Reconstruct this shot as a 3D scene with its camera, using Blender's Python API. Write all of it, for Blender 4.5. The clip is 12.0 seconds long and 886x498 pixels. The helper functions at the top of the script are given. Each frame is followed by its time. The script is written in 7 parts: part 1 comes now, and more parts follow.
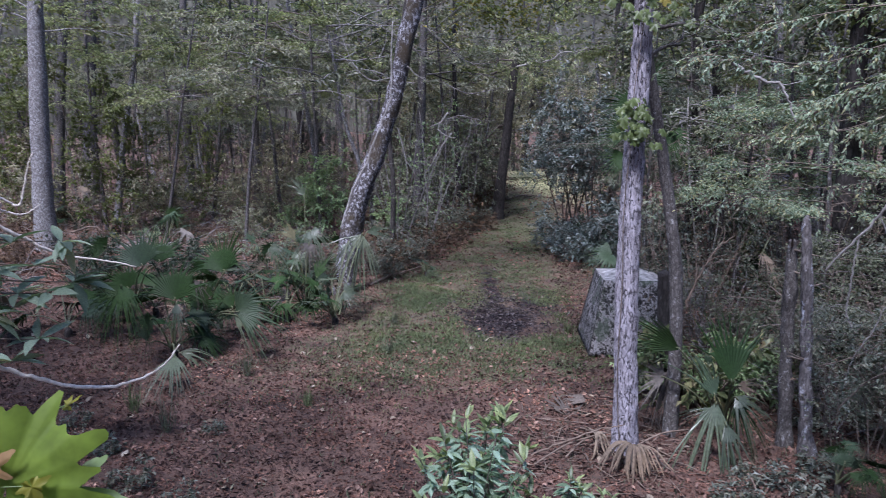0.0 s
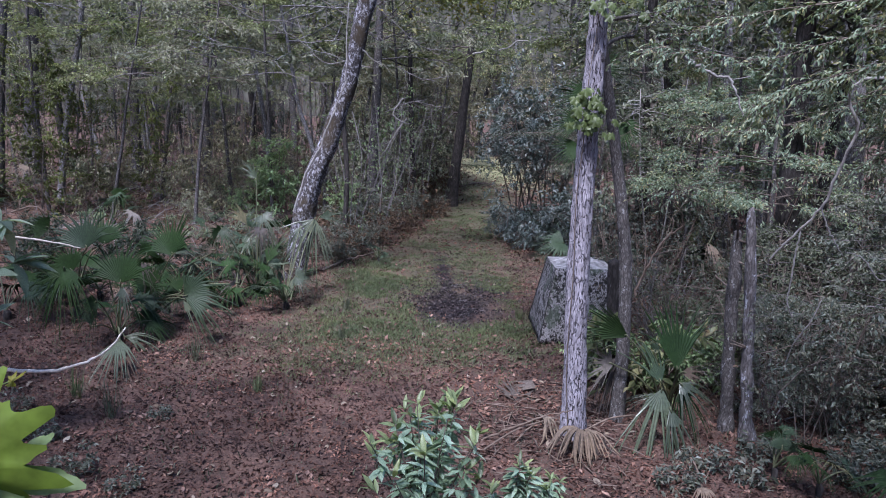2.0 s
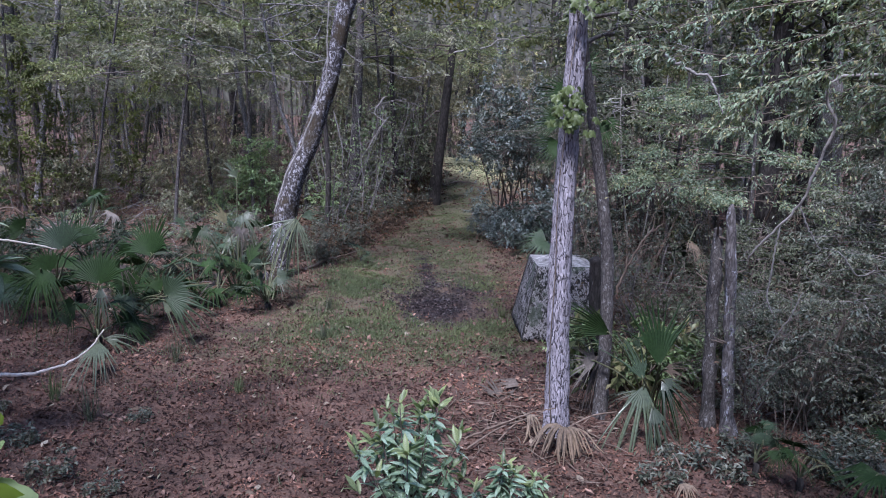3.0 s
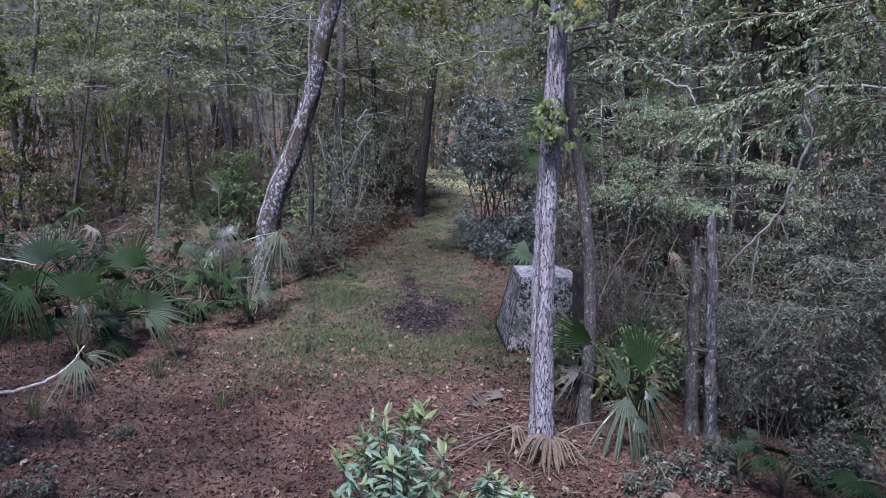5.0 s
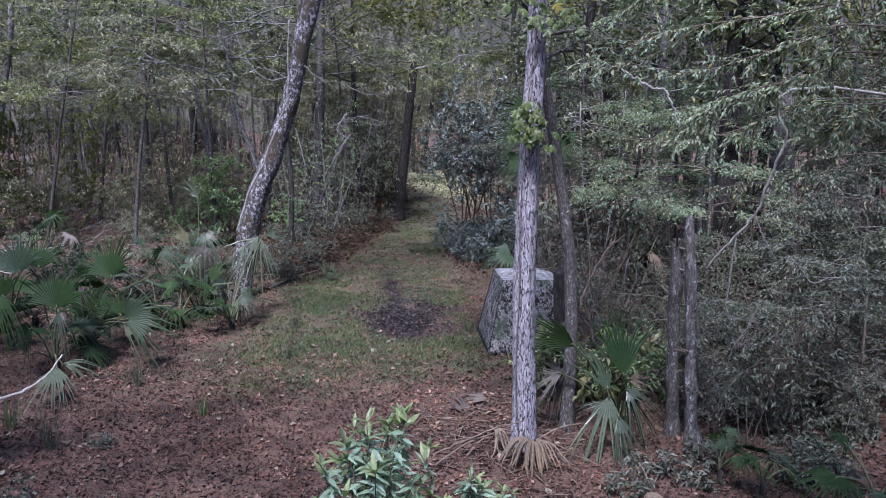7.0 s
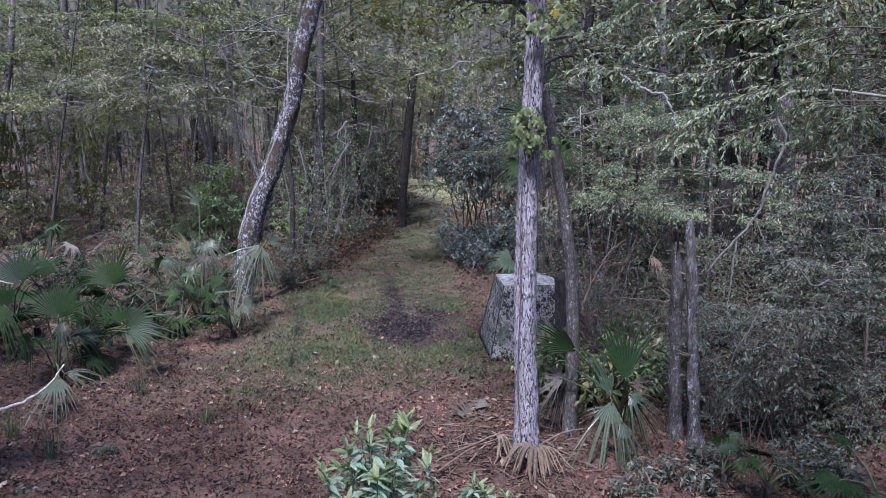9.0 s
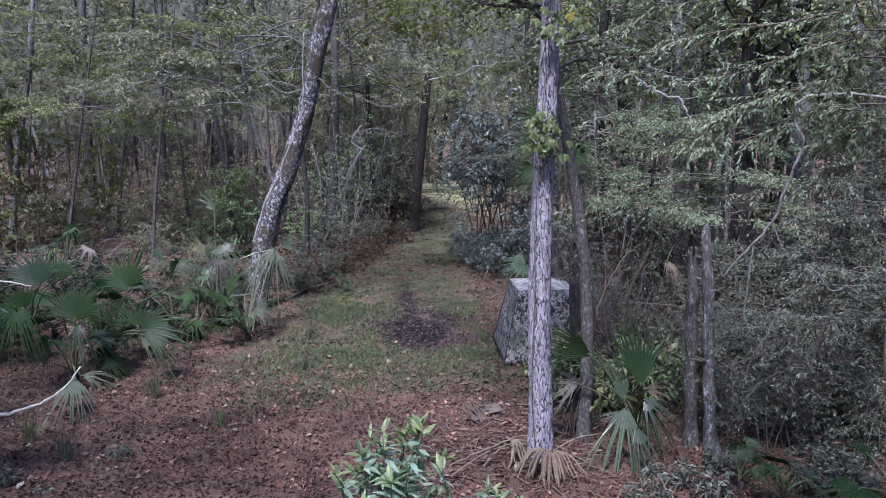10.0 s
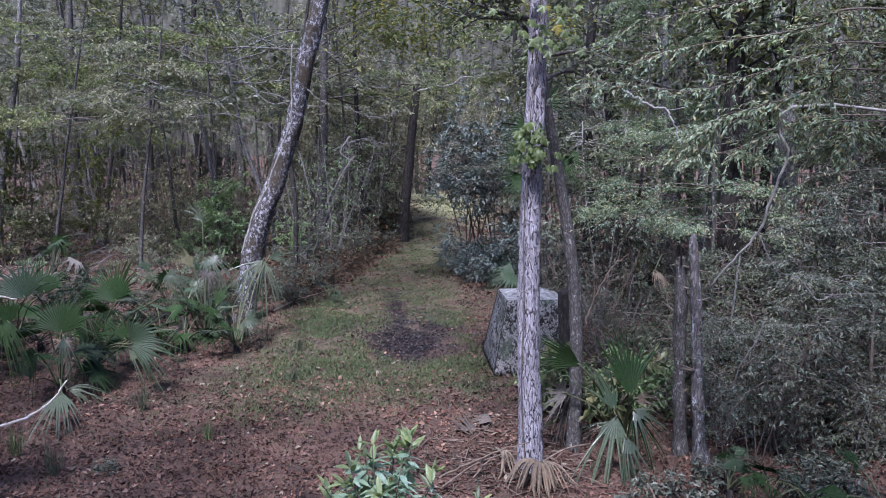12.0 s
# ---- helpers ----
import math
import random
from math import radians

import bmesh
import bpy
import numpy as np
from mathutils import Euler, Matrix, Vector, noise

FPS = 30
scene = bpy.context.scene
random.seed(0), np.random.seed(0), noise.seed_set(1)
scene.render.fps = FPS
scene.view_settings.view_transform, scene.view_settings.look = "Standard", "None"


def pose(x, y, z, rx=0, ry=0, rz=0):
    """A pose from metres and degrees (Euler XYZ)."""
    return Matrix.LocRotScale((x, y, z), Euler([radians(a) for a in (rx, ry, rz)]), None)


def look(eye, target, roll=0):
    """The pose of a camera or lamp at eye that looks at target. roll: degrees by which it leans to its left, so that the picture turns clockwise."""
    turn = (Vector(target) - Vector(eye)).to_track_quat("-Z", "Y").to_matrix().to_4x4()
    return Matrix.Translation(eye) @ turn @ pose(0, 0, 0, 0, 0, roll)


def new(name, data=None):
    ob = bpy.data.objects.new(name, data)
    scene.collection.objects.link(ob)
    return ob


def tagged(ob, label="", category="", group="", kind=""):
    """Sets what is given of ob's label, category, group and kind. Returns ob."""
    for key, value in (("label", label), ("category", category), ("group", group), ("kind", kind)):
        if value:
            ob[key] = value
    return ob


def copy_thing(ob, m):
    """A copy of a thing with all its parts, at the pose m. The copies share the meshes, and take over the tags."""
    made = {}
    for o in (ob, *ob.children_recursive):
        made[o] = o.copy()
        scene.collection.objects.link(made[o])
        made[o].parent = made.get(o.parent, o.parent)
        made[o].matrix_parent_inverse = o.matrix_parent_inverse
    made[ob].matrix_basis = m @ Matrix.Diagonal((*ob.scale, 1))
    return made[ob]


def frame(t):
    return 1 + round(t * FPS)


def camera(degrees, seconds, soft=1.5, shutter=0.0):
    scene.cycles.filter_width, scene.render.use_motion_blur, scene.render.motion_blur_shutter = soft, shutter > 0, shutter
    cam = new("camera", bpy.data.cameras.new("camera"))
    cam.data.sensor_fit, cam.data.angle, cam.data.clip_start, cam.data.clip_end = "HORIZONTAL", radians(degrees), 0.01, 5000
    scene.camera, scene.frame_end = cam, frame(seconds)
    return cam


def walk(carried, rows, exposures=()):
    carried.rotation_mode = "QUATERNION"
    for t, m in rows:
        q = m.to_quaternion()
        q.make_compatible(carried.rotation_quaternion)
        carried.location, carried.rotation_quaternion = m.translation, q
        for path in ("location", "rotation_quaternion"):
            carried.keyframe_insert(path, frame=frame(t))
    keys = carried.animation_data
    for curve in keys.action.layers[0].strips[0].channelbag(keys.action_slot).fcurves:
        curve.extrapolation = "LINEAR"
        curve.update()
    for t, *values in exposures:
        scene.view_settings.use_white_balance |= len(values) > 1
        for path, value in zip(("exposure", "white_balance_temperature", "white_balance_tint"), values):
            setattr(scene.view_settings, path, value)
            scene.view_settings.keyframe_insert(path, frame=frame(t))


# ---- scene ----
cam = camera(61.5, 12.0, soft=0.95, shutter=0.5)
# seconds, eye x, y, z, pitch, roll, yaw
PATH = [
    (0.0, 0.000, 0.000, 4.200, -10.50, -0.00, 0.00),
    (0.5, -0.003, 0.006, 4.190, -10.79, -0.74, -2.21),
    (1.0, 0.004, 0.009, 4.188, -11.18, -0.96, -3.18),
    (1.5, -0.005, 0.005, 4.192, -11.33, -1.19, -3.46),
    (2.0, -0.008, 0.003, 4.189, -11.47, -1.52, -3.39),
    (2.5, 0.002, 0.018, 4.182, -11.65, -1.54, -3.96),
    (3.0, 0.008, 0.028, 4.181, -11.52, -1.40, -4.74),
    (5.0, 0.012, 0.014, 4.188, -10.60, -1.10, -6.07),
    (5.5, 0.015, 0.009, 4.195, -10.57, -1.05, -6.39),
    (6.0, 0.016, 0.014, 4.188, -10.58, -1.13, -6.75),
    (6.5, 0.019, 0.011, 4.197, -10.45, -0.97, -7.06),
    (7.0, 0.022, 0.005, 4.200, -10.34, -0.75, -7.55),
    (9.0, 0.034, -0.000, 4.198, -9.86, -0.19, -7.52),
    (9.5, 0.034, -0.003, 4.198, -9.43, -0.31, -7.22),
    (10.0, 0.028, 0.006, 4.191, -9.52, -0.17, -6.46),
    (10.5, 0.022, -0.008, 4.193, -10.13, -0.43, -5.70),
    (11.0, 0.024, -0.007, 4.198, -10.33, -0.51, -5.60),
    (11.5, 0.028, -0.001, 4.202, -9.37, -0.52, -6.35),
    (12.0, 0.031, -0.002, 4.204, -8.75, -0.05, -7.32),
]
walk(cam, [(t, pose(x, y, z, 90 + p, r, w)) for t, x, y, z, p, r, w in PATH],
     exposures=[(0.0, 1.72, 5580, 20), (12.0, 1.86, 5580, 20)])

# ---- sky and light ----
world = bpy.data.worlds.new("world")
scene.world = world
world.use_nodes = True
wn = world.node_tree
sky = wn.nodes.new("ShaderNodeTexSky")
sky.sky_type, sky.sun_disc = "NISHITA", False
sky.sun_elevation, sky.sun_rotation = radians(60), radians(204)
sky.air_density, sky.dust_density, sky.ozone_density = 1.0, 1.0, 1.5
wn.nodes["Background"].inputs["Strength"].default_value = 0.075
wn.links.new(sky.outputs[0], wn.nodes["Background"].inputs["Color"])
sun = new("sun", bpy.data.lights.new("sun", "SUN"))
sun.data.energy, sun.data.angle, sun.data.color = 2.6, radians(14), (1.0, 0.975, 0.95)
sun.matrix_world = look((0, 0, 0), (-math.sin(radians(204)) * 0.5, -math.cos(radians(204)) * 0.5, -0.866))


# ---- numeric helpers ----
def rng_of(seed):
    return np.random.default_rng(seed)


def unit(v):
    v = np.asarray(v, float)
    return v / (np.linalg.norm(v, axis=-1, keepdims=True) + 1e-9)


def vnoise(p, seed=0):
    """Value noise in 0..1 at the points p (n, 3)."""
    p = np.asarray(p, float)
    i = np.floor(p).astype(np.int64)
    f = p - i
    f = f * f * (3 - 2 * f)
    out = 0
    for dx in (0, 1):
        for dy in (0, 1):
            for dz in (0, 1):
                h = (i[:, 0] + dx) * 374761393 + (i[:, 1] + dy) * 668265263 + (i[:, 2] + dz) * 2147483647 + seed * 1274126177
                h = (h ^ (h >> 13)) * 1274126177
                h = ((h ^ (h >> 16)) & 0xFFFF) / 65535.0
                out = out + h * np.abs(1 - dx - f[:, 0]) * np.abs(1 - dy - f[:, 1]) * np.abs(1 - dz - f[:, 2])
    return out


def curve_points(pts, n):
    """A smooth line of n points through pts."""
    pts = np.asarray(pts, float)
    k = len(pts)
    if k == 2:
        t = np.linspace(0, 1, n)[:, None]
        return pts[0] * (1 - t) + pts[1] * t
    ext = np.vstack([2 * pts[0] - pts[1], pts, 2 * pts[-1] - pts[-2]])
    u = np.linspace(0, k - 1 - 1e-6, n)
    i = u.astype(int)
    t = (u - i)[:, None]
    a, b, c, d = ext[i], ext[i + 1], ext[i + 2], ext[i + 3]
    return 0.5 * (2 * b + (c - a) * t + (2 * a - 5 * b + 4 * c - d) * t * t + (3 * b - a - 3 * c + d) * t ** 3)


def tube(pts, radii, seg=6, rough=0.0, freq=6.0, seed=0, cap=True):
    """A tapered tube along pts: vertices, quads. rough: how uneven its skin is, as a share of its radius."""
    pts = np.asarray(pts, float)
    n = len(pts)
    r = np.interp(np.linspace(0, 1, n), np.linspace(0, 1, len(radii)), radii) if np.ndim(radii) else np.full(n, radii)
    tan = unit(np.gradient(pts, axis=0))
    ref = np.array([0.0, 0, 1]) if abs(tan[:, 2]).mean() < 0.8 else np.array([1.0, 0, 0])
    a = unit(np.cross(tan, ref))
    b = np.cross(tan, a)
    ang = np.linspace(0, 2 * np.pi, seg, endpoint=False)
    ring = a[:, None] * np.cos(ang)[None, :, None] + b[:, None] * np.sin(ang)[None, :, None]
    rr = np.repeat(r[:, None], seg, 1)
    if rough:
        q = (pts[:, None] * np.array([1, 1, 0.45]) + ring * r.mean()).reshape(-1, 3) * freq
        rr = rr * (1 + rough * (vnoise(q, seed) + 0.5 * vnoise(q * 2.7, seed + 1) - 0.75).reshape(n, seg))
    v = (pts[:, None] + ring * rr[:, :, None]).reshape(-1, 3)
    i = np.arange(n - 1)[:, None] * seg
    j = np.arange(seg)[None]
    k = (j + 1) % seg
    q = np.stack([i + j, i + k, i + seg + k, i + seg + j], -1).reshape(-1, 4)
    if cap:
        m = len(v)
        v = np.vstack([v, pts[-1] + tan[-1] * r[-1] * 0.6])
        e = (n - 1) * seg
        jj = np.arange(seg)
        q = np.vstack([q, np.stack([e + jj, e + (jj + 1) % seg, np.full(seg, m), np.full(seg, m)], -1)])
    return v, q


def join(parts):
    """Joins (vertices, faces) pairs."""
    vs, fs, o = [], [], 0
    for v, f in parts:
        vs.append(v)
        fs.append(f + o)
        o += len(v)
    return np.vstack(vs), np.vstack(fs)


def mesh_of(name, v, f, material, smooth=True):
    """A mesh of quads; a quad whose last two corners are one is a triangle."""
    me = bpy.data.meshes.new(name)
    v, f = np.asarray(v, np.float32), np.asarray(f, np.int32)
    tri = f[:, 2] == f[:, 3] if f.shape[1] == 4 else np.ones(len(f), bool)
    loops = np.concatenate([f[~tri].ravel(), f[tri][:, :3].ravel()])
    nq, nt = int((~tri).sum()), int(tri.sum())
    starts = np.concatenate([np.arange(nq) * 4, nq * 4 + np.arange(nt) * 3])
    me.vertices.add(len(v))
    me.vertices.foreach_set("co", v.ravel())
    me.loops.add(len(loops))
    me.loops.foreach_set("vertex_index", loops)
    me.polygons.add(len(starts))
    me.polygons.foreach_set("loop_start", starts.astype(np.int32))
    me.update(calc_edges=True)
    me.polygons.foreach_set("use_smooth", np.full(len(starts), smooth))
    me.materials.append(material)
    return me


def part(name, geo, material, parent, label="", smooth=True, kind=""):
    """Links a mesh as one object under parent; geo is in the parent's own space."""
    ob = new(name, mesh_of(name, geo[0], geo[1], material, smooth))
    ob.parent = parent
    return tagged(ob, label, kind=kind)


def thing(name, place, label, category, group="", kind=""):
    ob = new(name)
    ob.empty_display_size = 0.2
    ob.matrix_basis = pose(*place)
    return tagged(ob, label, category, group, kind)


def leaves(base, way, up, length, width, fold=0.25, droop=0.15):
    """Pointed leaves, each folded along its midrib: two triangles each. All arguments are arrays with one row a leaf."""
    base, d = np.asarray(base, float), unit(way)
    s = unit(np.cross(d, up))
    nrm = np.cross(s, d)
    ln, w = np.asarray(length)[:, None], np.asarray(width)[:, None]
    mid = base + d * ln * 0.45
    l = mid - s * w * 0.5 + nrm * w * fold
    r = mid + s * w * 0.5 + nrm * w * fold
    tip = base + d * ln - nrm * ln * droop
    n = len(base)
    v = np.stack([base, l, tip, r], 1).reshape(-1, 3)
    o = np.arange(n)[:, None] * 4
    t1 = np.hstack([o, o + 2, o + 1, o + 1])
    t2 = np.hstack([o, o + 3, o + 2, o + 2])
    return v, np.vstack([t1, t2])


def facing(place, tip, normal, size=1.0):
    """The pose of a flat leaf (tip +y, face +z) whose tip and face point as given."""
    t = Vector(tip).normalized()
    n = (Vector(normal) - t * Vector(normal).dot(t)).normalized()
    s = t.cross(n)
    return Matrix.Translation(Vector(place)) @ Matrix((s, t, n)).transposed().to_4x4() @ Matrix.Scale(size, 4)


def broad_leaves(base, way, up, length, width, droop=0.25):
    """Lance-shaped leaves with a curved midrib, for plants near by: eight quads each."""
    base, d = np.asarray(base, float), unit(way)
    s = unit(np.cross(d, up))
    nrm = np.cross(s, d)
    vs = []
    for t, w in ((0, 0.06), (0.25, 0.75), (0.5, 1.0), (0.78, 0.62), (1.0, 0.03)):
        c = base + d * (length * t)[:, None] - nrm * (length * droop * t * t)[:, None]
        ww = (width * w * 0.5)[:, None]
        vs += [c - s * ww + nrm * ww * 0.35, c, c + s * ww + nrm * ww * 0.35]
    v = np.stack(vs, 1).reshape(-1, 3)
    n = len(base)
    o = np.arange(n)[:, None, None] * 15
    q = np.array([[k * 3 + c, k * 3 + c + 1, k * 3 + c + 4, k * 3 + c + 3] for k in range(4) for c in (0, 1)])
    return v, (o + q[None]).reshape(-1, 4)


def limb(rng, start, way, length, n=6, wob=0.25, lift=0.0):
    """A wandering line that starts in the direction way; lift bends it up (or down)."""
    step = rng.normal(0, wob, (n - 1, 3)).cumsum(0) * 0.6
    step[:, 2] += lift * np.linspace(0, 1, n - 1)
    d = unit(unit(way) + step)
    return np.vstack([start, start + (d * length / (n - 1)).cumsum(0)])


def sphere_dirs(rng, n, flat=1.0):
    v = rng.normal(0, 1, (n, 3))
    v[:, 2] *= flat
    return unit(v)


# ---- materials ----
def node_material(name, rough=0.8, spec=0.3):
    m = bpy.data.materials.new(name)
    m.use_nodes = True
    nt = m.node_tree
    b = nt.nodes["Principled BSDF"]
    b.inputs["Roughness"].default_value = rough
    b.inputs["Specular IOR Level"].default_value = spec
    return m, nt, b


def ramp(nt, fac, stops):
    r = nt.nodes.new("ShaderNodeValToRGB")
    while len(r.color_ramp.elements) < len(stops):
        r.color_ramp.elements.new(0.5)
    for e, (p, c) in zip(r.color_ramp.elements, stops):
        e.position, e.color = p, (*c, 1)
    nt.links.new(fac, r.inputs["Fac"])
    return r.outputs["Color"]


def tex_noise(nt, scale, detail=4.0, rough=0.6, vec=None):
    n = nt.nodes.new("ShaderNodeTexNoise")
    n.inputs["Scale"].default_value, n.inputs["Detail"].default_value, n.inputs["Roughness"].default_value = scale, detail, rough
    if vec is not None:
        nt.links.new(vec, n.inputs["Vector"])
    return n.outputs["Fac"]


def coords(nt, scale=(1, 1, 1), which="Object"):
    c = nt.nodes.new("ShaderNodeTexCoord")
    m = nt.nodes.new("ShaderNodeMapping")
    m.inputs["Scale"].default_value = scale
    nt.links.new(c.outputs[which], m.inputs["Vector"])
    return m.outputs["Vector"]


def mix(nt, fac, a, b, blend="MIX"):
    m = nt.nodes.new("ShaderNodeMix")
    m.data_type, m.blend_type = "RGBA", blend
    for key, val in (("Factor", fac), ("A", a), ("B", b)):
        sock = [s for s in m.inputs if s.name == key and s.enabled and s.type in (("VALUE",) if key == "Factor" else ("RGBA",))][0]
        if isinstance(val, (int, float)):
            sock.default_value = val
        elif isinstance(val, tuple):
            sock.default_value = (*val, 1)
        else:
            nt.links.new(val, sock)
    return [s for s in m.outputs if s.type == "RGBA"][0]


def calc(nt, op, a, b=0.0, clamp=False):
    m = nt.nodes.new("ShaderNodeMath")
    m.operation, m.use_clamp = op, clamp
    for i, val in enumerate((a, b)):
        if isinstance(val, (int, float)):
            m.inputs[i].default_value = val
        else:
            nt.links.new(val, m.inputs[i])
    return m.outputs[0]


def bump(nt, b, height, strength, distance):
    n = nt.nodes.new("ShaderNodeBump")
    n.inputs["Strength"].default_value, n.inputs["Distance"].default_value = strength, distance
    nt.links.new(height, n.inputs["Height"])
    nt.links.new(n.outputs["Normal"], b.inputs["Normal"])


def leaf_material(name, colours, rough=0.5, through_light=0.3, spec=0.35):
    """Leaves that differ one from another, with mottling; some light comes through."""
    m, nt, b = node_material(name, rough, spec)
    g = nt.nodes.new("ShaderNodeNewGeometry")
    dark, light = tuple(c * 0.55 for c in colours[0]), tuple(min(0.8, c * 1.45) for c in colours[-2 if len(colours) > 3 else -1])
    colours = [dark, *colours, light]
    n = len(colours)
    info = nt.nodes.new("ShaderNodeObjectInfo")
    pick = calc(nt, "FRACT", calc(nt, "ADD", g.outputs["Random Per Island"], info.outputs["Random"]))
    col = ramp(nt, pick, [(i / max(n - 1, 1), c) for i, c in enumerate(colours)])
    spots = ramp(nt, tex_noise(nt, 30.0, 3.0, 0.6, coords(nt)), [(0.3, (0.62, 0.62, 0.6)), (0.7, (1.15, 1.15, 1.1))])
    col = mix(nt, 1.0, col, spots, "MULTIPLY")
    broad = ramp(nt, tex_noise(nt, 0.9, 2.0, 0.5, coords(nt)), [(0.3, (0.75, 0.8, 0.85)), (0.7, (1.15, 1.1, 1.0))])
    col = mix(nt, 1.0, col, broad, "MULTIPLY")
    nt.links.new(col, b.inputs["Base Color"])
    if through_light:
        t = nt.nodes.new("ShaderNodeBsdfTranslucent")
        nt.links.new(mix(nt, 1.0, col, (1.0, 1.15, 0.6), "MULTIPLY"), t.inputs["Color"])
        s = nt.nodes.new("ShaderNodeMixShader")
        s.inputs[0].default_value = through_light
        nt.links.new(b.outputs[0], s.inputs[1])
        nt.links.new(t.outputs[0], s.inputs[2])
        nt.links.new(s.outputs[0], nt.nodes["Material Output"].inputs["Surface"])
    return m


def bark_material(name, dark, light, lichen=None, amount=0.5, scale=(16, 16, 4), moss=None, depth=0.012, spots=7.0):
    """Furrowed bark: ragged upright plates between dark cracks, flecked and blotched with lichen."""
    m, nt, b = node_material(name, 0.9, 0.2)
    v = coords(nt, scale)
    sway = nt.nodes.new("ShaderNodeTexNoise")
    sway.inputs["Scale"].default_value, sway.inputs["Detail"].default_value = 0.9, 4.0
    nt.links.new(v, sway.inputs["Vector"])
    warped = nt.nodes.new("ShaderNodeVectorMath")
    warped.operation = "MULTIPLY_ADD"
    nt.links.new(sway.outputs["Color"], warped.inputs[0])
    warped.inputs[1].default_value = (2.4, 2.4, 2.4)
    nt.links.new(v, warped.inputs[2])
    vor = nt.nodes.new("ShaderNodeTexVoronoi")
    vor.feature = "DISTANCE_TO_EDGE"
    vor.inputs["Scale"].default_value = 1.0
    nt.links.new(warped.outputs[0], vor.inputs["Vector"])
    edge = calc(nt, "MULTIPLY", calc(nt, "MINIMUM", vor.outputs["Distance"], 0.3), 1.2)
    fibre = tex_noise(nt, 1.3, 7.0, 0.75, coords(nt, (scale[0] * 1.6, scale[1] * 1.6, scale[2] * 0.8)))
    fine = tex_noise(nt, 3.5, 6.0, 0.75, v)
    h = calc(nt, "ADD", edge, calc(nt, "ADD", calc(nt, "MULTIPLY", fibre, 0.85), calc(nt, "MULTIPLY", fine, 0.3)))
    col = ramp(nt, h, [(0.46, dark), (0.66, tuple((p + q) * 0.42 for p, q in zip(dark, light))), (0.95, light)])
    if lichen:
        blot = tex_noise(nt, spots, 7.0, 0.8, coords(nt, (1, 1, 0.6)))
        mask = ramp(nt, calc(nt, "ADD", blot, calc(nt, "MULTIPLY", calc(nt, "SUBTRACT", h, 0.7), 0.06)), [(amount, (0, 0, 0)), (amount + 0.05, (1, 1, 1))])
        col = mix(nt, mask, col, mix(nt, fine, tuple(c * 0.6 for c in lichen), lichen))
    if moss:
        mo = tex_noise(nt, 1.6, 4.0, 0.6, coords(nt))
        col = mix(nt, ramp(nt, mo, [(0.52, (0, 0, 0)), (0.6, (0.85, 0.85, 0.85))]), col, moss)
    nt.links.new(col, b.inputs["Base Color"])
    bump(nt, b, h, 1.0, depth)
    return m


def plated_bark_material(name, dark, mid, light, scale=(21, 21, 6.5), depth=0.03):
    """Pine bark: pale flaky upright plates parted by a ragged net of dark cracks."""
    m, nt, b = node_material(name, 0.9, 0.2)
    v = coords(nt, scale)
    sway = nt.nodes.new("ShaderNodeTexNoise")
    sway.inputs["Scale"].default_value, sway.inputs["Detail"].default_value = 1.6, 5.0
    nt.links.new(v, sway.inputs["Vector"])
    warped = nt.nodes.new("ShaderNodeVectorMath")
    warped.operation = "MULTIPLY_ADD"
    nt.links.new(sway.outputs["Color"], warped.inputs[0])
    warped.inputs[1].default_value = (1.3, 1.3, 1.3)
    nt.links.new(v, warped.inputs[2])
    vor = nt.nodes.new("ShaderNodeTexVoronoi")
    vor.feature = "DISTANCE_TO_EDGE"
    vor.inputs["Scale"].default_value = 1.0
    nt.links.new(warped.outputs[0], vor.inputs["Vector"])
    cell = nt.nodes.new("ShaderNodeTexVoronoi")
    cell.inputs["Scale"].default_value = 1.0
    nt.links.new(warped.outputs[0], cell.inputs["Vector"])
    flake = tex_noise(nt, 2.6, 7.0, 0.78, v)
    crack = calc(nt, "DIVIDE", calc(nt, "SUBTRACT", calc(nt, "ADD", vor.outputs["Distance"], calc(nt, "MULTIPLY", flake, 0.3)), 0.15), 0.075, True)
    tone = calc(nt, "ADD", calc(nt, "MULTIPLY", flake, 0.8), calc(nt, "MULTIPLY", cell.outputs["Distance"], 0.25))
    col = ramp(nt, tone, [(0.38, mid), (0.7, light)])
    col = mix(nt, crack, dark, col)
    nt.links.new(col, b.inputs["Base Color"])
    bump(nt, b, calc(nt, "ADD", crack, calc(nt, "MULTIPLY", flake, 0.6)), 1.0, depth)
    return m


def plain_material(name, c1, c2, scale=8.0, rough=0.85, stretch=(1, 1, 1), relief=0.004, spec=0.3):
    m, nt, b = node_material(name, rough, spec)
    v = coords(nt, stretch)
    n1 = tex_noise(nt, scale, 6.0, 0.65, v)
    big = ramp(nt, tex_noise(nt, scale * 0.13, 2.0, 0.5, v), [(0.3, (0.8, 0.8, 0.8)), (0.7, (1.12, 1.1, 1.08))])
    nt.links.new(mix(nt, 1.0, ramp(nt, n1, [(0.32, c1), (0.68, c2)]), big, "MULTIPLY"), b.inputs["Base Color"])
    bump(nt, b, n1, 0.5, relief)
    return m


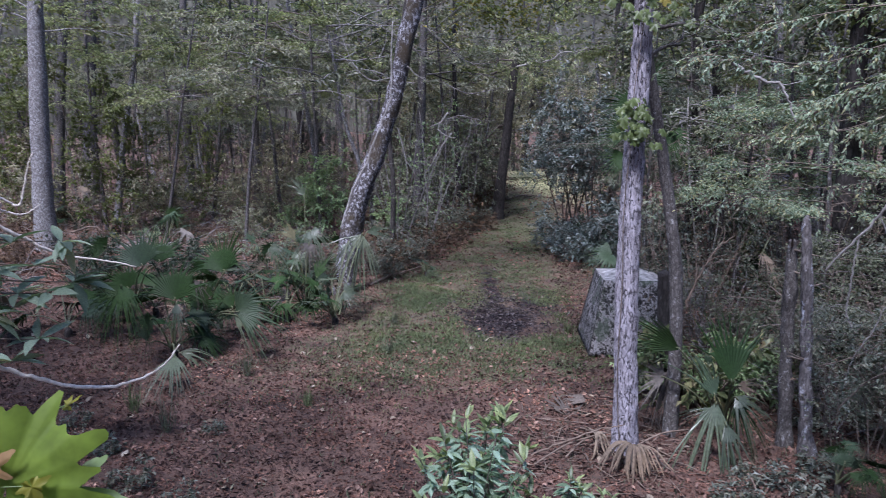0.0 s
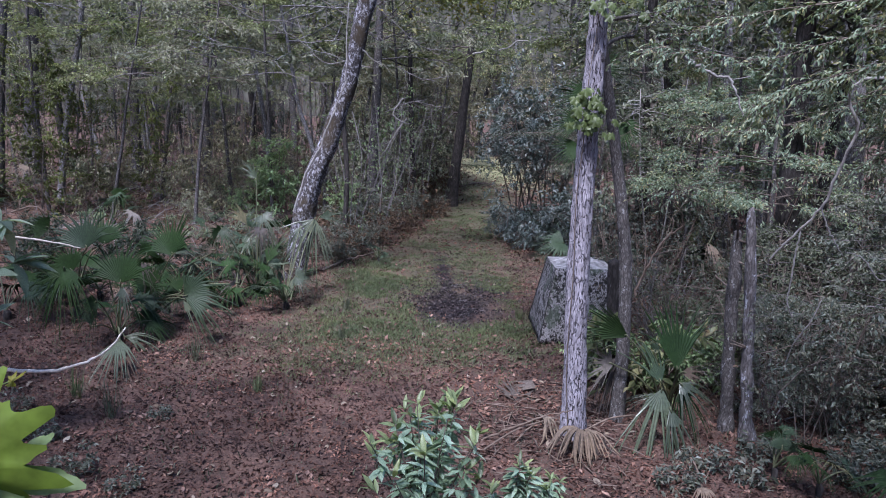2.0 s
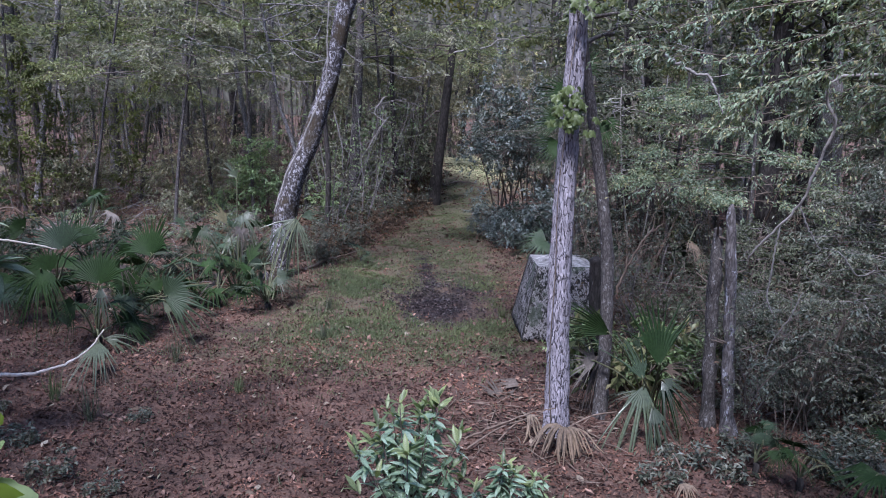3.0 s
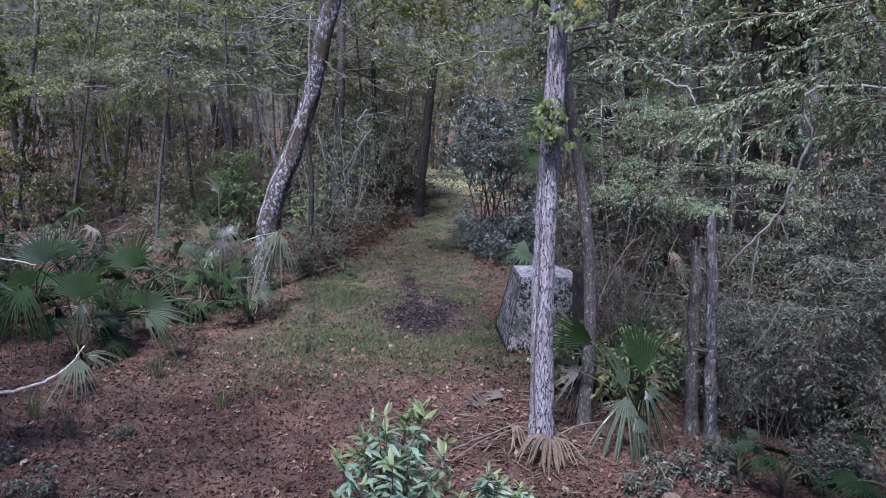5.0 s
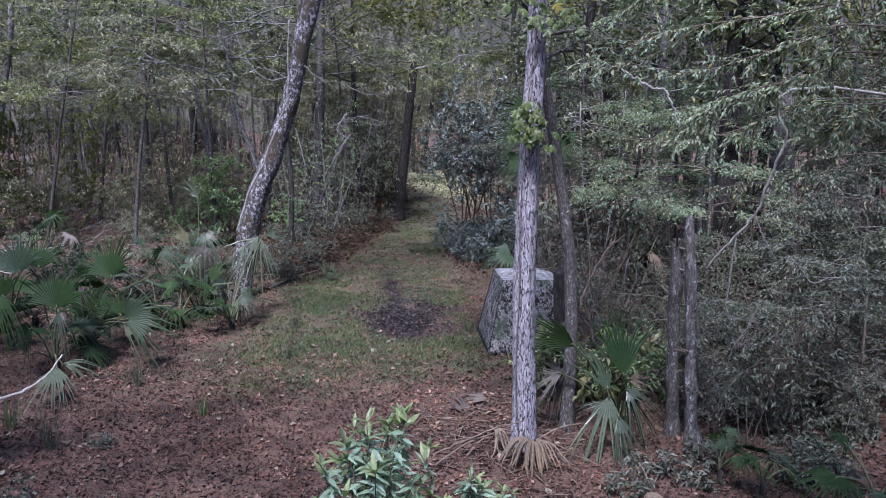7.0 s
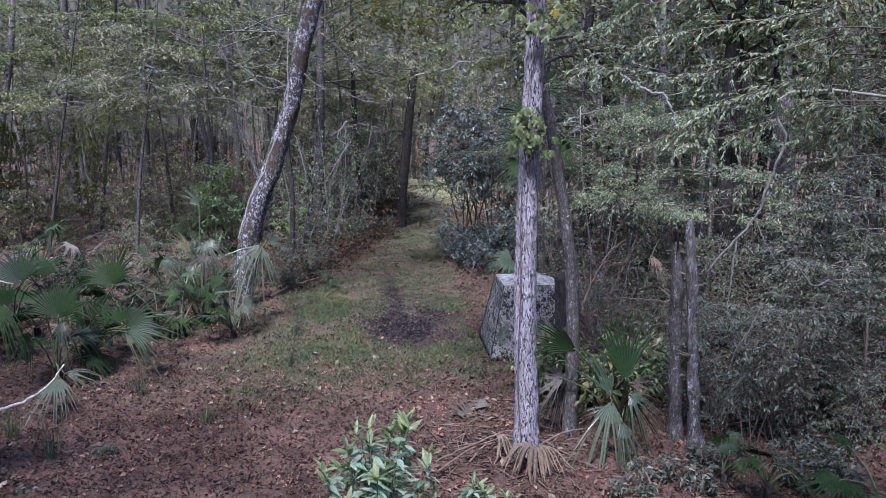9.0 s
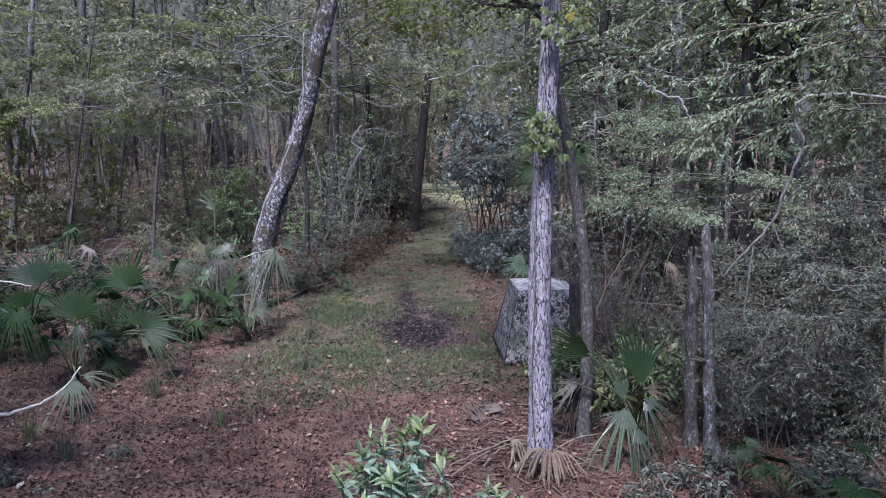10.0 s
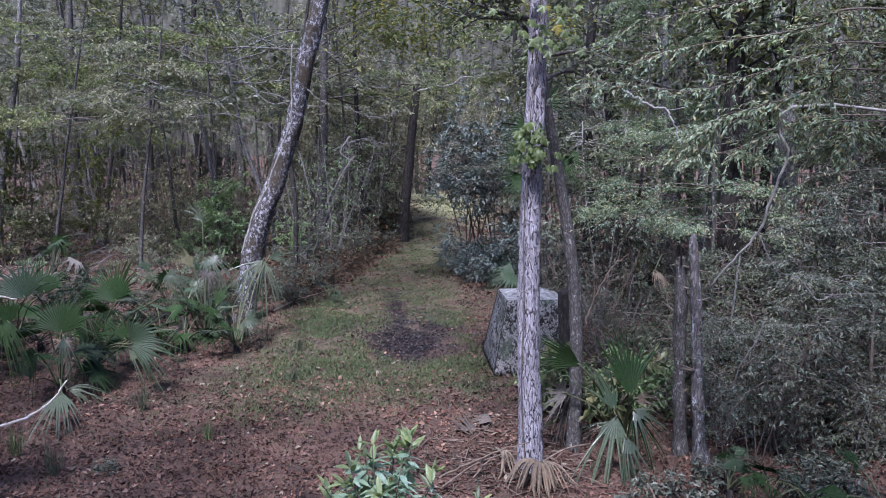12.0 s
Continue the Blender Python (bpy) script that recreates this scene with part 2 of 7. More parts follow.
def litter_leaf_material(name, colours):
    """Fallen leaves: darker and lighter in random patches of three sizes."""
    m, nt, b = node_material(name, 0.8, 0.2)
    g = nt.nodes.new("ShaderNodeNewGeometry")
    col = ramp(nt, g.outputs["Random Per Island"], [(i / (len(colours) - 1), c) for i, c in enumerate(colours)])
    v = coords(nt)
    for scale, low, high in ((0.55, (0.55, 0.56, 0.6), (1.2, 1.12, 1.06)), (2.6, (0.4, 0.38, 0.38), (1.4, 1.36, 1.33)), (8.0, (0.55, 0.55, 0.56), (1.3, 1.28, 1.25))):
        col = mix(nt, 1.0, col, ramp(nt, tex_noise(nt, scale, 4.0, 0.6, v), [(0.36, low), (0.62, high)]), "MULTIPLY")
    nt.links.new(col, b.inputs["Base Color"])
    return m


PINE_BARK = plated_bark_material("pine_bark", (0.032, 0.026, 0.031), (0.185, 0.168, 0.19), (0.5, 0.465, 0.525), (26, 26, 5.5))
GREY_BARK = bark_material("grey_bark", (0.0279, 0.02418, 0.02294), (0.118, 0.107, 0.104), (0.347, 0.347, 0.353), 0.58, (26, 26, 10), depth=0.006, spots=20)
OAK_BARK = bark_material("oak_bark", (0.02, 0.017, 0.017), (0.095, 0.084, 0.084), (0.43, 0.42, 0.46), 0.518, (22, 22, 12), (0.05, 0.038, 0.024), 0.016, 17)
DARK_BARK = bark_material("dark_bark", (0.01612, 0.01364, 0.01302), (0.062, 0.05456, 0.05146), (0.174, 0.174, 0.174), 0.64, (14, 14, 4), depth=0.012, spots=8)
PALE_BARK = bark_material("pale_bark", (0.045, 0.04, 0.039), (0.2, 0.185, 0.182), (0.38, 0.38, 0.39), 0.53, (24, 24, 9), depth=0.006, spots=26)
SNAG_BARK = bark_material("snag_bark", (0.04, 0.034, 0.034), (0.17, 0.155, 0.155), (0.46, 0.47, 0.52), 0.56, (20, 20, 6), depth=0.01, spots=9)
TWIG = plain_material("twig_bark", (0.0521, 0.0403, 0.0326), (0.179, 0.146, 0.124), 14.0)
PALE_TWIG = plain_material("pale_twig_bark", (0.136, 0.124, 0.118), (0.31, 0.298, 0.285), 18.0)
WHITE_TWIG = plain_material("white_branch_bark", (0.421, 0.372, 0.328), (0.867, 0.775, 0.683), 18.0)
GREY_TWIG = plain_material("grey_twig_bark", (0.093, 0.08184, 0.0806), (0.211, 0.195, 0.192), 16.0)
TAN_TWIG = plain_material("dead_wood", (0.0806, 0.0558, 0.04216), (0.198, 0.152, 0.124), 12.0)

LEAF_GREY = leaf_material("grey_green_leaf", [(0.0632, 0.0764, 0.0506), (0.119, 0.136, 0.0952), (0.0856, 0.0984, 0.0684), (0.175, 0.185, 0.14), (0.104, 0.11, 0.0818)], 0.42)
LEAF_OLIVE = leaf_material("olive_leaf", [(0.103, 0.119, 0.0542), (0.178, 0.197, 0.0993), (0.0937, 0.108, 0.0496), (0.234, 0.227, 0.118), (0.178, 0.152, 0.0903)])
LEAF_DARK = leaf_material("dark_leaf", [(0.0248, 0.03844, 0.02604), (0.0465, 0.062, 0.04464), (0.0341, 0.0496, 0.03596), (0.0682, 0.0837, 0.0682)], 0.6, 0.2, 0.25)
LEAF_BLUE = leaf_material("blue_green_leaf", [(0.0659, 0.0891, 0.0852), (0.147, 0.175, 0.179), (0.093, 0.116, 0.112), (0.209, 0.232, 0.24)], 0.45, 0.15, 0.4)
LEAF_LIGHT = leaf_material("light_leaf", [(0.174, 0.229, 0.173), (0.276, 0.344, 0.264), (0.215, 0.274, 0.207), (0.34, 0.404, 0.314), (0.164, 0.214, 0.158), (0.247, 0.307, 0.234), (0.37, 0.329, 0.193)], 0.65, 0.35, 0.2)
LEAF_BUSH = leaf_material("bush_leaf", [(0.227, 0.318, 0.202), (0.334, 0.432, 0.312), (0.266, 0.361, 0.263), (0.425, 0.534, 0.437)], 0.55, 0.25, 0.3)
LEAF_TWIGGY = leaf_material("thicket_leaf", [(0.0893, 0.106, 0.0818), (0.149, 0.169, 0.143), (0.112, 0.126, 0.102), (0.223, 0.244, 0.217), (0.149, 0.13, 0.0982)], 0.6, 0.25, 0.25)
LEAF_SAPLING = leaf_material("sapling_leaf", [(0.162, 0.23, 0.115), (0.257, 0.344, 0.189), (0.203, 0.277, 0.149), (0.311, 0.392, 0.23)], 0.55, 0.35, 0.3)
LEAF_FRESH = leaf_material("fresh_leaf", [(0.172, 0.221, 0.11), (0.268, 0.319, 0.157), (0.212, 0.261, 0.133), (0.354, 0.402, 0.172)], 0.38, 0.3)
LEAF_VINE = leaf_material("vine_leaf", [(0.093, 0.124, 0.0434), (0.124, 0.161, 0.062), (0.105, 0.136, 0.0527)], 0.45, 0.3)
LEAF_YELLOW = leaf_material("yellow_leaf", [(0.223, 0.192, 0.0372), (0.136, 0.161, 0.062), (0.31, 0.248, 0.0496), (0.124, 0.149, 0.062), (0.161, 0.18, 0.0868)], 0.5, 0.4)
LEAF_LIME = leaf_material("lime_leaf", [(0.113, 0.13, 0.0403), (0.174, 0.19, 0.0645), (0.0868, 0.104, 0.0363), (0.139, 0.147, 0.0564)], 0.5, 0.4)
LEAF_CANOPY = leaf_material("canopy_leaf", [(0.165, 0.192, 0.0969), (0.257, 0.284, 0.145), (0.206, 0.232, 0.119), (0.337, 0.366, 0.203), (0.265, 0.259, 0.16)], 0.45, 0.35)
LEAF_TAN = leaf_material("tan_leaf", [(0.199, 0.173, 0.12), (0.314, 0.281, 0.209), (0.241, 0.23, 0.158), (0.376, 0.346, 0.261), (0.209, 0.209, 0.146)], 0.6, 0.3, 0.25)
LEAF_MIST = leaf_material("misty_leaf", [(0.176, 0.181, 0.137), (0.268, 0.271, 0.208), (0.213, 0.216, 0.165), (0.349, 0.347, 0.278)], 0.6, 0.25, 0.25)
LEAF_SHEEN = leaf_material("sheen_leaf", [(0.062, 0.0744, 0.0558), (0.118, 0.133, 0.112), (0.0806, 0.093, 0.0744), (0.174, 0.186, 0.167), (0.136, 0.118, 0.0806)], 0.5, 0.2, 0.35)
LEAF_BROWN = leaf_material("brown_leaf", [(0.062, 0.0372, 0.0248), (0.124, 0.0744, 0.0496), (0.093, 0.062, 0.0465), (0.186, 0.124, 0.0806)], 0.75, 0.15, 0.2)
LITTER = litter_leaf_material("litter_leaf", [(0.061, 0.0319, 0.0246), (0.134, 0.073, 0.0559), (0.0915, 0.0485, 0.0369), (0.171, 0.0984, 0.076), (0.0732, 0.041, 0.0324), (0.116, 0.0627, 0.0492), (0.146, 0.0845, 0.066), (0.208, 0.143, 0.114)])
CURLED = litter_leaf_material("curled_leaf", [(0.0552, 0.0331, 0.0276), (0.193, 0.121, 0.0966), (0.0736, 0.0432, 0.035), (0.239, 0.17, 0.143), (0.11, 0.0644, 0.0506), (0.0644, 0.0396, 0.0331), (0.156, 0.0966, 0.0773)])
GRASS = leaf_material("grass_blade", [(0.0969, 0.126, 0.0606), (0.141, 0.173, 0.0866), (0.112, 0.142, 0.0692), (0.186, 0.191, 0.12)], 0.6, 0.25)
FROND = leaf_material("palmetto_green", [(0.0169, 0.0343, 0.011), (0.0274, 0.0521, 0.015), (0.0211, 0.0414, 0.0135)], 0.6, 0.1, 0.15)
FROND_BLUE = leaf_material("palmetto_grey_green", [(0.0267, 0.0443, 0.0242), (0.0475, 0.0719, 0.0423), (0.0363, 0.0565, 0.0329)], 0.55, 0.15, 0.25)
FROND_PALE = leaf_material("palmetto_pale", [(0.0589, 0.0758, 0.0493), (0.0969, 0.115, 0.0777), (0.0766, 0.094, 0.0622)], 0.38, 0.2, 0.5)
FROND_DEAD = leaf_material("palmetto_dead", [(0.137, 0.0994, 0.0768), (0.246, 0.192, 0.155), (0.184, 0.137, 0.113), (0.103, 0.0719, 0.0562)], 0.85, 0.1, 0.15)
FROND_GREY = leaf_material("palmetto_dead_grey", [(0.122, 0.101, 0.0945), (0.184, 0.162, 0.154), (0.101, 0.081, 0.0725)], 0.85, 0.1, 0.15)
PETIOLE = plain_material("petiole", (0.0577, 0.0655, 0.0322), (0.131, 0.139, 0.0775), 10.0, 0.5)


# ---- ground ----
def left_edge(y):
    return np.interp(y, (4, 8, 12, 15, 20, 25, 30, 40, 50, 70), (-6.0, -5.0, -3.6, -2.2, -0.6, 0.9, 2.2, 3.4, 4.9, 7.5))


def right_edge(y):
    return np.interp(y, (4, 8, 10, 12, 15, 20, 25, 30, 40, 50, 70), (3.2, 2.6, 2.4, 2.3, 2.7, 3.2, 3.7, 4.4, 5.9, 8.2, 9.5))


def ground_z(x, y):
    x, y = np.atleast_1d(np.asarray(x, float)), np.atleast_1d(np.asarray(y, float))
    p = np.stack([x, y, np.zeros_like(x)], 1)
    off = np.clip(np.maximum(left_edge(y) - x, x - right_edge(y)), 0, 6) / 6
    z = (vnoise(p * 0.35, 3) - 0.5) * (0.07 + 0.22 * off) + (vnoise(p * 1.9, 4) - 0.5) * 0.06 + (vnoise(p * 5.0, 5) - 0.5) * 0.035
    mud = np.exp(-(((x - 1.35) / 1.0) ** 2 + ((y - 14.9) / 1.9) ** 2))
    z -= 0.07 * mud * (0.6 + 0.8 * vnoise(p * 3.0, 6))
    return z


def gz(x, y):
    return float(ground_z(x, y)[0])


def warp(n, near, far):
    u = np.linspace(-1, 1, n)
    return near * u + (far - near) * np.sign(u) * np.abs(u) ** 6


gx, gy = warp(270, 14, 700), warp(300, 20, 700) + 17
GX_, GY_ = np.meshgrid(gx, gy)
gv = np.stack([GX_.ravel(), GY_.ravel(), ground_z(GX_.ravel(), GY_.ravel())], 1)
gi = np.arange(len(gy) - 1)[:, None] * len(gx) + np.arange(len(gx) - 1)[None]
gq = np.stack([gi, gi + 1, gi + len(gx) + 1, gi + len(gx)], -1).reshape(-1, 4)


def ground_material():
    m, nt, b = node_material("forest_floor", 0.95, 0.15)
    v = coords(nt)
    sep = nt.nodes.new("ShaderNodeSeparateXYZ")
    nt.links.new(v, sep.inputs[0])
    fine = tex_noise(nt, 26.0, 8.0, 0.75, v)
    mid = tex_noise(nt, 2.2, 5.0, 0.65, v)
    litter = ramp(nt, fine, [(0.32, (0.056, 0.033, 0.027)), (0.5, (0.113, 0.07, 0.057)), (0.68, (0.172, 0.113, 0.092))])
    soil = ramp(nt, fine, [(0.3, (0.055, 0.037, 0.03)), (0.7, (0.125, 0.083, 0.067))])
    col = mix(nt, ramp(nt, mid, [(0.4, (0, 0, 0)), (0.62, (1, 1, 1))]), litter, soil)
    red = ramp(nt, tex_noise(nt, 0.9, 4.0, 0.6, v), [(0.55, (0, 0, 0)), (0.7, (0.5, 0.5, 0.5))])
    col = mix(nt, red, col, (0.13, 0.0682, 0.0496))
    col = mix(nt, 1.0, col, ramp(nt, tex_noise(nt, 0.7, 5.0, 0.7, v), [(0.36, (0.42, 0.42, 0.45)), (0.5, (0.85, 0.85, 0.85)), (0.64, (1.35, 1.28, 1.22))]), "MULTIPLY")
    # grassy patches along the trail
    def blob(cx, cy, rx, ry, soft=0.5):
        dx = calc(nt, "DIVIDE", calc(nt, "SUBTRACT", sep.outputs[0], cx), rx)
        dy = calc(nt, "DIVIDE", calc(nt, "SUBTRACT", sep.outputs[1], cy), ry)
        d = calc(nt, "SQRT", calc(nt, "ADD", calc(nt, "MULTIPLY", dx, dx), calc(nt, "MULTIPLY", dy, dy)))
        d = calc(nt, "ADD", d, calc(nt, "MULTIPLY", calc(nt, "SUBTRACT", mid, 0.5), 3.4))
        return calc(nt, "DIVIDE", calc(nt, "SUBTRACT", 1.0 + soft / 2, d), soft, True)
    green = ramp(nt, fine, [(0.3, (0.045, 0.043, 0.026)), (0.7, (0.115, 0.108, 0.066))])
    # far grass is coloured pale to stand for light on the trail's end
    far_lit = ramp(nt, fine, [(0.3, (0.17, 0.175, 0.085)), (0.7, (0.34, 0.33, 0.19))])
    for c in ((-0.5, 15.2, 1.5, 2.6), (0.9, 18.5, 1.6, 4.0), (5.9, 46.0, 2.2, 10.0), (2.6, 25.0, 1.6, 6.0), (3.8, 33.0, 1.2, 6.0), (1.6, 12.4, 1.1, 1.0), (-0.6, 12.2, 2.0, 1.2)):
        col = mix(nt, calc(nt, "MULTIPLY", blob(*c, 0.9), 0.65 if c[1] < 20 else 0.85), col, green if c[1] < 40 else far_lit)
    mudc = ramp(nt, fine, [(0.3, (0.006, 0.004, 0.0055)), (0.7, (0.024, 0.017, 0.021))])
    wet = calc(nt, "MAXIMUM", calc(nt, "MAXIMUM", blob(1.2, 14.75, 0.72, 1.1, 0.9), blob(1.15, 17.6, 0.2, 2.2, 1.0)), blob(2.2, 16.2, 0.75, 0.7, 1.3))
    col = mix(nt, calc(nt, "MULTIPLY", wet, 0.95), col, mudc)
    nt.links.new(col, b.inputs["Base Color"])
    nt.links.new(calc(nt, "SUBTRACT", 0.95, calc(nt, "MULTIPLY", wet, 0.3)), b.inputs["Roughness"])
    bump(nt, b, calc(nt, "ADD", fine, calc(nt, "MULTIPLY", mid, 2.0)), 0.9, 0.03)
    return m


ground = new("ground", mesh_of("ground", gv, gq, ground_material()))
tagged(ground, "forest floor of brown leaf litter, soil and thin grass", "ground", kind="structure")

# a far ring of plain, dim woodland that closes the view between the trees
ba = np.linspace(0, 2 * np.pi, 121)
bv = np.vstack([np.stack([np.cos(ba) * 150, np.sin(ba) * 150, np.full(121, z)], 1) for z in (-2.0, 20.0, 44.0)])
bv[242:, 2] += vnoise(np.stack([ba * 14, ba * 0, ba * 0], 1), 2) * 6
bi = np.concatenate([np.arange(120), np.arange(121, 241)])[:, None]
bq = np.hstack([bi, bi + 1, bi + 122, bi + 121])
BACK = plain_material("distant_woods", (0.02, 0.02, 0.016), (0.17, 0.165, 0.135), 0.9, 1.0, (1, 1, 0.35), 0.2, 0.0)
tagged(new("backdrop", mesh_of("backdrop", bv, bq, BACK)), "dim grey-green distant woodland", "woodland", kind="structure")


# ---- plant builders ----
def woody(rng, stems, height, lean, twigs, twig_len, leaf_n, leaf_len, leaf_wid, r0=0.02, start=0.25, lift=0.25, flat=0.5, crook=0.16, droop=0.2, seg=4):
    """Stems with side twigs and leaves, all from the ground at the origin: wood, leaves."""
    wood, thin, lb, ld = [], [], [], []
    for _ in range(stems):
        az = rng.uniform(0, 2 * np.pi)
        way = np.array([np.cos(az) * lean, np.sin(az) * lean, 1.0])
        h = height * rng.uniform(0.75, 1.1)
        line = limb(rng, np.append(rng.normal(0, 0.03 * stems ** 0.5, 2), -0.05), way, h, 9, crook * 0.5, 0.2)
        wood.append(tube(line, [r0 * rng.uniform(0.7, 1.1), r0 * 0.3], seg))
        for _ in range(max(1, twigs // stems)):
            u = start + (1 - start) * rng.random() ** 0.8
            k = u * 8
            i = min(int(k), 7)
            p = line[i] + (line[i + 1] - line[i]) * (k - i)
            d = sphere_dirs(rng, 1, flat)[0]
            ln = twig_len * rng.uniform(0.5, 1.2) * (1.25 - 0.6 * u)
            tw = limb(rng, p, d + np.array([0, 0, lift]), ln, 5, crook * 1.6, -0.25)
            thin.append(tube(tw, [r0 * 0.3, r0 * 0.1], 3, cap=False))
            n = max(0, int(rng.poisson(leaf_n)))
            if n:
                uu = (0.35 + 0.65 * rng.random(n) ** 0.7) * 3.999
                j = uu.astype(int)
                q = tw[j] + (tw[j + 1] - tw[j]) * (uu - j)[:, None]
                side = unit(tw[j + 1] - tw[j]) * 0.6 + sphere_dirs(rng, n, 0.6)
                lb.append(q + sphere_dirs(rng, n) * leaf_len * 0.5)
                ld.append(side)
    lv = None
    if lb:
        lb, ld = np.vstack(lb), np.vstack(ld)
        n = len(lb)
        ld[:, 2] -= droop
        up = unit(np.array([0, 0, 1.0]) + rng.normal(0, 0.33, (n, 3)))
        ln = leaf_len * rng.uniform(0.65, 1.25, n)
        lv = leaves(lb, ld, up, ln, leaf_wid / leaf_len * ln)
    return (wood, join(thin)), lv


def plant(name, label, category, group, wood, foliage, wood_mat, leaf_mat, leaf_name="foliage", wood_name="stem"):
    """One plant at the origin as a thing with its parts."""
    ob = thing(name, (0, 0, 0), label, category, group)
    if len(wood[0]) < 5:
        for one in wood[0]:
            part(wood_name, one, wood_mat, ob)
        part("twig_spray", wood[1], wood_mat, ob, kind="stuff")
    else:
        part("brushwood", join(wood[0] + [wood[1]]), wood_mat, ob, kind="stuff")
    if foliage is not None:
        part(leaf_name, foliage, leaf_mat, ob, smooth=False, kind="stuff")
    return ob


def put(ob, x, y, size=1.0, turn=0.0, tilt=0.0, sink=0.03):
    return pose(x, y, gz(x, y) - sink, tilt, 0, turn) @ Matrix.Scale(size, 4)


def spread(ob, places):
    """The plant itself at the first place, copies at the rest."""
    for x, y, s, a in places[1:]:
        copy_thing(ob, put(ob, x, y, s, a))
    x, y, s, a = places[0]
    ob.matrix_basis = put(ob, x, y, s, a)


def crown_tree(rng, height, r, limbs, clear, reach, leaf_n, leaf_len, wood_seg=8, crook=0.05, twigs=5):
    """A tall forest tree: trunk, limbs and twigs, leaves in loose sprays."""
    line = limb(rng, np.array([0, 0, -0.2]), np.array([rng.normal(0, 0.04), rng.normal(0, 0.04), 1]), height, 14, crook, 0.0)
    trunk = tube(curve_points(line, 46), [r * 1.35, r * 1.08, r, r * 0.9, r * 0.75, r * 0.55, r * 0.2], wood_seg, 0.14, 3.0 / max(r, 0.06), int(rng.integers(99)))
    wood, lb, ld = [], [], []
    for _ in range(limbs):
        u = clear + (1 - clear) * rng.random()
        k = u * 13
        i = min(int(k), 12)
        p = line[i] + (line[i + 1] - line[i]) * (k - i)
        az = rng.uniform(0, 2 * np.pi)
        ln = reach * (1.2 - 0.7 * u) * rng.uniform(0.6, 1.2)
        lim = limb(rng, p, np.array([np.cos(az), np.sin(az), rng.uniform(-0.2, 0.4)]), ln, 7, 0.22, -0.25)
        one = [tube(lim, [r * 0.2 * (1.3 - u), r * 0.04], 5)]
        wood.append(one)
        for _ in range(twigs):
            j = int(rng.integers(2, 6))
            tw = limb(rng, lim[j], unit(lim[j] - lim[j - 1]) + sphere_dirs(rng, 1, 0.5)[0] * 1.1, ln * rng.uniform(0.25, 0.5), 5, 0.25, -0.15)
            one.append(tube(tw, [r * 0.05, r * 0.02], 3, cap=False))
            n = int(rng.poisson(leaf_n))
            if n:
                uu = rng.uniform(0.1, 1.0, n) * 3.999
                jj = uu.astype(int)
                q = tw[jj] + (tw[jj + 1] - tw[jj]) * (uu - jj)[:, None]
                lb.append(q + rng.normal(0, leaf_len * 0.9, (n, 3)))
                ld.append(sphere_dirs(rng, n, 0.5))
    fol = None
    if lb:
        lb, ld = np.vstack(lb), np.vstack(ld)
        n = len(lb)
        up = unit(np.array([0, 0, 1.0]) + rng.normal(0, 0.5, (n, 3)))
        ln = leaf_len * rng.uniform(0.6, 1.3, n)
        fol = leaves(lb, ld, up, ln, ln * 0.5)
    return trunk, [join(w) for w in wood], fol


def forest_tree(name, label, group, seed, bark, leaf_mat, **kw):
    trunk, limbs, fol = crown_tree(rng_of(seed), **kw)
    ob = thing(name, (0, 0, 0), label, "tree", group)
    part("trunk", trunk, bark, ob)
    for one in limbs:
        part("limb", one, bark, ob)
    if fol is not None:
        part("crown", fol, leaf_mat, ob, smooth=False, kind="stuff")
    return ob


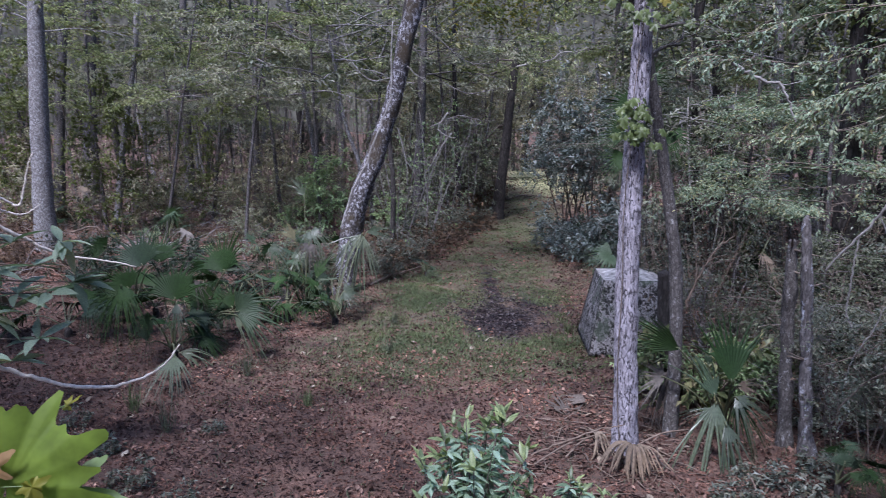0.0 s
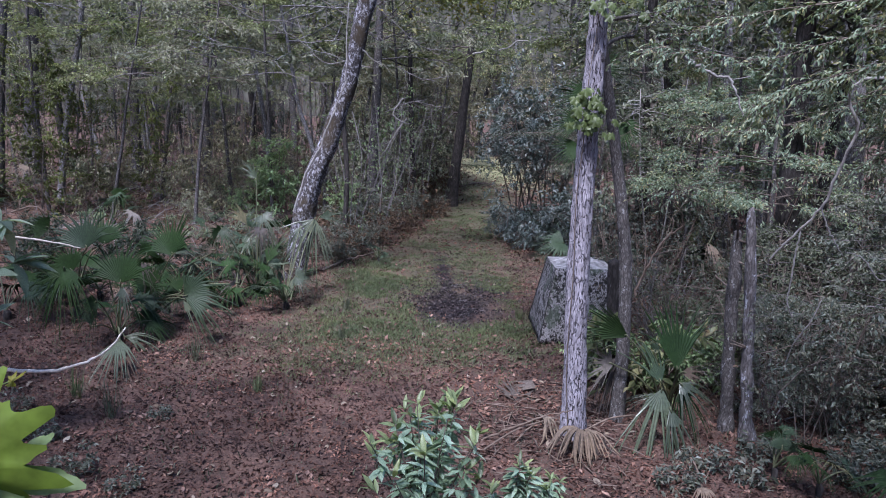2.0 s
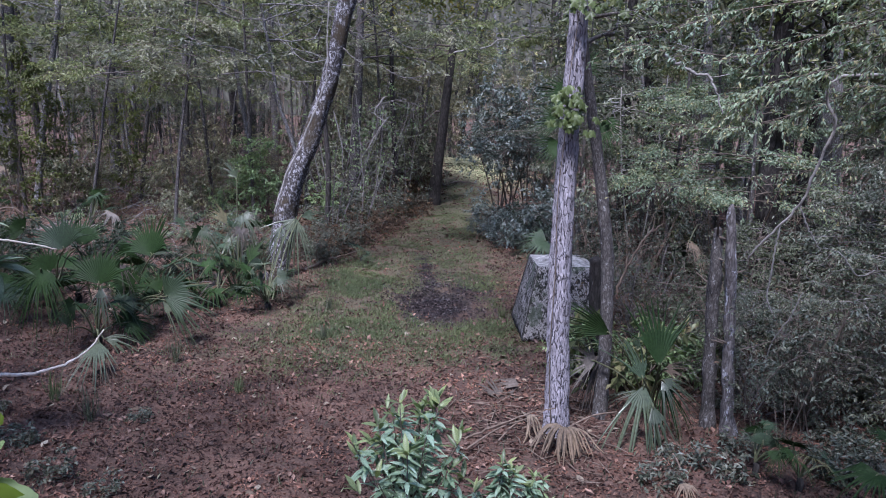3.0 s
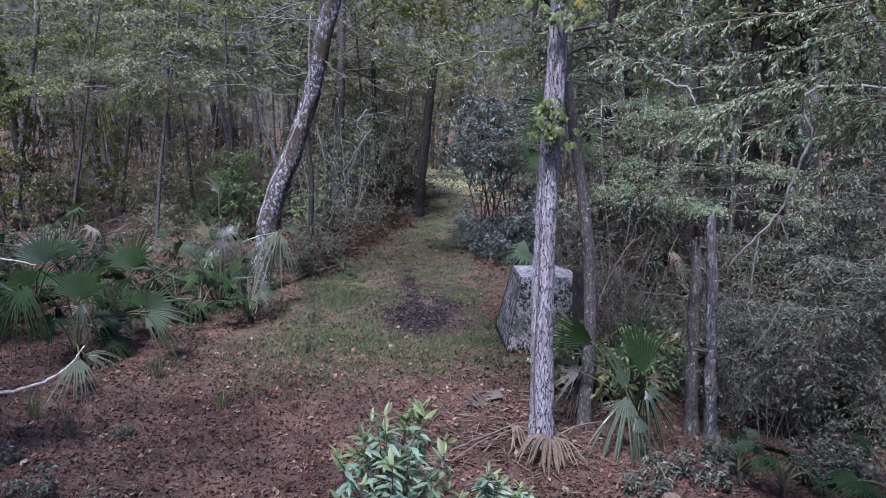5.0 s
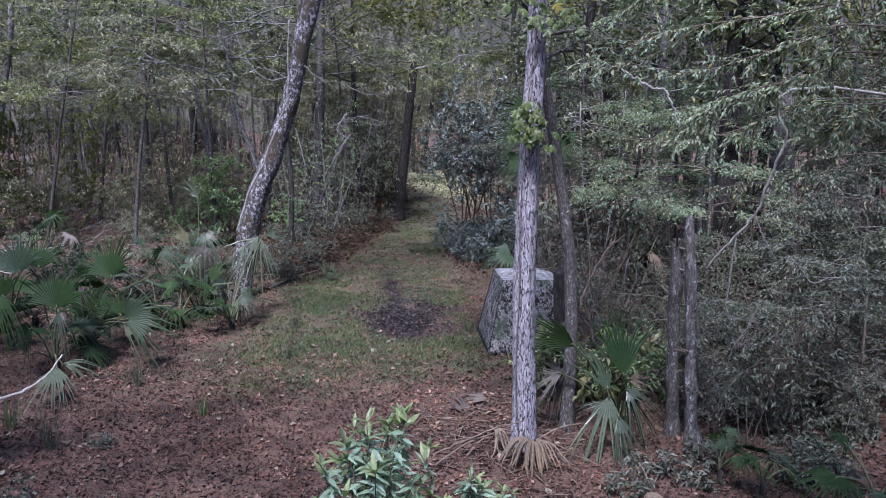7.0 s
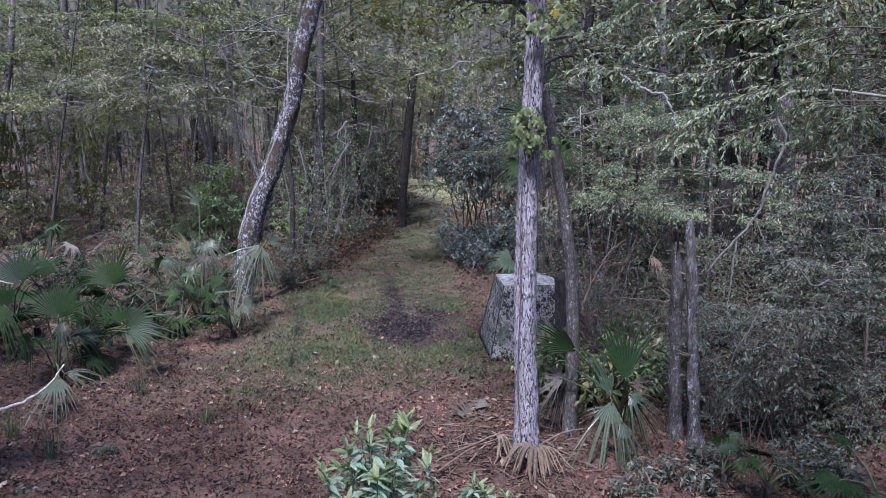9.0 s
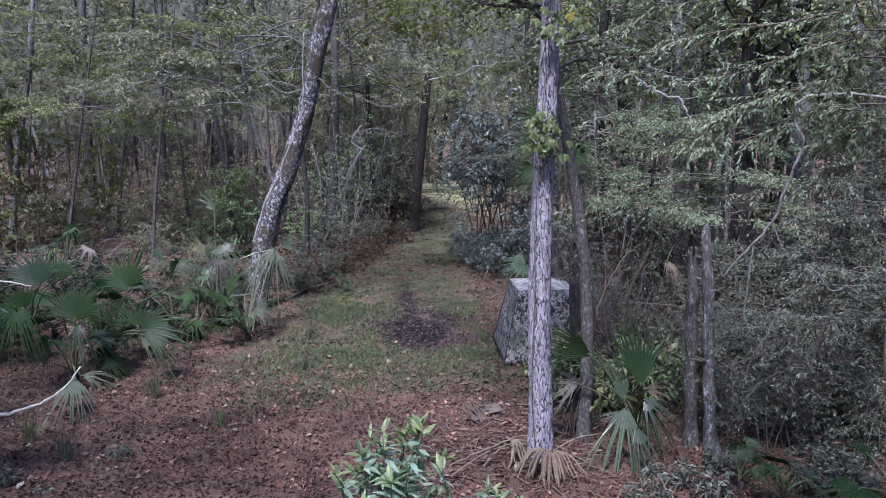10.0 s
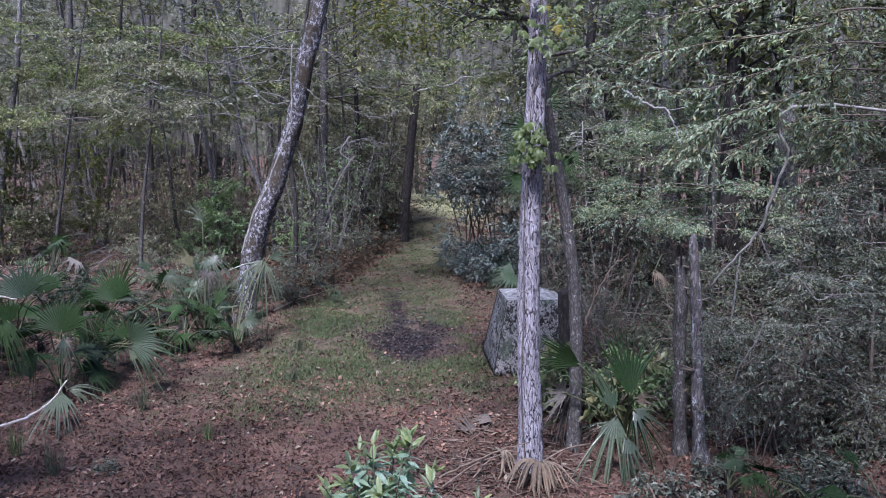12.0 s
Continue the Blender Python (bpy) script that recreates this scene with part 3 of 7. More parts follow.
def tiered_tree(rng, height, low, boughs, reach, twigs, leaf_n, leaf_len, r=0.05):
    """A young tree whose boughs hold level plates of fine leaves, with open air between the plates: trunk, boughs, leaves."""
    line = limb(rng, np.array([0, 0, -0.1]), np.array([rng.normal(0, 0.05), rng.normal(0, 0.05), 1]), height, 12, 0.05, 0.0)
    trunk = tube(curve_points(line, 34), [r * 1.3, r, r * 0.8, r * 0.5, r * 0.15], 7, 0.15, 12, int(rng.integers(99)))
    wood, lb, ld = [], [], []
    tiers = rng.uniform(low, height * 0.98, max(4, boughs // 3))
    for _ in range(boughs):
        z = np.clip(rng.choice(tiers) + rng.normal(0, 0.12), low, height * 0.99)
        u = z / height
        k = u * 11
        i = min(int(k), 10)
        p = line[i] + (line[i + 1] - line[i]) * (k - i)
        az = rng.uniform(0, 2 * np.pi)
        out = np.array([np.cos(az), np.sin(az), 0])
        ln = reach * (1.25 - 0.75 * (z - low) / (height - low)) * rng.uniform(0.55, 1.15)
        bough = limb(rng, p, out + np.array([0, 0, rng.uniform(0.0, 0.35)]), ln, 8, 0.1, -0.35)
        one = [tube(bough, [r * 0.32, r * 0.07], 4)]
        for _ in range(twigs):
            j = rng.uniform(1.2, 6.9)
            q = bough[int(j)] + (bough[int(j) + 1] - bough[int(j)]) * (j % 1)
            side = np.cross(unit(bough[int(j) + 1] - bough[int(j)]), [0, 0, 1]) * rng.choice((-1, 1))
            tw = limb(rng, q, side + unit(bough[int(j) + 1] - bough[int(j)]) * 0.8 + rng.normal(0, 0.12, 3), ln * rng.uniform(0.18, 0.4), 5, 0.12, -0.25)
            one.append(tube(tw, [r * 0.09, r * 0.03], 3, cap=False))
            n = int(rng.poisson(leaf_n))
            if n:
                uu = rng.uniform(0.05, 1.0, n) * 3.999
                jj = uu.astype(int)
                lb.append(tw[jj] + (tw[jj + 1] - tw[jj]) * (uu - jj)[:, None] + rng.normal(0, 1, (n, 3)) * np.array([0.05, 0.05, 0.03]))
                d = unit(tw[jj + 1] - tw[jj]) * 0.7 + sphere_dirs(rng, n, 0.3)
                d[:, 2] -= 0.25
                ld.append(d)
        wood.append(join(one))
    lb, ld = np.vstack(lb), np.vstack(ld)
    n = len(lb)
    ln = leaf_len * rng.uniform(0.6, 1.3, n)
    return trunk, wood, leaves(lb, ld, unit(np.array([0, -0.25, 1.0]) + rng.normal(0, 0.5, (n, 3))), ln, ln * 0.36)


# ---- scattering ----
def scatter(rng, n, bearing, dist, gap, margin_l=0.6, margin_r=0.6, size=(0.8, 1.2), avoid=()):
    """Places off the trail within a sector of the clearing (degrees clockwise from +y, metres), not closer together than gap."""
    out, tries = [], 0
    while len(out) < n and tries < 20000:
        tries += 1
        a, d = radians(rng.uniform(*bearing)), rng.uniform(*dist)
        x, y = math.sin(a) * d, math.cos(a) * d
        if y < 51 and left_edge(y) - margin_l < x < right_edge(y) + margin_r:
            continue
        if any((x - p) ** 2 + (y - q) ** 2 < gap * gap for p, q, _, _ in out):
            continue
        if any((x - p) ** 2 + (y - q) ** 2 < c * c for p, q, c in avoid):
            continue
        out.append((x, y, rng.uniform(*size), rng.uniform(0, 360)))
    return out


def open_slope(places, shrink=0.0):
    """Keeps the open brown slope west of the trail clear, or its growth low."""
    out = []
    for x, y, s, t in places:
        if math.degrees(math.atan2(x, y)) < -8 and math.hypot(x, y) < 43:
            if not shrink:
                continue
            s *= shrink
        out.append((x, y, s, t))
    return out


# ---- the marked trees beside the trail ----
def lined_tree(name, label, line, radii, bark, seg, rings, rough, freq, top=None, category="tree"):
    """A tree whose trunk follows a line of places; top carries it on out of view."""
    base = np.array(line[0])
    pts = [np.array(p) - np.array([base[0], base[1], 0]) for p in line]
    pts[0][2] = gz(base[0], base[1]) - 0.15
    ob = thing(name, (base[0], base[1], 0), label, category)
    part("trunk", tube(curve_points(pts, rings), radii, seg, rough, freq, len(name)), bark, ob)
    return ob, pts


def crown_on(ob, pts, bark, leaf_mat, seed, limbs=14, reach=2.6, leaf_n=60, leaf_len=0.12, frm=0.55):
    """Limbs and foliage on the upper part of a lined tree."""
    rng = rng_of(seed)
    line = curve_points(pts, 40)
    wood, lb, ld = [], [], []
    for _ in range(limbs):
        i = int(rng.uniform(frm, 0.98) * 39)
        az = rng.uniform(0, 2 * np.pi)
        lim = limb(rng, line[i], np.array([np.cos(az), np.sin(az), rng.uniform(0, 0.7)]), reach * rng.uniform(0.5, 1.1), 7, 0.18, 0.05)
        one = [tube(lim, [0.03, 0.008], 5)]
        wood.append(one)
        for _ in range(5):
            j = int(rng.integers(2, 6))
            tw = limb(rng, lim[j], sphere_dirs(rng, 1, 0.5)[0] + unit(lim[j] - lim[j - 1]), reach * 0.35, 5, 0.25, -0.1)
            one.append(tube(tw, [0.012, 0.005], 3, cap=False))
            q = tw[rng.integers(0, 5, leaf_n // 5)] + rng.normal(0, 0.12, (leaf_n // 5, 3))
            lb.append(q)
            ld.append(sphere_dirs(rng, len(q), 0.5))
    for one in wood:
        part("limb", join(one), bark, ob)
    lb, ld = np.vstack(lb), np.vstack(ld)
    n = len(lb)
    ln = leaf_len * rng.uniform(0.6, 1.3, n)
    part("crown", leaves(lb, ld, unit(np.array([0, 0, 1]) + rng.normal(0, 0.5, (n, 3))), ln, ln * 0.45), leaf_mat, ob, smooth=False, kind="stuff")


pine, pine_pts = lined_tree("pine_tree", "slim pine with pale grey furrowed plated bark, beside the trail",
    [(2.29, 8.75, -0.05), (2.27, 8.76, 0.65), (2.24, 8.77, 1.54), (2.22, 8.77, 2.68), (2.24, 8.77, 3.83), (2.26, 8.76, 4.67), (2.27, 8.76, 5.42), (2.28, 8.76, 6.25), (2.26, 8.76, 7.62), (2.20, 8.78, 9.20)], [0.18, 0.148, 0.14, 0.13, 0.12, 0.112, 0.105, 0.09, 0.075, 0.05], PINE_BARK, 64, 460, 0.16, 16.0)
crown_on(pine, pine_pts, DARK_BARK, LEAF_OLIVE, 11, 16, 2.4, 150, 0.14, 0.8)

thin, thin_pts = lined_tree("young_tree", "thin curving grey tree flecked with white lichen",
    [(3.01, 9.26, -0.02), (3.01, 9.26, 0.61), (3.01, 9.26, 1.40), (2.96, 9.28, 2.23), (2.85, 9.31, 3.03), (2.70, 9.36, 3.88), (2.57, 9.39, 4.57), (2.47, 9.42, 5.25), (2.38, 9.44, 6.35), (2.24, 9.48, 7.89)], [0.105, 0.09, 0.083, 0.075, 0.066, 0.06, 0.05, 0.03], GREY_BARK, 28, 200, 0.16, 14.0)
crown_on(thin, thin_pts, GREY_BARK, LEAF_GREY, 12, 9, 1.8, 150, 0.1, 0.72)

oak, oak_pts = lined_tree("leaning_oak", "leaning mossy tree blotched with white lichen, rooted among palmettos",
    [(-2.38, 17.03, -0.14), (-2.30, 17.04, 0.38), (-2.11, 17.06, 1.55), (-2.01, 17.08, 2.00), (-1.77, 17.10, 2.64), (-1.53, 17.13, 3.20), (-1.28, 17.15, 3.96), (-1.11, 17.16, 4.46), (-0.97, 17.17, 5.08), (-0.79, 17.18, 5.93), (-0.52, 17.19, 6.90), (-0.20, 17.20, 8.32), (-0.04, 17.20, 10.37), (-0.12, 17.20, 12.54)], [0.29, 0.26, 0.24, 0.22, 0.2, 0.19, 0.185, 0.185, 0.18, 0.16, 0.12], OAK_BARK, 40, 320, 0.2, 7.0)
crown_on(oak, oak_pts, OAK_BARK, LEAF_OLIVE, 13, 11, 5.0, 150, 0.15, 0.8)

far_tree, far_pts = lined_tree("trailside_tree", "dark straight tree with a broken top and dead side limbs",
    [(2.14, 29.54, -0.05), (2.26, 29.53, 1.09), (2.39, 29.52, 2.21), (2.54, 29.51, 3.75), (2.68, 29.50, 5.04), (2.85, 29.48, 6.48)], [0.3, 0.22, 0.2, 0.18, 0.16, 0.14], DARK_BARK, 20, 90, 0.2, 5.0)
for line, r in (([(2.82, 29.48, 5.89), (2.13, 29.54, 5.66), (1.17, 29.60, 5.26), (0.30, 29.62, 5.02), (-0.02, 29.62, 4.65)], 0.05), ([(2.80, 29.28, 5.84), (3.40, 29.22, 6.02), (4.04, 29.14, 6.08), (4.55, 29.06, 6.38), (5.18, 28.96, 6.43), (5.70, 28.86, 6.57), (6.22, 28.75, 6.37)], 0.04),
                ([(2.54, 29.51, 3.75), (1.98, 29.55, 3.41), (1.38, 29.59, 2.62)], 0.05), ([(2.76, 29.39, 6.09), (1.90, 29.46, 6.11), (0.82, 29.51, 5.87)], 0.045), ([(5.51, 29.00, 6.53), (6.26, 28.85, 6.17), (6.56, 28.78, 6.26)], 0.03)):
    pts = [np.array(p) - np.array(far_tree.location) for p in line]
    part("limb", tube(curve_points(pts, 24) + rng_of(int(r * 999)).normal(0, 0.03, (24, 3)), [r, r * 0.35], 6, 0.2, 6), PALE_TWIG if r == 0.04 else TWIG, far_tree)

for line, radii, label in (
        ([(4.41, 9.00, 0.01), (4.37, 9.01, 0.70), (4.34, 9.03, 1.48), (4.33, 9.03, 2.08), (4.32, 9.04, 2.37), (4.31, 9.04, 2.63)], [0.095, 0.085, 0.08, 0.07, 0.05], "slim grey-brown trunk in the thicket"),
        ([(4.57, 8.69, -0.02), (4.50, 8.73, 0.59), (4.44, 8.76, 1.56), (4.38, 8.79, 2.42), (4.34, 8.80, 2.85), (4.35, 8.80, 2.97)], [0.105, 0.08, 0.07, 0.066, 0.055, 0.02], "broken pale trunk patched with white lichen")):
    ob, pts = lined_tree("snag", label, line, radii, SNAG_BARK if "pale" in label else GREY_BARK, 22, 130, 0.5, 9.0, category="dead tree")
    RS = rng_of(int(line[0][0] * 100))
    for _ in range(5):
        k = int(RS.integers(1, len(pts)))
        stub = limb(RS, pts[k] * 0.6 + pts[k - 1] * 0.4, sphere_dirs(RS, 1, 0.4)[0] + np.array([0, -0.3, 0.4]), RS.uniform(0.15, 0.5), 6, 0.2, 0.1)
        part("broken_branch", tube(stub, [0.018, 0.006], 6, 0.2, 20), TWIG, ob)
stump, _ = lined_tree("stump", "short dark broken stump beside the camouflage tent", [(3.27, 10.42, 0.25), (3.23, 10.43, 1.04), (3.18, 10.45, 1.91)], [0.13, 0.11, 0.1], DARK_BARK, 20, 40, 0.3, 14.0, category="stump")

# single trunks that stand out in the woods behind
def woodland_tree(bark, d, r, line, label):
    """A tall tree along a line; d seeds its crown."""
    ob, pts = lined_tree("woodland_tree", label, line, [r * 1.2, r, r * 0.9, r * 0.75, r * 0.5], bark, 14, 60, 0.16, 2.2 / r)
    crown_on(ob, pts, bark, LEAF_OLIVE if r > 0.15 else LEAF_GREY, int(d * 10), 8, 3.0, 80, 0.2, 0.62)


woodland_tree(DARK_BARK, 15.0, 0.2, [(7.29, 13.13, 0.69), (7.17, 13.19, 3.03), (7.14, 13.21, 4.64), (7.13, 13.21, 6.18), (6.97, 13.30, 8.73)], "dark trunk behind the thicket foliage")
woodland_tree(PALE_BARK, 17.0, 0.25, [(9.16, 14.34, 0.98), (9.05, 14.41, 2.72), (8.97, 14.46, 4.06), (8.84, 14.54, 5.79), (8.50, 14.74, 9.26)], "stout mottled grey trunk behind the thicket")
woodland_tree(DARK_BARK, 16.0, 0.1, [(8.14, 13.79, 1.09), (8.16, 13.78, 2.66), (8.24, 13.73, 4.27), (8.38, 13.65, 6.09), (8.40, 13.64, 7.99)], "thin dark leaning trunk")
woodland_tree(GREY_BARK, 40.0, 0.34, [(-17.16, 36.15, -0.26), (-16.98, 36.23, 2.87), (-16.74, 36.35, 6.41), (-16.26, 36.56, 12.68)], "tall grey trunk in the back woods")
woodland_tree(PALE_BARK, 26.0, 0.29, [(-12.37, 22.87, 0.48), (-12.31, 22.90, 2.44), (-12.20, 22.96, 4.98), (-12.08, 23.02, 7.44), (-11.82, 23.16, 11.35)], "stout grey trunk behind the palmettos")
woodland_tree(GREY_BARK, 33.0, 0.2, [(-15.22, 29.28, 0.34), (-14.90, 29.44, 4.13), (-14.53, 29.63, 7.74), (-14.11, 29.83, 12.44)], "grey trunk in the back woods")
woodland_tree(GREY_BARK, 38.0, 0.22, [(-12.24, 35.99, 0.12), (-12.23, 36.00, 3.00), (-12.18, 36.01, 6.53), (-11.89, 36.11, 12.76)], "tall grey trunk in the back woods")
woodland_tree(PALE_BARK, 30.0, 0.11, [(-12.14, 27.45, 0.22), (-11.85, 27.58, 2.43), (-11.47, 27.74, 4.59), (-11.11, 27.89, 6.71), (-10.81, 28.00, 9.87)], "thin pale sapling trunk")
woodland_tree(GREY_BARK, 34.0, 0.16, [(-8.27, 33.00, 0.02), (-8.24, 33.00, 2.22), (-8.15, 33.03, 5.29), (-7.91, 33.09, 10.02)], "straight grey trunk in the back woods")
woodland_tree(PALE_BARK, 24.0, 0.065, [(-2.72, 23.86, -0.08), (-2.52, 23.88, 1.78), (-2.74, 23.86, 2.75), (-3.12, 23.81, 3.96), (-3.33, 23.79, 5.39), (-3.48, 23.76, 6.21), (-3.75, 23.72, 7.81)], "thin crooked white-barked tree")
woodland_tree(GREY_BARK, 26.0, 0.17, [(-0.95, 26.00, -0.39), (-0.81, 26.01, 2.77), (-0.70, 26.01, 5.41), (-0.60, 26.01, 9.86)], "brown-grey trunk behind the leaning tree")
woodland_tree(PALE_BARK, 31.0, 0.09, [(-5.02, 30.61, -0.09), (-5.29, 30.56, 2.86), (-5.64, 30.50, 5.26), (-6.01, 30.43, 7.56), (-6.16, 30.40, 9.59)], "thin pale leaning trunk")
woodland_tree(DARK_BARK, 28.0, 0.1, [(0.68, 28.01, -0.28), (0.55, 28.01, 2.48), (0.42, 28.01, 5.54), (0.42, 28.01, 10.34)], "grey trunk behind the brush")
woodland_tree(PALE_BARK, 20.0, 0.13, [(8.40, 18.17, 0.68), (8.15, 18.28, 3.25), (8.03, 18.34, 5.57), (7.77, 18.45, 9.18)], "pale trunk in the back of the thicket")
woodland_tree(DARK_BARK, 22.0, 0.15, [(7.74, 20.61, 0.52), (7.60, 20.67, 3.25), (7.38, 20.74, 5.70), (7.17, 20.82, 9.05)], "dark trunk behind the palmetto")
woodland_tree(PALE_BARK, 19.0, 0.1, [(9.16, 16.67, 0.85), (8.93, 16.79, 2.97), (8.67, 16.93, 5.01), (8.37, 17.08, 7.69)], "thin mottled trunk in the thicket")

# ---- the woods: tall trees, saplings, brush ----
R = rng_of(5)
WEST, EAST = (-35, 8), (4, 43)
tall = [forest_tree("forest_tree", "tall slim woodland tree with a high loose crown", "woodland trees", 20 + i, bark, lm, height=h, r=r, limbs=11, clear=c, reach=3.4, leaf_n=8, leaf_len=0.24, crook=0.11)
        for i, (bark, lm, h, r, c) in enumerate(((GREY_BARK, LEAF_OLIVE, 15, 0.15, 0.38), (PALE_BARK, LEAF_GREY, 13, 0.11, 0.42), (DARK_BARK, LEAF_OLIVE, 16, 0.16, 0.4),
            (PALE_BARK, LEAF_GREY, 11, 0.075, 0.45), (DARK_BARK, LEAF_OLIVE, 12, 0.09, 0.42)))]
places = open_slope(scatter(R, 60, WEST, (26, 64), 1.5, 1.5, 1.5, (0.8, 1.25))) + scatter(R, 36, EAST, (20, 58), 1.5, 1.5, 1.5, (0.8, 1.25))
places += [(5.0, 53, 1.0, 0), (7.2, 55, 0.9, 60), (9.0, 54, 1.1, 100), (6.2, 58, 1.0, 210), (8.2, 60, 1.1, 310)]
places += [(-9, -7, 1.0, 20), (-3, -9, 1.1, 80), (4, -8, 1.0, 150), (9, -5, 1.1, 220), (-13, 2, 1.0, 10), (14, 3, 1.0, 300)]
places = [p for p in places if not (24 < p[1] < 50 and abs(p[0] - 0.08 * p[1]) < 5.5)]
for i, ob in enumerate(tall):
    spread(ob, places[i::len(tall)])

sap = []
for i, (wm, lm, h, ln, label) in enumerate((
        (TWIG, LEAF_GREY, 5.0, 0.15, "thin sapling with grey-green leaves"), (TWIG, LEAF_OLIVE, 6.0, 0.16, "thin sapling with olive leaves"),
        (PALE_TWIG, LEAF_GREY, 4.0, 0.14, "pale-stemmed sapling with grey-green leaves"), (TWIG, LEAF_OLIVE, 7.0, 0.17, "tall sapling with olive leaves"))):
    w, f = woody(rng_of(40 + i), 2, h * 1.3, 0.1, 44, 1.5, 24, ln, ln * 0.45, 0.035, 0.55, 0.1, 0.3)
    sap.append(plant("sapling", label, "sapling", "woodland saplings", w, f, wm, lm))
places = open_slope(scatter(R, 56, WEST, (31, 60), 1.4, 1.2, 1.2, (0.8, 1.4))) + scatter(R, 34, EAST, (15, 46), 1.4, 1.5, 1.6, (0.75, 1.3)) + [(5.4, 54, 0.8, 0), (7.4, 56.5, 0.9, 100), (9.2, 55, 0.8, 200), (6.4, 61, 1.2, 10), (4.2, 57, 1.1, 0), (8.2, 62, 1.3, 50), (10.5, 57, 1.2, 90), (5.4, 64, 1.4, 200)]
for i, ob in enumerate(sap):
    spread(ob, places[i::len(sap)])

bare = []
for i in range(3):
    w, f = woody(rng_of(50 + i), 3, 4.5 + i, 0.15, 120, 1.7, 0.0, 0.1, 0.05, 0.016, 0.2, 0.05, 0.3, 0.3)
    bare.append(plant("bare_sapling", "leafless sapling with fine pale grey twigs", "sapling", "bare saplings", w, None, (TWIG, TWIG, GREY_TWIG)[i], None))
places = open_slope(scatter(R, 36, WEST, (27, 54), 1.6, 1.0, 1.0, (0.8, 1.4))) + scatter(R, 10, EAST, (16, 34), 1.6, 1.2, 1.2, (0.5, 1.0))
for i, ob in enumerate(bare):
    spread(ob, places[i::len(bare)])

brush = []
for i, (wm, lm, h, n) in enumerate(((TWIG, LEAF_BROWN, 0.8, 6), (TAN_TWIG, LEAF_GREY, 1.0, 8), (TWIG, LEAF_DARK, 0.9, 13), (TAN_TWIG, LEAF_OLIVE, 0.7, 9))):
    w, f = woody(rng_of(60 + i), 7, h, 0.7, 35, 0.6, n, 0.115, 0.05, 0.012, 0.1, 0.2, 0.6, 0.3)
    brush.append(plant("low_brush", ("low brown-leaved brush", "low twiggy grey-green brush", "low dark-leaved brush", "low olive brush")[i] + " on the forest floor", "bush", "low brush", w, f, wm, lm))
keep = [(3.2, 12.9, 1.8), (2.3, 8.8, 1.0), (4.0, 9.2, 0.9)]
places = open_slope(scatter(R, 120, (-34, 5), (17, 44), 0.8, 0.3, 0.3, (0.6, 1.2)), 0.45) + scatter(R, 40, (12, 43), (10.5, 34), 0.8, 0.5, 0.9, (0.8, 1.6), keep) + [(5.6, 52.5, 1.5, 0), (7.0, 53, 1.4, 80), (8.6, 53, 1.5, 200)]
R.shuffle(places)
for i, ob in enumerate(brush):
    spread(ob, places[i::len(brush)])

layered = []
for i, (lm, h, low, tone) in enumerate(((LEAF_MIST, 9.5, 4.3, "misty grey-green"), (LEAF_CANOPY, 9.0, 4.7, "soft green"), (LEAF_CANOPY, 11.0, 4.4, "soft green"), (LEAF_MIST, 10.0, 5.2, "misty grey-green"))):
    trunk, wood, fol = tiered_tree(rng_of(90 + i), h, low, 24, 2.7, 13, 21, 0.115)
    ob = thing("layered_tree", (0, 0, 0), "young tree with level layers of fine " + tone + " foliage", "tree", "layered trees")
    part("trunk", trunk, GREY_BARK, ob)
    for one in wood:
        part("limb", one, TWIG, ob)
    part("crown", fol, lm, ob, smooth=False, kind="stuff")
    layered.append(ob)
places = [(*(-6.27, 23.32), 1.0, 0), (*(-4.02, 24.37), 1.1, 70), (*(-9.32, 24.66), 0.95, 150), (*(-5.96, 27.54), 1.2, 200), (*(-2.62, 26.95), 1.15, 300), (*(-11.85, 25.97), 1.1, 20), (*(-9.15, 29.42), 1.3, 110),
          (*(0.25, 28.69), 1.15, 250), (*(-1.62, 31.26), 1.3, 10), (*(7.86, 21.56), 0.8, 40), (*(8.94, 20.38), 0.85, 170), (*(11.14, 21.78), 0.9, 280), (*(13.21, 21.91), 0.9, 60), (*(6.30, 27.89), 1.2, 190), (*(1.52, 32.62), 1.2, 90)]
places += [(*(-12.78, 30.43), 0.8, 15), (*(-12.26, 33.63), 0.9, 95), (*(-11.43, 36.20), 1.0, 175), (*(-8.52, 31.80), 0.8, 255), (*(-14.83, 37.28), 1.1, 335), (*(-7.90, 36.29), 1.0, 45), (*(-5.66, 33.72), 0.95, 125), (*(-14.16, 41.34), 1.25, 205),
           (*(-11.96, 42.69), 1.3, 285), (*(-8.27, 42.24), 1.3, 5), (*(-3.45, 31.29), 0.9, 60), (*(-16.43, 29.63), 0.9, 140), (*(-16.85, 34.29), 1.1, 220), (*(-0.02, 35.42), 1.0, 30), (*(2.09, 37.17), 1.05, 100), (*(1.44, 43.05), 1.2, 160)]
for i, ob in enumerate(layered):
    spread(ob, places[i::len(layered)])
w, f = woody(rng_of(95), 2, 7.5, 0.14, 70, 2.2, 34, 0.17, 0.06, 0.04, 0.2, 0.0, 0.25, 0.2, 0.1)
tan_tree = plant("tan_leaved_tree", "slight tree with sparse tan leaves beyond the trail", "tree", "tan-leaved trees", w, f, TWIG, LEAF_TAN)
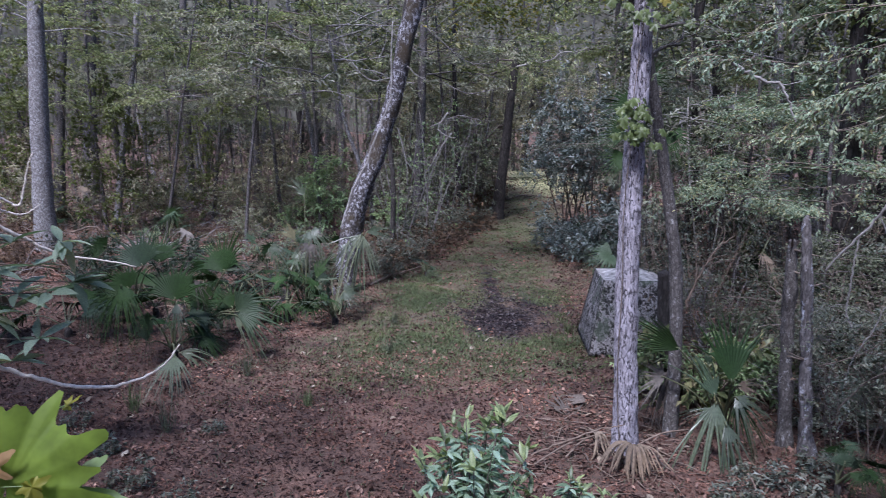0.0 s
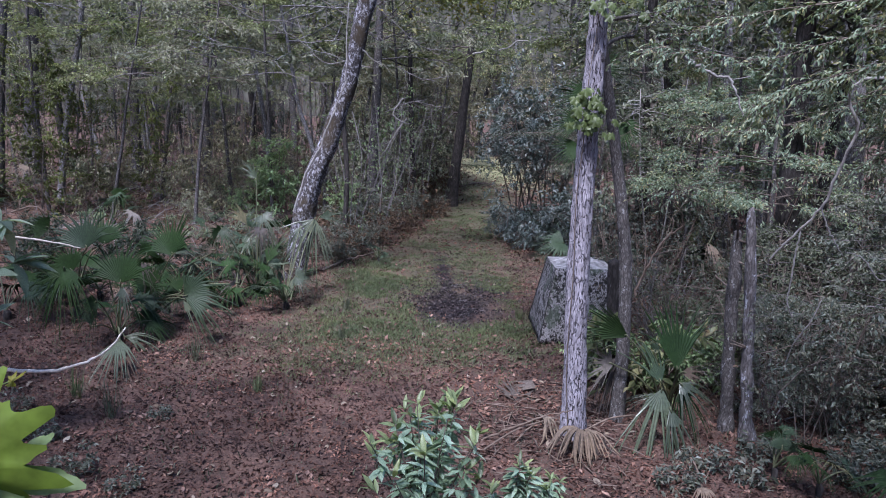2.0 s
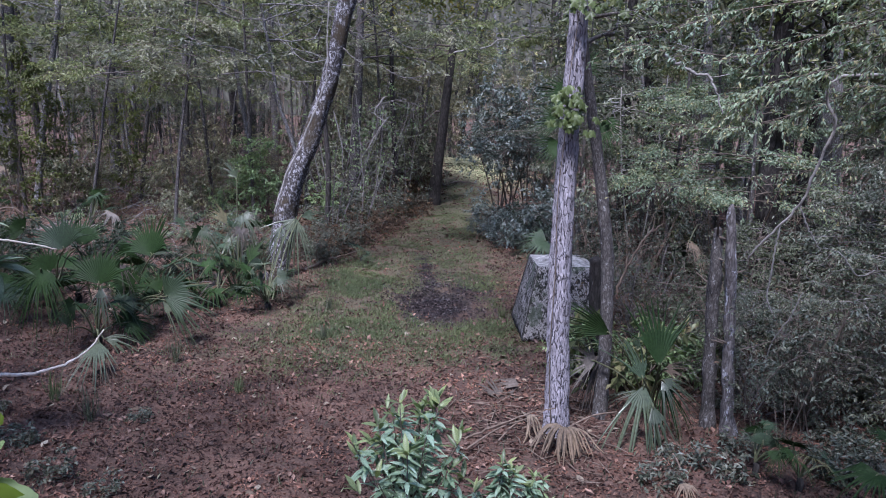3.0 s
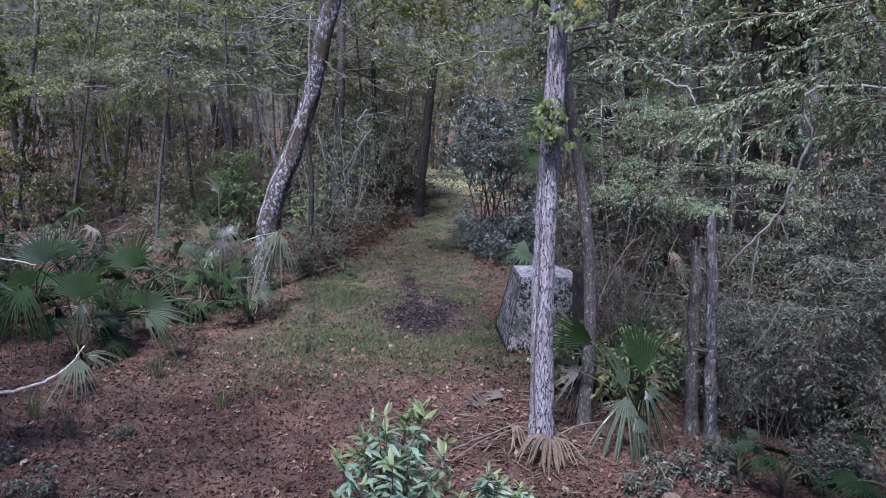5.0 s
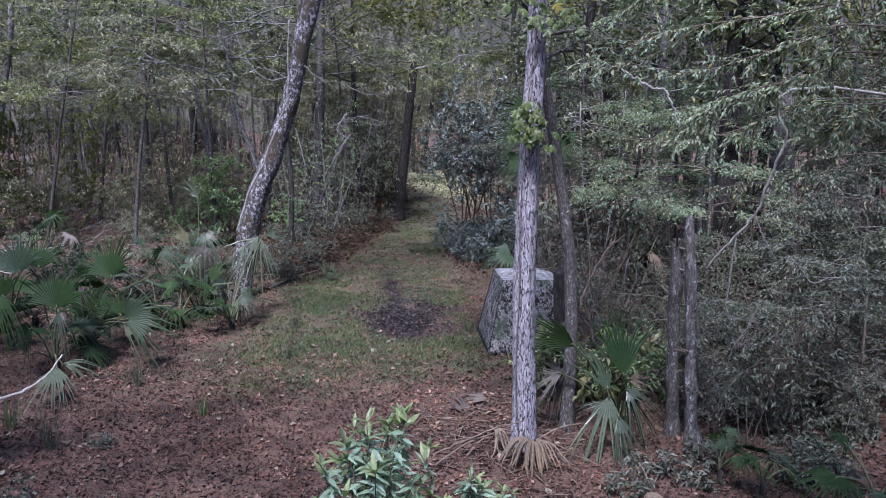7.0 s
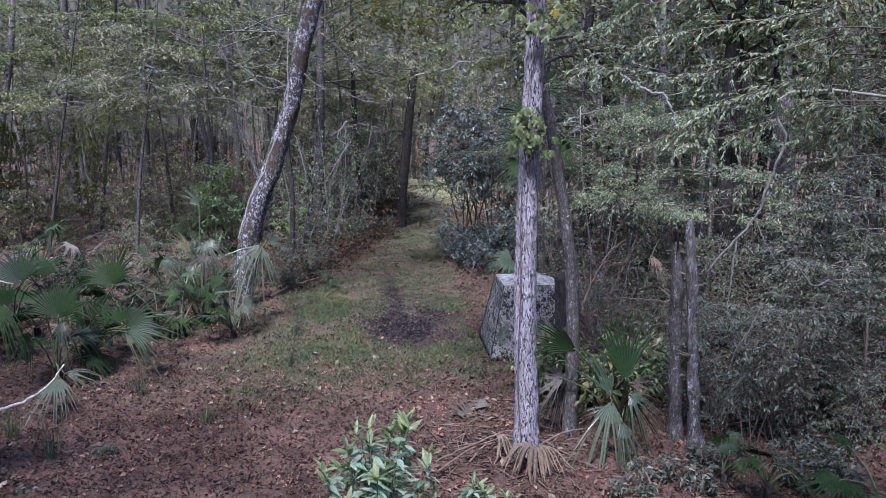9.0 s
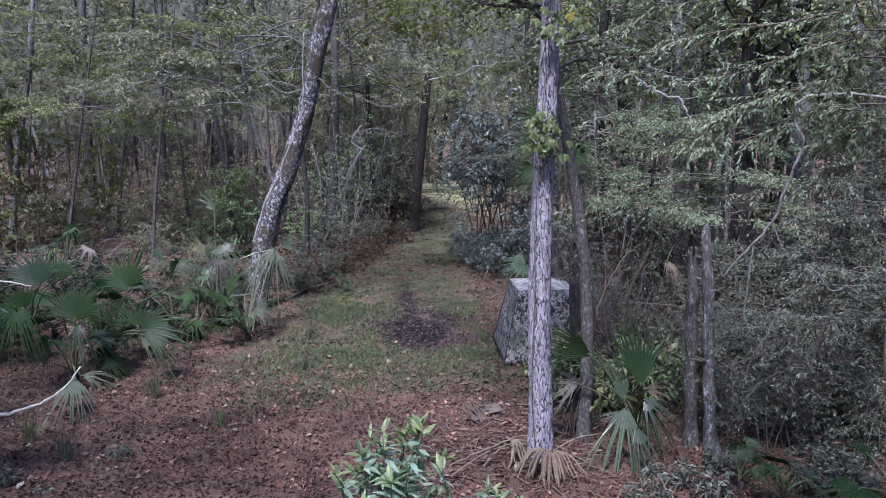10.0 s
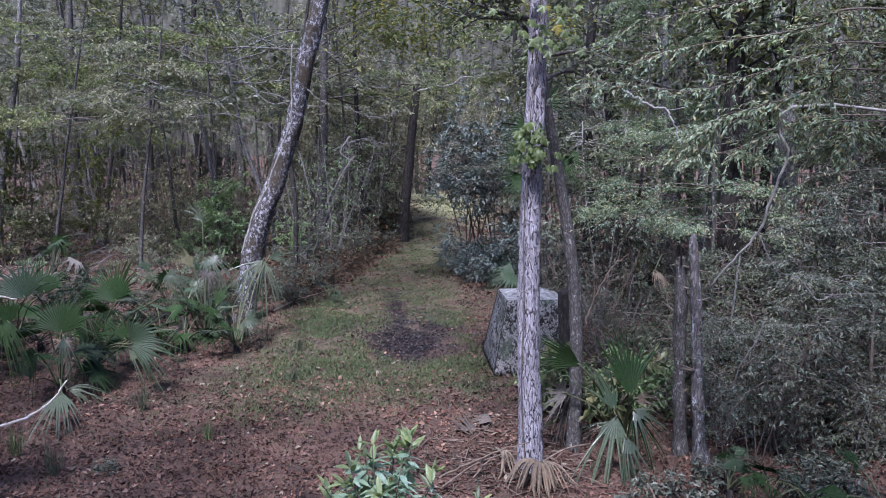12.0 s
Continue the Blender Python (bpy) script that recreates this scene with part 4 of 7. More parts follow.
spread(tan_tree, [(5.4, 53.5, 1.0, 0), (8.6, 54.0, 1.1, 100), (3.0, 46, 1.0, 200), (1.0, 40, 1.0, 300), (7.6, 58, 1.2, 40), (-1.5, 45, 1.1, 140), (10.5, 50, 1.1, 240), (8.2, 41, 0.9, 10), (2.0, 52, 1.2, 75), (-4, 50, 1.2, 190), (*(-0.39, 32.91), 0.95, 30), (*(1.00, 34.02), 1.0, 130), (*(2.38, 35.22), 1.0, 260), (*(0.74, 40.57), 1.2, 80)])

# the lookout's own tree, behind and above the eye
stand, stand_pts = lined_tree("lookout_tree", "straight grey-barked tree behind the lookout", [(-0.5, -1.1, 0), (-0.5, -1.1, 3), (-0.45, -1.1, 6), (-0.4, -1.0, 9), (-0.4, -1.0, 12)], [0.26, 0.22, 0.2, 0.16, 0.06], GREY_BARK, 18, 80, 0.15, 8.0)
crown_on(stand, stand_pts, GREY_BARK, LEAF_OLIVE, 15, 20, 5.0, 150, 0.22, 0.66)

# slender bare stems in the gloom under the far trees
RT = rng_of(66)
stems = []
for x, y, s, t in open_slope(scatter(RT, 230, (-34, 6), (33, 62), 0.35, 1.0, 1.0, (0.6, 1.3))):
    ln = limb(RT, np.array([x, y, gz(x, y) - 0.1]), np.array([RT.normal(0, 0.1), RT.normal(0, 0.1), 1]), 5.0 * s, 6, 0.06, 0)
    stems.append(tube(ln, [0.036 * s, 0.014], 5))
tagged(new("slender_stems", mesh_of("slender_stems", *join(stems), TAN_TWIG)), "slender brown bare stems in the back woods", "stems", kind="stuff")
stems = []
for x, y, s, t in scatter(RT, 60, (8, 42), (17, 40), 0.35, 1.0, 1.4, (0.6, 1.2)):
    ln = limb(RT, np.array([x, y, gz(x, y) - 0.1]), np.array([RT.normal(0, 0.12), RT.normal(0, 0.12), 1]), 4.5 * s, 6, 0.08, 0)
    stems.append(tube(ln, [0.04 * s, 0.015], 5))
tagged(new("slender_stems", mesh_of("slender_stems", *join(stems), TWIG)), "slender grey bare stems in the thicket", "stems", kind="stuff")

# trees added out of view, west and east of the lookout, only to shade the clearing
for i, (x, y, reach) in enumerate(((-8.6, 4.6, 3.6), (-10.5, 8.0, 3.6), (-6.2, 2.4, 3.6), (3.5, 1.2, 2.0))):
    ob, pts = lined_tree("lookout_tree", "unseen leafy tree added to shade the clearing", [(x, y, 0), (x + 0.1, y, 3), (x, y + 0.1, 6), (x + 0.1, y, 9), (x, y, 11.5)], [0.22, 0.19, 0.16, 0.12, 0.05], GREY_BARK, 16, 60, 0.15, 8.0)
    crown_on(ob, pts, GREY_BARK, LEAF_OLIVE, 18 + i, 18, reach, 120, 0.22, 0.6)


# ---- palmettos ----
def frond_blade(rng, hub, tip, up, rays=26, opened=200, droop=0.25, split=0.34, ragged=0.14, wide=1.0):
    """A palmetto's fan: pleated rays, joined near the hub and free beyond, with nodding tips; one sheet."""
    hub, tip = np.array(hub, float), np.array(tip, float)
    size = np.linalg.norm(tip - hub)
    axis = unit(tip - hub)
    side = unit(np.cross(axis, up))
    nrm = np.cross(side, axis)
    half = np.radians(opened / 2)
    da = 2 * half / rays
    vs, qs = [], []
    lens = size * rng.uniform(1 - ragged, 1.04, rays) * (1 - 0.2 * (np.abs(np.linspace(-1, 1, rays))) ** 2)
    drops = droop * rng.uniform(0.3, 1.7, rays)

    def at(a, ln, t, rise, fall):
        d = axis * np.cos(a) + side * np.sin(a)
        cup = 0.16 * np.sin(abs(a)) ** 2
        return hub + d * ln * t + nrm * (size * cup * t + rise) - np.array([0, 0, fall])

    rows = (0.03, 0.25, split)
    for t in rows:
        for k in range(2 * rays + 1):
            a = -half + k * da / 2
            ln = lens[min(k // 2, rays - 1)] if k % 2 else size
            fall = np.interp(k / 2, np.arange(rays) + 0.5, drops) * max(0.0, t - split * 0.6) ** 2 * size * 1.6
            vs.append(at(a, ln * 0.5 + size * 0.5, t, (0.3 if k % 2 else 0.0) * t * size * da * 0.5, fall))
    w = 2 * rays + 1
    for r in range(2):
        for k in range(2 * rays):
            i = r * w + k
            qs.append((i, i + 1, i + w + 1, i + w))
    for m in range(rays):
        a = -half + (m + 0.5) * da
        s = axis * -np.sin(a) + side * np.cos(a)
        full = 2 * max(split, 0.3) * lens[m] * np.tan(da / 2) * wide
        bend, twist = rng.normal(0, 0.09), rng.normal(0, 0.25)
        prev = [2 * w + 2 * m, 2 * w + 2 * m + 1, 2 * w + 2 * m + 2]
        for t, k in ((split + (1 - split) * 0.33, 0.68), (split + (1 - split) * 0.66, 0.42), (1.0, 0.04)):
            fall = drops[m] * (t - split * 0.6) ** 2 * size * 1.6
            c = at(a, lens[m], t, 0, fall) + s * (bend * (t - split) * size)
            wid = full * k
            o = len(vs)
            tw = nrm * wid * twist
            vs += [c - s * wid / 2 - tw, c + nrm * wid * 0.28, c + s * wid / 2 + tw]
            for c2 in (0, 1):
                qs.append((prev[c2], prev[c2 + 1], o + c2 + 1, o + c2))
            prev = [o, o + 1, o + 2]
    return np.array(vs), np.array(qs)


def frond(rng, plant_ob, root, hub, tip, mat, up=None, rays=26, opened=200, droop=0.25, split=0.34, label="", stalk=PETIOLE, r=0.011):
    """One leaf of a palmetto: a stalk from the root to the hub, and its fan as a sub-part."""
    o = np.array(plant_ob.location)
    root, hub, tip = np.array(root, float) - o, np.array(hub, float) - o, np.array(tip, float) - o
    if up is None:
        up = np.array([0, -0.6, 0.85]) + rng.normal(0, 0.35, 3)
    mid = (root + hub) / 2 + np.array([0, 0, 0.12 * np.linalg.norm(hub - root)])
    pet = part("frond", tube(curve_points([root, mid, hub, hub + unit(tip - hub) * 0.06], 12), [r * 1.3, r, r * 0.7], 5), stalk, plant_ob, label)
    blade = frond_blade(rng, hub, tip, up, rays, opened, droop, 0.4 if mat is FROND and split == 0.34 else split)
    part("blade", blade, mat, pet, smooth=False)


def palmetto(name, x, y, seed, n, height, size, mats, label, hero=(), crown=0.15, group="palmettos", opened=(170, 250), droop=0.3, spin=(0, 360)):
    """A palmetto clump at (x, y); hero holds chosen leaves as (hub, tip, material, opened)."""
    rng = rng_of(seed)
    z = gz(x, y)
    ob = thing(name, (x, y, z - 0.03), label, "palmetto", group)
    root = np.array([x, y, z + crown])
    base = [(x, y, z - 0.08), (x + 0.02, y, z + crown * 0.6), tuple(root)]
    part("rootstock", tube(curve_points(np.array(base) - np.array(ob.location), 8), [min(0.07, 0.09 * height), min(0.08, 0.1 * height), min(0.05, 0.06 * height)], 10, 0.4, 20), DARK_BARK, ob, "fibrous brown rootstock")
    for hub, tip, mat, op, *more in hero:
        op = min(op, 100 + 0.25 * op) if more and mat is not FROND_GREY else op
        tip = np.array(hub) + (np.array(tip) - np.array(hub)) * (1.25 if more else 1.2)
        frond(rng, ob, root + rng.normal(0, 0.04, 3), hub, tip, mat, np.array(more[2]) if len(more) > 2 else np.array([0, -1, 0.3]) + rng.normal(0, 0.16, 3) if more else None, max(7, int(op / (8 if more and more[0] < 0.34 else 5.5))), op, more[1] if more else droop * 1.3, min(0.4, more[0] * 0.7) if more else 0.34)
    for i in range(n):
        az = radians(rng.uniform(*spin))
        el = rng.uniform(0.25, 1.25)
        ln = height * rng.uniform(0.7, 1.15)
        d = np.array([np.cos(az) * np.cos(el), np.sin(az) * np.cos(el), np.sin(el)])
        hub = root + d * ln
        td = unit(d + np.array([0, 0, -0.45]) + rng.normal(0, 0.25, 3))
        frond(rng, ob, root, hub, hub + td * size * rng.uniform(0.75, 1.1), mats[i % len(mats)], np.array([0, -0.2, 1.0]) + d * 0.6 + rng.normal(0, 0.45, 3), 28, rng.uniform(*opened), droop * rng.uniform(0.7, 2.0))
    return ob


palmetto("palmetto", *(-4.63, 12.26), 1, 4, 0.62, 0.62, (FROND, FROND, FROND_BLUE), "large green palmetto clump with drooping fan leaves at the trail edge", (
    ((-4.42, 11.91, 1.13), (-4.41, 12.13, 1.94), FROND, 190, 0.66, 0.3), ((-4.38, 11.87, 1.11), (-4.32, 11.63, 0.56), FROND_PALE, 60, 0.2, 0.2), ((-4.37, 11.82, 0.27), (-3.70, 11.84, 0.17), FROND_PALE, 60, 0.3, 0.5),
    ((-4.16, 11.04, 0.49), (-4.07, 10.33, 0.17), FROND_PALE, 75, 0.45, 0.12, (0, -0.4, 1)), ((-4.17, 11.10, 0.44), (-3.87, 10.30, 0.13), FROND_DEAD, 36, 0.4, 0.12, (0, -0.4, 1)), ((-4.78, 11.88, 0.83), (-5.06, 11.54, 0.80), FROND, 130, 0.4, 0.6), ((-4.75, 12.10, 1.54), (-4.66, 12.03, 1.42), FROND_GREY, 150, 0.3, 0.5),
    ((-4.84, 11.74, 0.46), (-5.02, 11.88, 0.97), FROND_BLUE, 60, 0.4, 0.4)))
palmetto("palmetto", *(-4.41, 13.19), 2, 6, 0.7, 0.65, (FROND, FROND, FROND_BLUE, FROND_DEAD), "green palmetto clump with broad grey-green fans at the trail edge", (
    ((-3.81, 12.64, 1.44), (-3.91, 12.82, 2.20), FROND, 165, 0.6, 0.25), ((-3.78, 12.60, 1.46), (-3.29, 12.48, 1.71), FROND_PALE, 26, 0.5, 0.3), ((-3.48, 12.11, 0.88), (-2.76, 12.09, 1.15), FROND_BLUE, 190, 0.55, 0.4),
    ((-3.50, 12.11, 0.83), (-3.00, 11.93, 0.36), FROND_PALE, 70, 0.2, 0.3), ((-3.13, 12.73, 1.49), (-3.32, 12.68, 1.69), FROND_DEAD, 120, 0.3, 0.3), ((-2.72, 12.62, 0.97), (-2.98, 12.35, 1.09), FROND_GREY, 60, 0.2, 0.3),
    ((-4.28, 12.49, 1.36), (-4.00, 12.37, 1.10), FROND_GREY, 60, 0.15, 0.6), ((-3.62, 12.39, 0.85), (-3.81, 12.54, 1.44), FROND, 70, 0.4, 0.3), ((-4.12, 12.44, 0.94), (-4.27, 12.49, 1.55), FROND, 120, 0.45, 0.4)))
palmetto("palmetto", *(-6.01, 13.89), 3, 7, 0.75, 0.75, (FROND, FROND_BLUE), "dark green palmetto clump under bare branches", (
    ((-4.92, 11.93, 1.69), (-5.15, 12.05, 2.43), FROND_BLUE, 150, 0.55, 0.3), ((-4.76, 12.21, 1.70), (-4.70, 12.44, 2.28), FROND, 120, 0.6, 0.3), ((-5.08, 11.75, 1.36), (-5.44, 11.70, 1.82), FROND, 190, 0.55, 0.4), ((-5.19, 11.70, 1.44), (-5.11, 11.41, 0.82), FROND, 120, 0.4, 0.4),
    ((-5.42, 11.82, 2.02), (-5.77, 11.65, 2.23), FROND, 150, 0.5, 0.4)))
for q, sd in (((-5.96, 14.92), 31), ((-5.32, 15.37), 32), ((-4.20, 14.69), 33), ((-3.71, 15.06), 34), ((-3.18, 14.62), 36), ((-6.87, 15.47), 37), ((-4.41, 14.13), 39)):
    palmetto("palmetto", *q, sd, 6, 0.7, 0.5, (FROND, FROND, FROND_BLUE, FROND, FROND_DEAD if sd % 2 else FROND), "low dark green palmetto in the clump beside the trail", crown=0.2)
for q, sd in (((-4.28, 18.06), 51), ((-3.67, 18.33), 52), ((-3.09, 18.43), 53), ((-3.54, 16.41), 54)):
    palmetto("palmetto", *q, sd, 6, 0.95, 0.55, (FROND, FROND_PALE, FROND, FROND_BLUE, FROND_DEAD), "green and grey palmetto beside the leaning tree", crown=0.25)
palmetto("palmetto", *(-7.03, 13.42), 35, 5, 0.8, 0.7, (FROND, FROND, FROND_BLUE), "dark green palmetto among bare branches")
palmetto("palmetto", *(-7.90, 13.08), 38, 5, 0.8, 0.7, (FROND, FROND, FROND_DEAD), "dark green palmetto among bare branches")
palmetto("palmetto", *(-2.87, 15.22), 4, 9, 0.75, 0.55, (FROND, FROND_BLUE, FROND_BLUE, FROND_DEAD), "palmetto clump with pale and dead fans", (
    ((-2.75, 15.16, 1.77), (-2.44, 14.91, 1.40), FROND_PALE, 300, 0.25, 0.5), ((-3.42, 14.61, 1.57), (-3.13, 14.47, 1.31), FROND_PALE, 260, 0.3, 0.4), ((-2.73, 14.96, 1.55), (-2.74, 14.75, 1.25), FROND_GREY, 160, 0.35, 0.5),
    ((-2.90, 15.54, 2.46), (-3.14, 15.59, 2.88), FROND_PALE, 90, 0.3, 0.2), ((-3.05, 15.20, 1.55), (-3.35, 15.24, 2.00), LEAF_OLIVE, 60, 0.5, 0.2), ((-2.58, 14.78, 0.84), (-2.39, 15.02, 1.44), FROND, 60, 0.5, 0.3), ((-2.48, 14.80, 0.75), (-2.69, 14.46, 0.21), FROND_BLUE, 60, 0.15, 0.2)))
palmetto("palmetto", *(-2.17, 14.36), 5, 9, 0.7, 0.5, (FROND_BLUE, FROND, FROND_PALE), "grey-green palmetto leaning against the leaning tree", (
    ((-1.71, 15.51, 1.65), (-2.03, 15.17, 0.83), FROND_PALE, 110, 0.2, 0.4), ((-1.63, 15.62, 1.66), (-1.02, 15.58, 1.79), FROND_BLUE, 60, 0.4, 0.2), ((-2.32, 14.73, 0.22), (-1.67, 14.92, 0.77), FROND_PALE, 26, 0.5, 0.2), ((-2.38, 14.72, 0.25), (-2.40, 14.81, 0.74), FROND_BLUE, 70, 0.2, 0.3),
    ((-1.96, 15.18, 1.53), (-2.11, 14.96, 1.11), FROND_PALE, 90, 0.2, 0.4), ((-2.20, 14.64, 0.21), (-1.91, 14.58, 0.39), FROND, 90, 0.25, 0.5)))
palmetto("palmetto", *(3.66, 9.13), 6, 0, 0.6, 0.55, (FROND_BLUE, FROND), "green palmetto with a drooping skirt of pale leaves", (
    ((3.52, 8.63, 0.93), (3.51, 8.85, 1.79), FROND, 66, 0.76, 0.12, (0, -1, 0.0)), ((2.94, 8.84, 1.29), (2.35, 8.91, 1.58), FROND, 70, 0.72, 0.1, (0, -1, -0.25)), ((2.85, 9.08, 0.84), (2.40, 9.10, 0.91), FROND_GREY, 130, 0.35, 0.3),
    ((3.34, 8.59, 0.71), (3.07, 8.26, -0.10), FROND_PALE, 80, 0.3, 0.25), ((3.41, 8.46, 0.50), (3.54, 8.08, -0.10), FROND_PALE, 60, 0.15, 0.2), ((3.36, 8.69, 0.74), (3.14, 8.98, 1.33), FROND_BLUE, 70, 0.25, 0.2),
    ((3.56, 8.61, 0.77), (3.87, 8.36, 0.52), FROND_PALE, 110, 0.25, 0.4), ((3.61, 8.70, 0.87), (3.93, 8.56, 0.94), FROND_DEAD, 80, 0.35, 0.3), ((3.32, 8.60, 0.61), (2.88, 8.65, 0.59), FROND_PALE, 30, 0.2, 0.2),
    ((3.61, 8.70, 0.66), (3.75, 8.42, 0.27), FROND, 90, 0.3, 0.3), ((3.36, 9.01, 1.01), (3.41, 9.21, 1.41), FROND_BLUE, 60, 0.2, 0.3)))
palmetto("palmetto", *(4.39, 7.69), 7, 4, 0.42, 0.32, (FROND, FROND_BLUE), "small young palmetto on red-brown litter", (((4.42, 7.63, 0.35), (4.48, 7.71, 0.65), FROND_BLUE, 160),))
palmetto("palmetto", *(4.73, 7.34), 8, 5, 0.42, 0.32, (FROND, FROND_BLUE, LEAF_OLIVE), "small young palmetto on red-brown litter")
palmetto("palmetto", *(5.76, 6.82), 9, 9, 0.65, 0.55, (FROND, FROND_BLUE), "green palmetto at the thicket's foot")
palmetto("palmetto", *(4.30, 18.36), 10, 3, 0.8, 0.5, (FROND, FROND_BLUE), "low palmetto behind the camouflage tent", (((4.07, 17.55, 0.82), (3.34, 17.30, 0.76), FROND_BLUE, 190),))
palmetto("palmetto", *(7.86, 21.56), 11, 4, 1.4, 0.6, (FROND_BLUE, FROND), "tall-stalked grey-green palmetto in the thicket", (((6.26, 17.43, 2.25), (6.22, 17.55, 2.85), FROND_BLUE, 120),))
palmetto("palmetto", *(7.72, 16.72), 12, 3, 0.7, 0.5, (FROND_DEAD,), "dead brown palmetto leaves in the thicket", (((5.05, 11.56, 2.00), (5.13, 11.20, 1.73), FROND_DEAD, 120),))
palmetto("palmetto", *(-14.53, 36.69), 13, 7, 0.8, 0.6, (FROND, FROND), "dark green palmetto in the back woods")
palmetto("palmetto", *(-0.46, 18.64), 14, 4, 0.35, 0.28, (FROND_BLUE,), "tiny young palmetto on the trail's edge")
for x, y, s in ((-9.0, 24, 21), (-13.5, 27, 22), (-6.0, 29, 23), (9.0, 15.5, 24), (11.5, 18.0, 25), (6.6, 17.0, 26)):
    palmetto("palmetto", x, y, s, 6, 0.9, 0.6, (FROND, FROND_BLUE), "green palmetto on the woodland floor")

# a taller palm behind the pine
palm = thing("cabbage_palm", (*(4.95, 19.41), 0), "young palm with dark fans on a slender trunk", "palm")
pb = np.array(palm.location)
ptop = np.array((3.90, 15.95, 4.01))
part("trunk", tube(curve_points(np.array([(0, 0, -0.1), (ptop - pb) * 0.5 + np.array([0.05, 0, 0]), ptop - pb]), 30), [0.13, 0.11, 0.1], 14, 0.3, 14), DARK_BARK, palm)
RP = rng_of(77)
for hub, tip, op in (((3.84, 15.13, 4.30), (3.06, 15.10, 4.39), 120), ((3.74, 15.05, 3.75), (2.89, 15.03, 3.89), 90), ((3.69, 15.06, 3.31), (3.04, 14.90, 3.12), 100), ((4.25, 15.85, 4.83), (4.46, 15.79, 5.42), 180), ((4.74, 15.92, 3.73), (5.15, 15.58, 3.28), 150)):
    frond(RP, palm, ptop, hub, tip, FROND, np.array([0, -1, 0.3]), 20, op, 0.25)

# dead leaves dropped round the pine
def dead_frond(hub, tip, seed, mat, opened, label, stalk_to=None, up=(0, -0.4, 1), droop=0.15):
    rng = rng_of(seed)
    hub, tip = np.array(hub), np.array(tip)
    ob = thing("dead_frond", (hub[0], hub[1], gz(hub[0], hub[1])), label, "dead leaf", "fallen palmetto leaves")
    o = np.array(ob.location)
    part("blade", frond_blade(rng, hub - o, tip - o, np.array(up, float), 14, opened, droop * 1.6, 0.3, 0.4, 1.35), mat, ob, smooth=False)
    if stalk_to is not None:
        end = np.array(stalk_to)
        part("stalk", tube(curve_points([hub - o, (hub + end) / 2 - o + np.array([0, 0, 0.05]), end - o], 10), [0.009, 0.012], 6), TAN_TWIG, ob)


def draped_fan(hub, face, spread_deg, strips, reach, seed, mat, label, stalk_to=None):
    """A dead fan thrown over a low support: limp strips that arch out from the hub and hang to the ground."""
    rng = rng_of(seed)
    hub = np.array(hub, float)
    ob = thing("dead_frond", (hub[0], hub[1], gz(hub[0], hub[1])), label, "dead leaf", "fallen palmetto leaves")
    o = np.array(ob.location)
    vs, qs = [hub - o], []
    for k in range(strips):
        a = radians(face + spread_deg * ((k + rng.uniform(0.2, 0.8)) / strips - 0.5))
        out = np.array([math.sin(a), math.cos(a), 0.0])
        side = np.array([math.cos(a), -math.sin(a), 0.0])
        ln, fall, sway = reach * rng.uniform(0.6, 1.1), hub[2] - gz(hub[0], hub[1]) + rng.uniform(-0.12, 0.02), rng.normal(0, 0.08)
        wid = rng.uniform(0.02, 0.04)
        for i in range(1, 9):
            t = i / 8
            flat = ln * (t - 0.32 * t ** 3)
            c = hub - o + out * flat + side * sway * t * t + np.array([0, 0, 0.1 * math.sin(math.pi * min(1, t * 1.5)) - fall * t ** 2.2])
            w = wid * (0.35 + 0.65 * min(1, t * 3)) * (1 - t ** 4 * 0.92)
            fold = np.array([0, 0, 0.45 * w]) + out * 0.2 * w
            vs += [c - side * w / 2 - fold, c, c + side * w / 2 - fold]
            p = len(vs) - 6
            if i == 1:
                qs += [(0, p + 3, p + 4, p + 4), (0, p + 4, p + 5, p + 5)]
            else:
                qs += [(p, p + 1, p + 4, p + 3), (p + 1, p + 2, p + 5, p + 4)]
    part("blade", (np.array(vs), np.array(qs)), mat, ob, smooth=False)
    if stalk_to is not None:
        end = np.array(stalk_to)
        part("stalk", tube(curve_points([hub - o, (hub + end) / 2 - o + np.array([0, 0, 0.06]), end - o], 10), [0.009, 0.013], 6), TAN_TWIG, ob)


draped_fan((2.30, 8.36, 0.24), 208, 130, 28, 0.74, 1, FROND_DEAD, "tan dead palmetto fan draped at the pine's foot", (3.05, 8.7, 0.3))
draped_fan((2.26, 8.34, 0.2), 180, 120, 13, 0.55, 8, FROND_GREY, "grey-brown dead palmetto fan draped at the pine's foot")
draped_fan((1.90, 8.75, 0.2), 160, 70, 7, 0.42, 9, FROND_DEAD, "curled brown palmetto fan beside the pine's foot", (1.1, 8.3, 0.04))
draped_fan((3.10, 9.3, 0.75), 285, 90, 14, 0.6, 10, FROND_GREY, "bleached palmetto fan hanging behind the pine")
dead_frond((2.05, 10.1, 0.10), (1.55, 10.45, 0.16), 12, FROND_GREY, 90, "grey dead palmetto fan lying on the litter", None, (0, -0.5, 1), 0.15)
dead_frond((1.95, 8.95, 0.12), (2.00, 9.5, 0.14), 14, FROND_DEAD, 80, "curled brown palmetto leaf on the litter", (1.5, 8.5, 0.03), (0.3, -0.7, 0.8), 0.4)
dead_frond((1.75, 9.81, -0.01), (1.89, 10.55, 0.20), 2, FROND_GREY, 140, "grey dead palmetto fan lying on the litter", None, (0, -0.8, 0.8), 0.1)
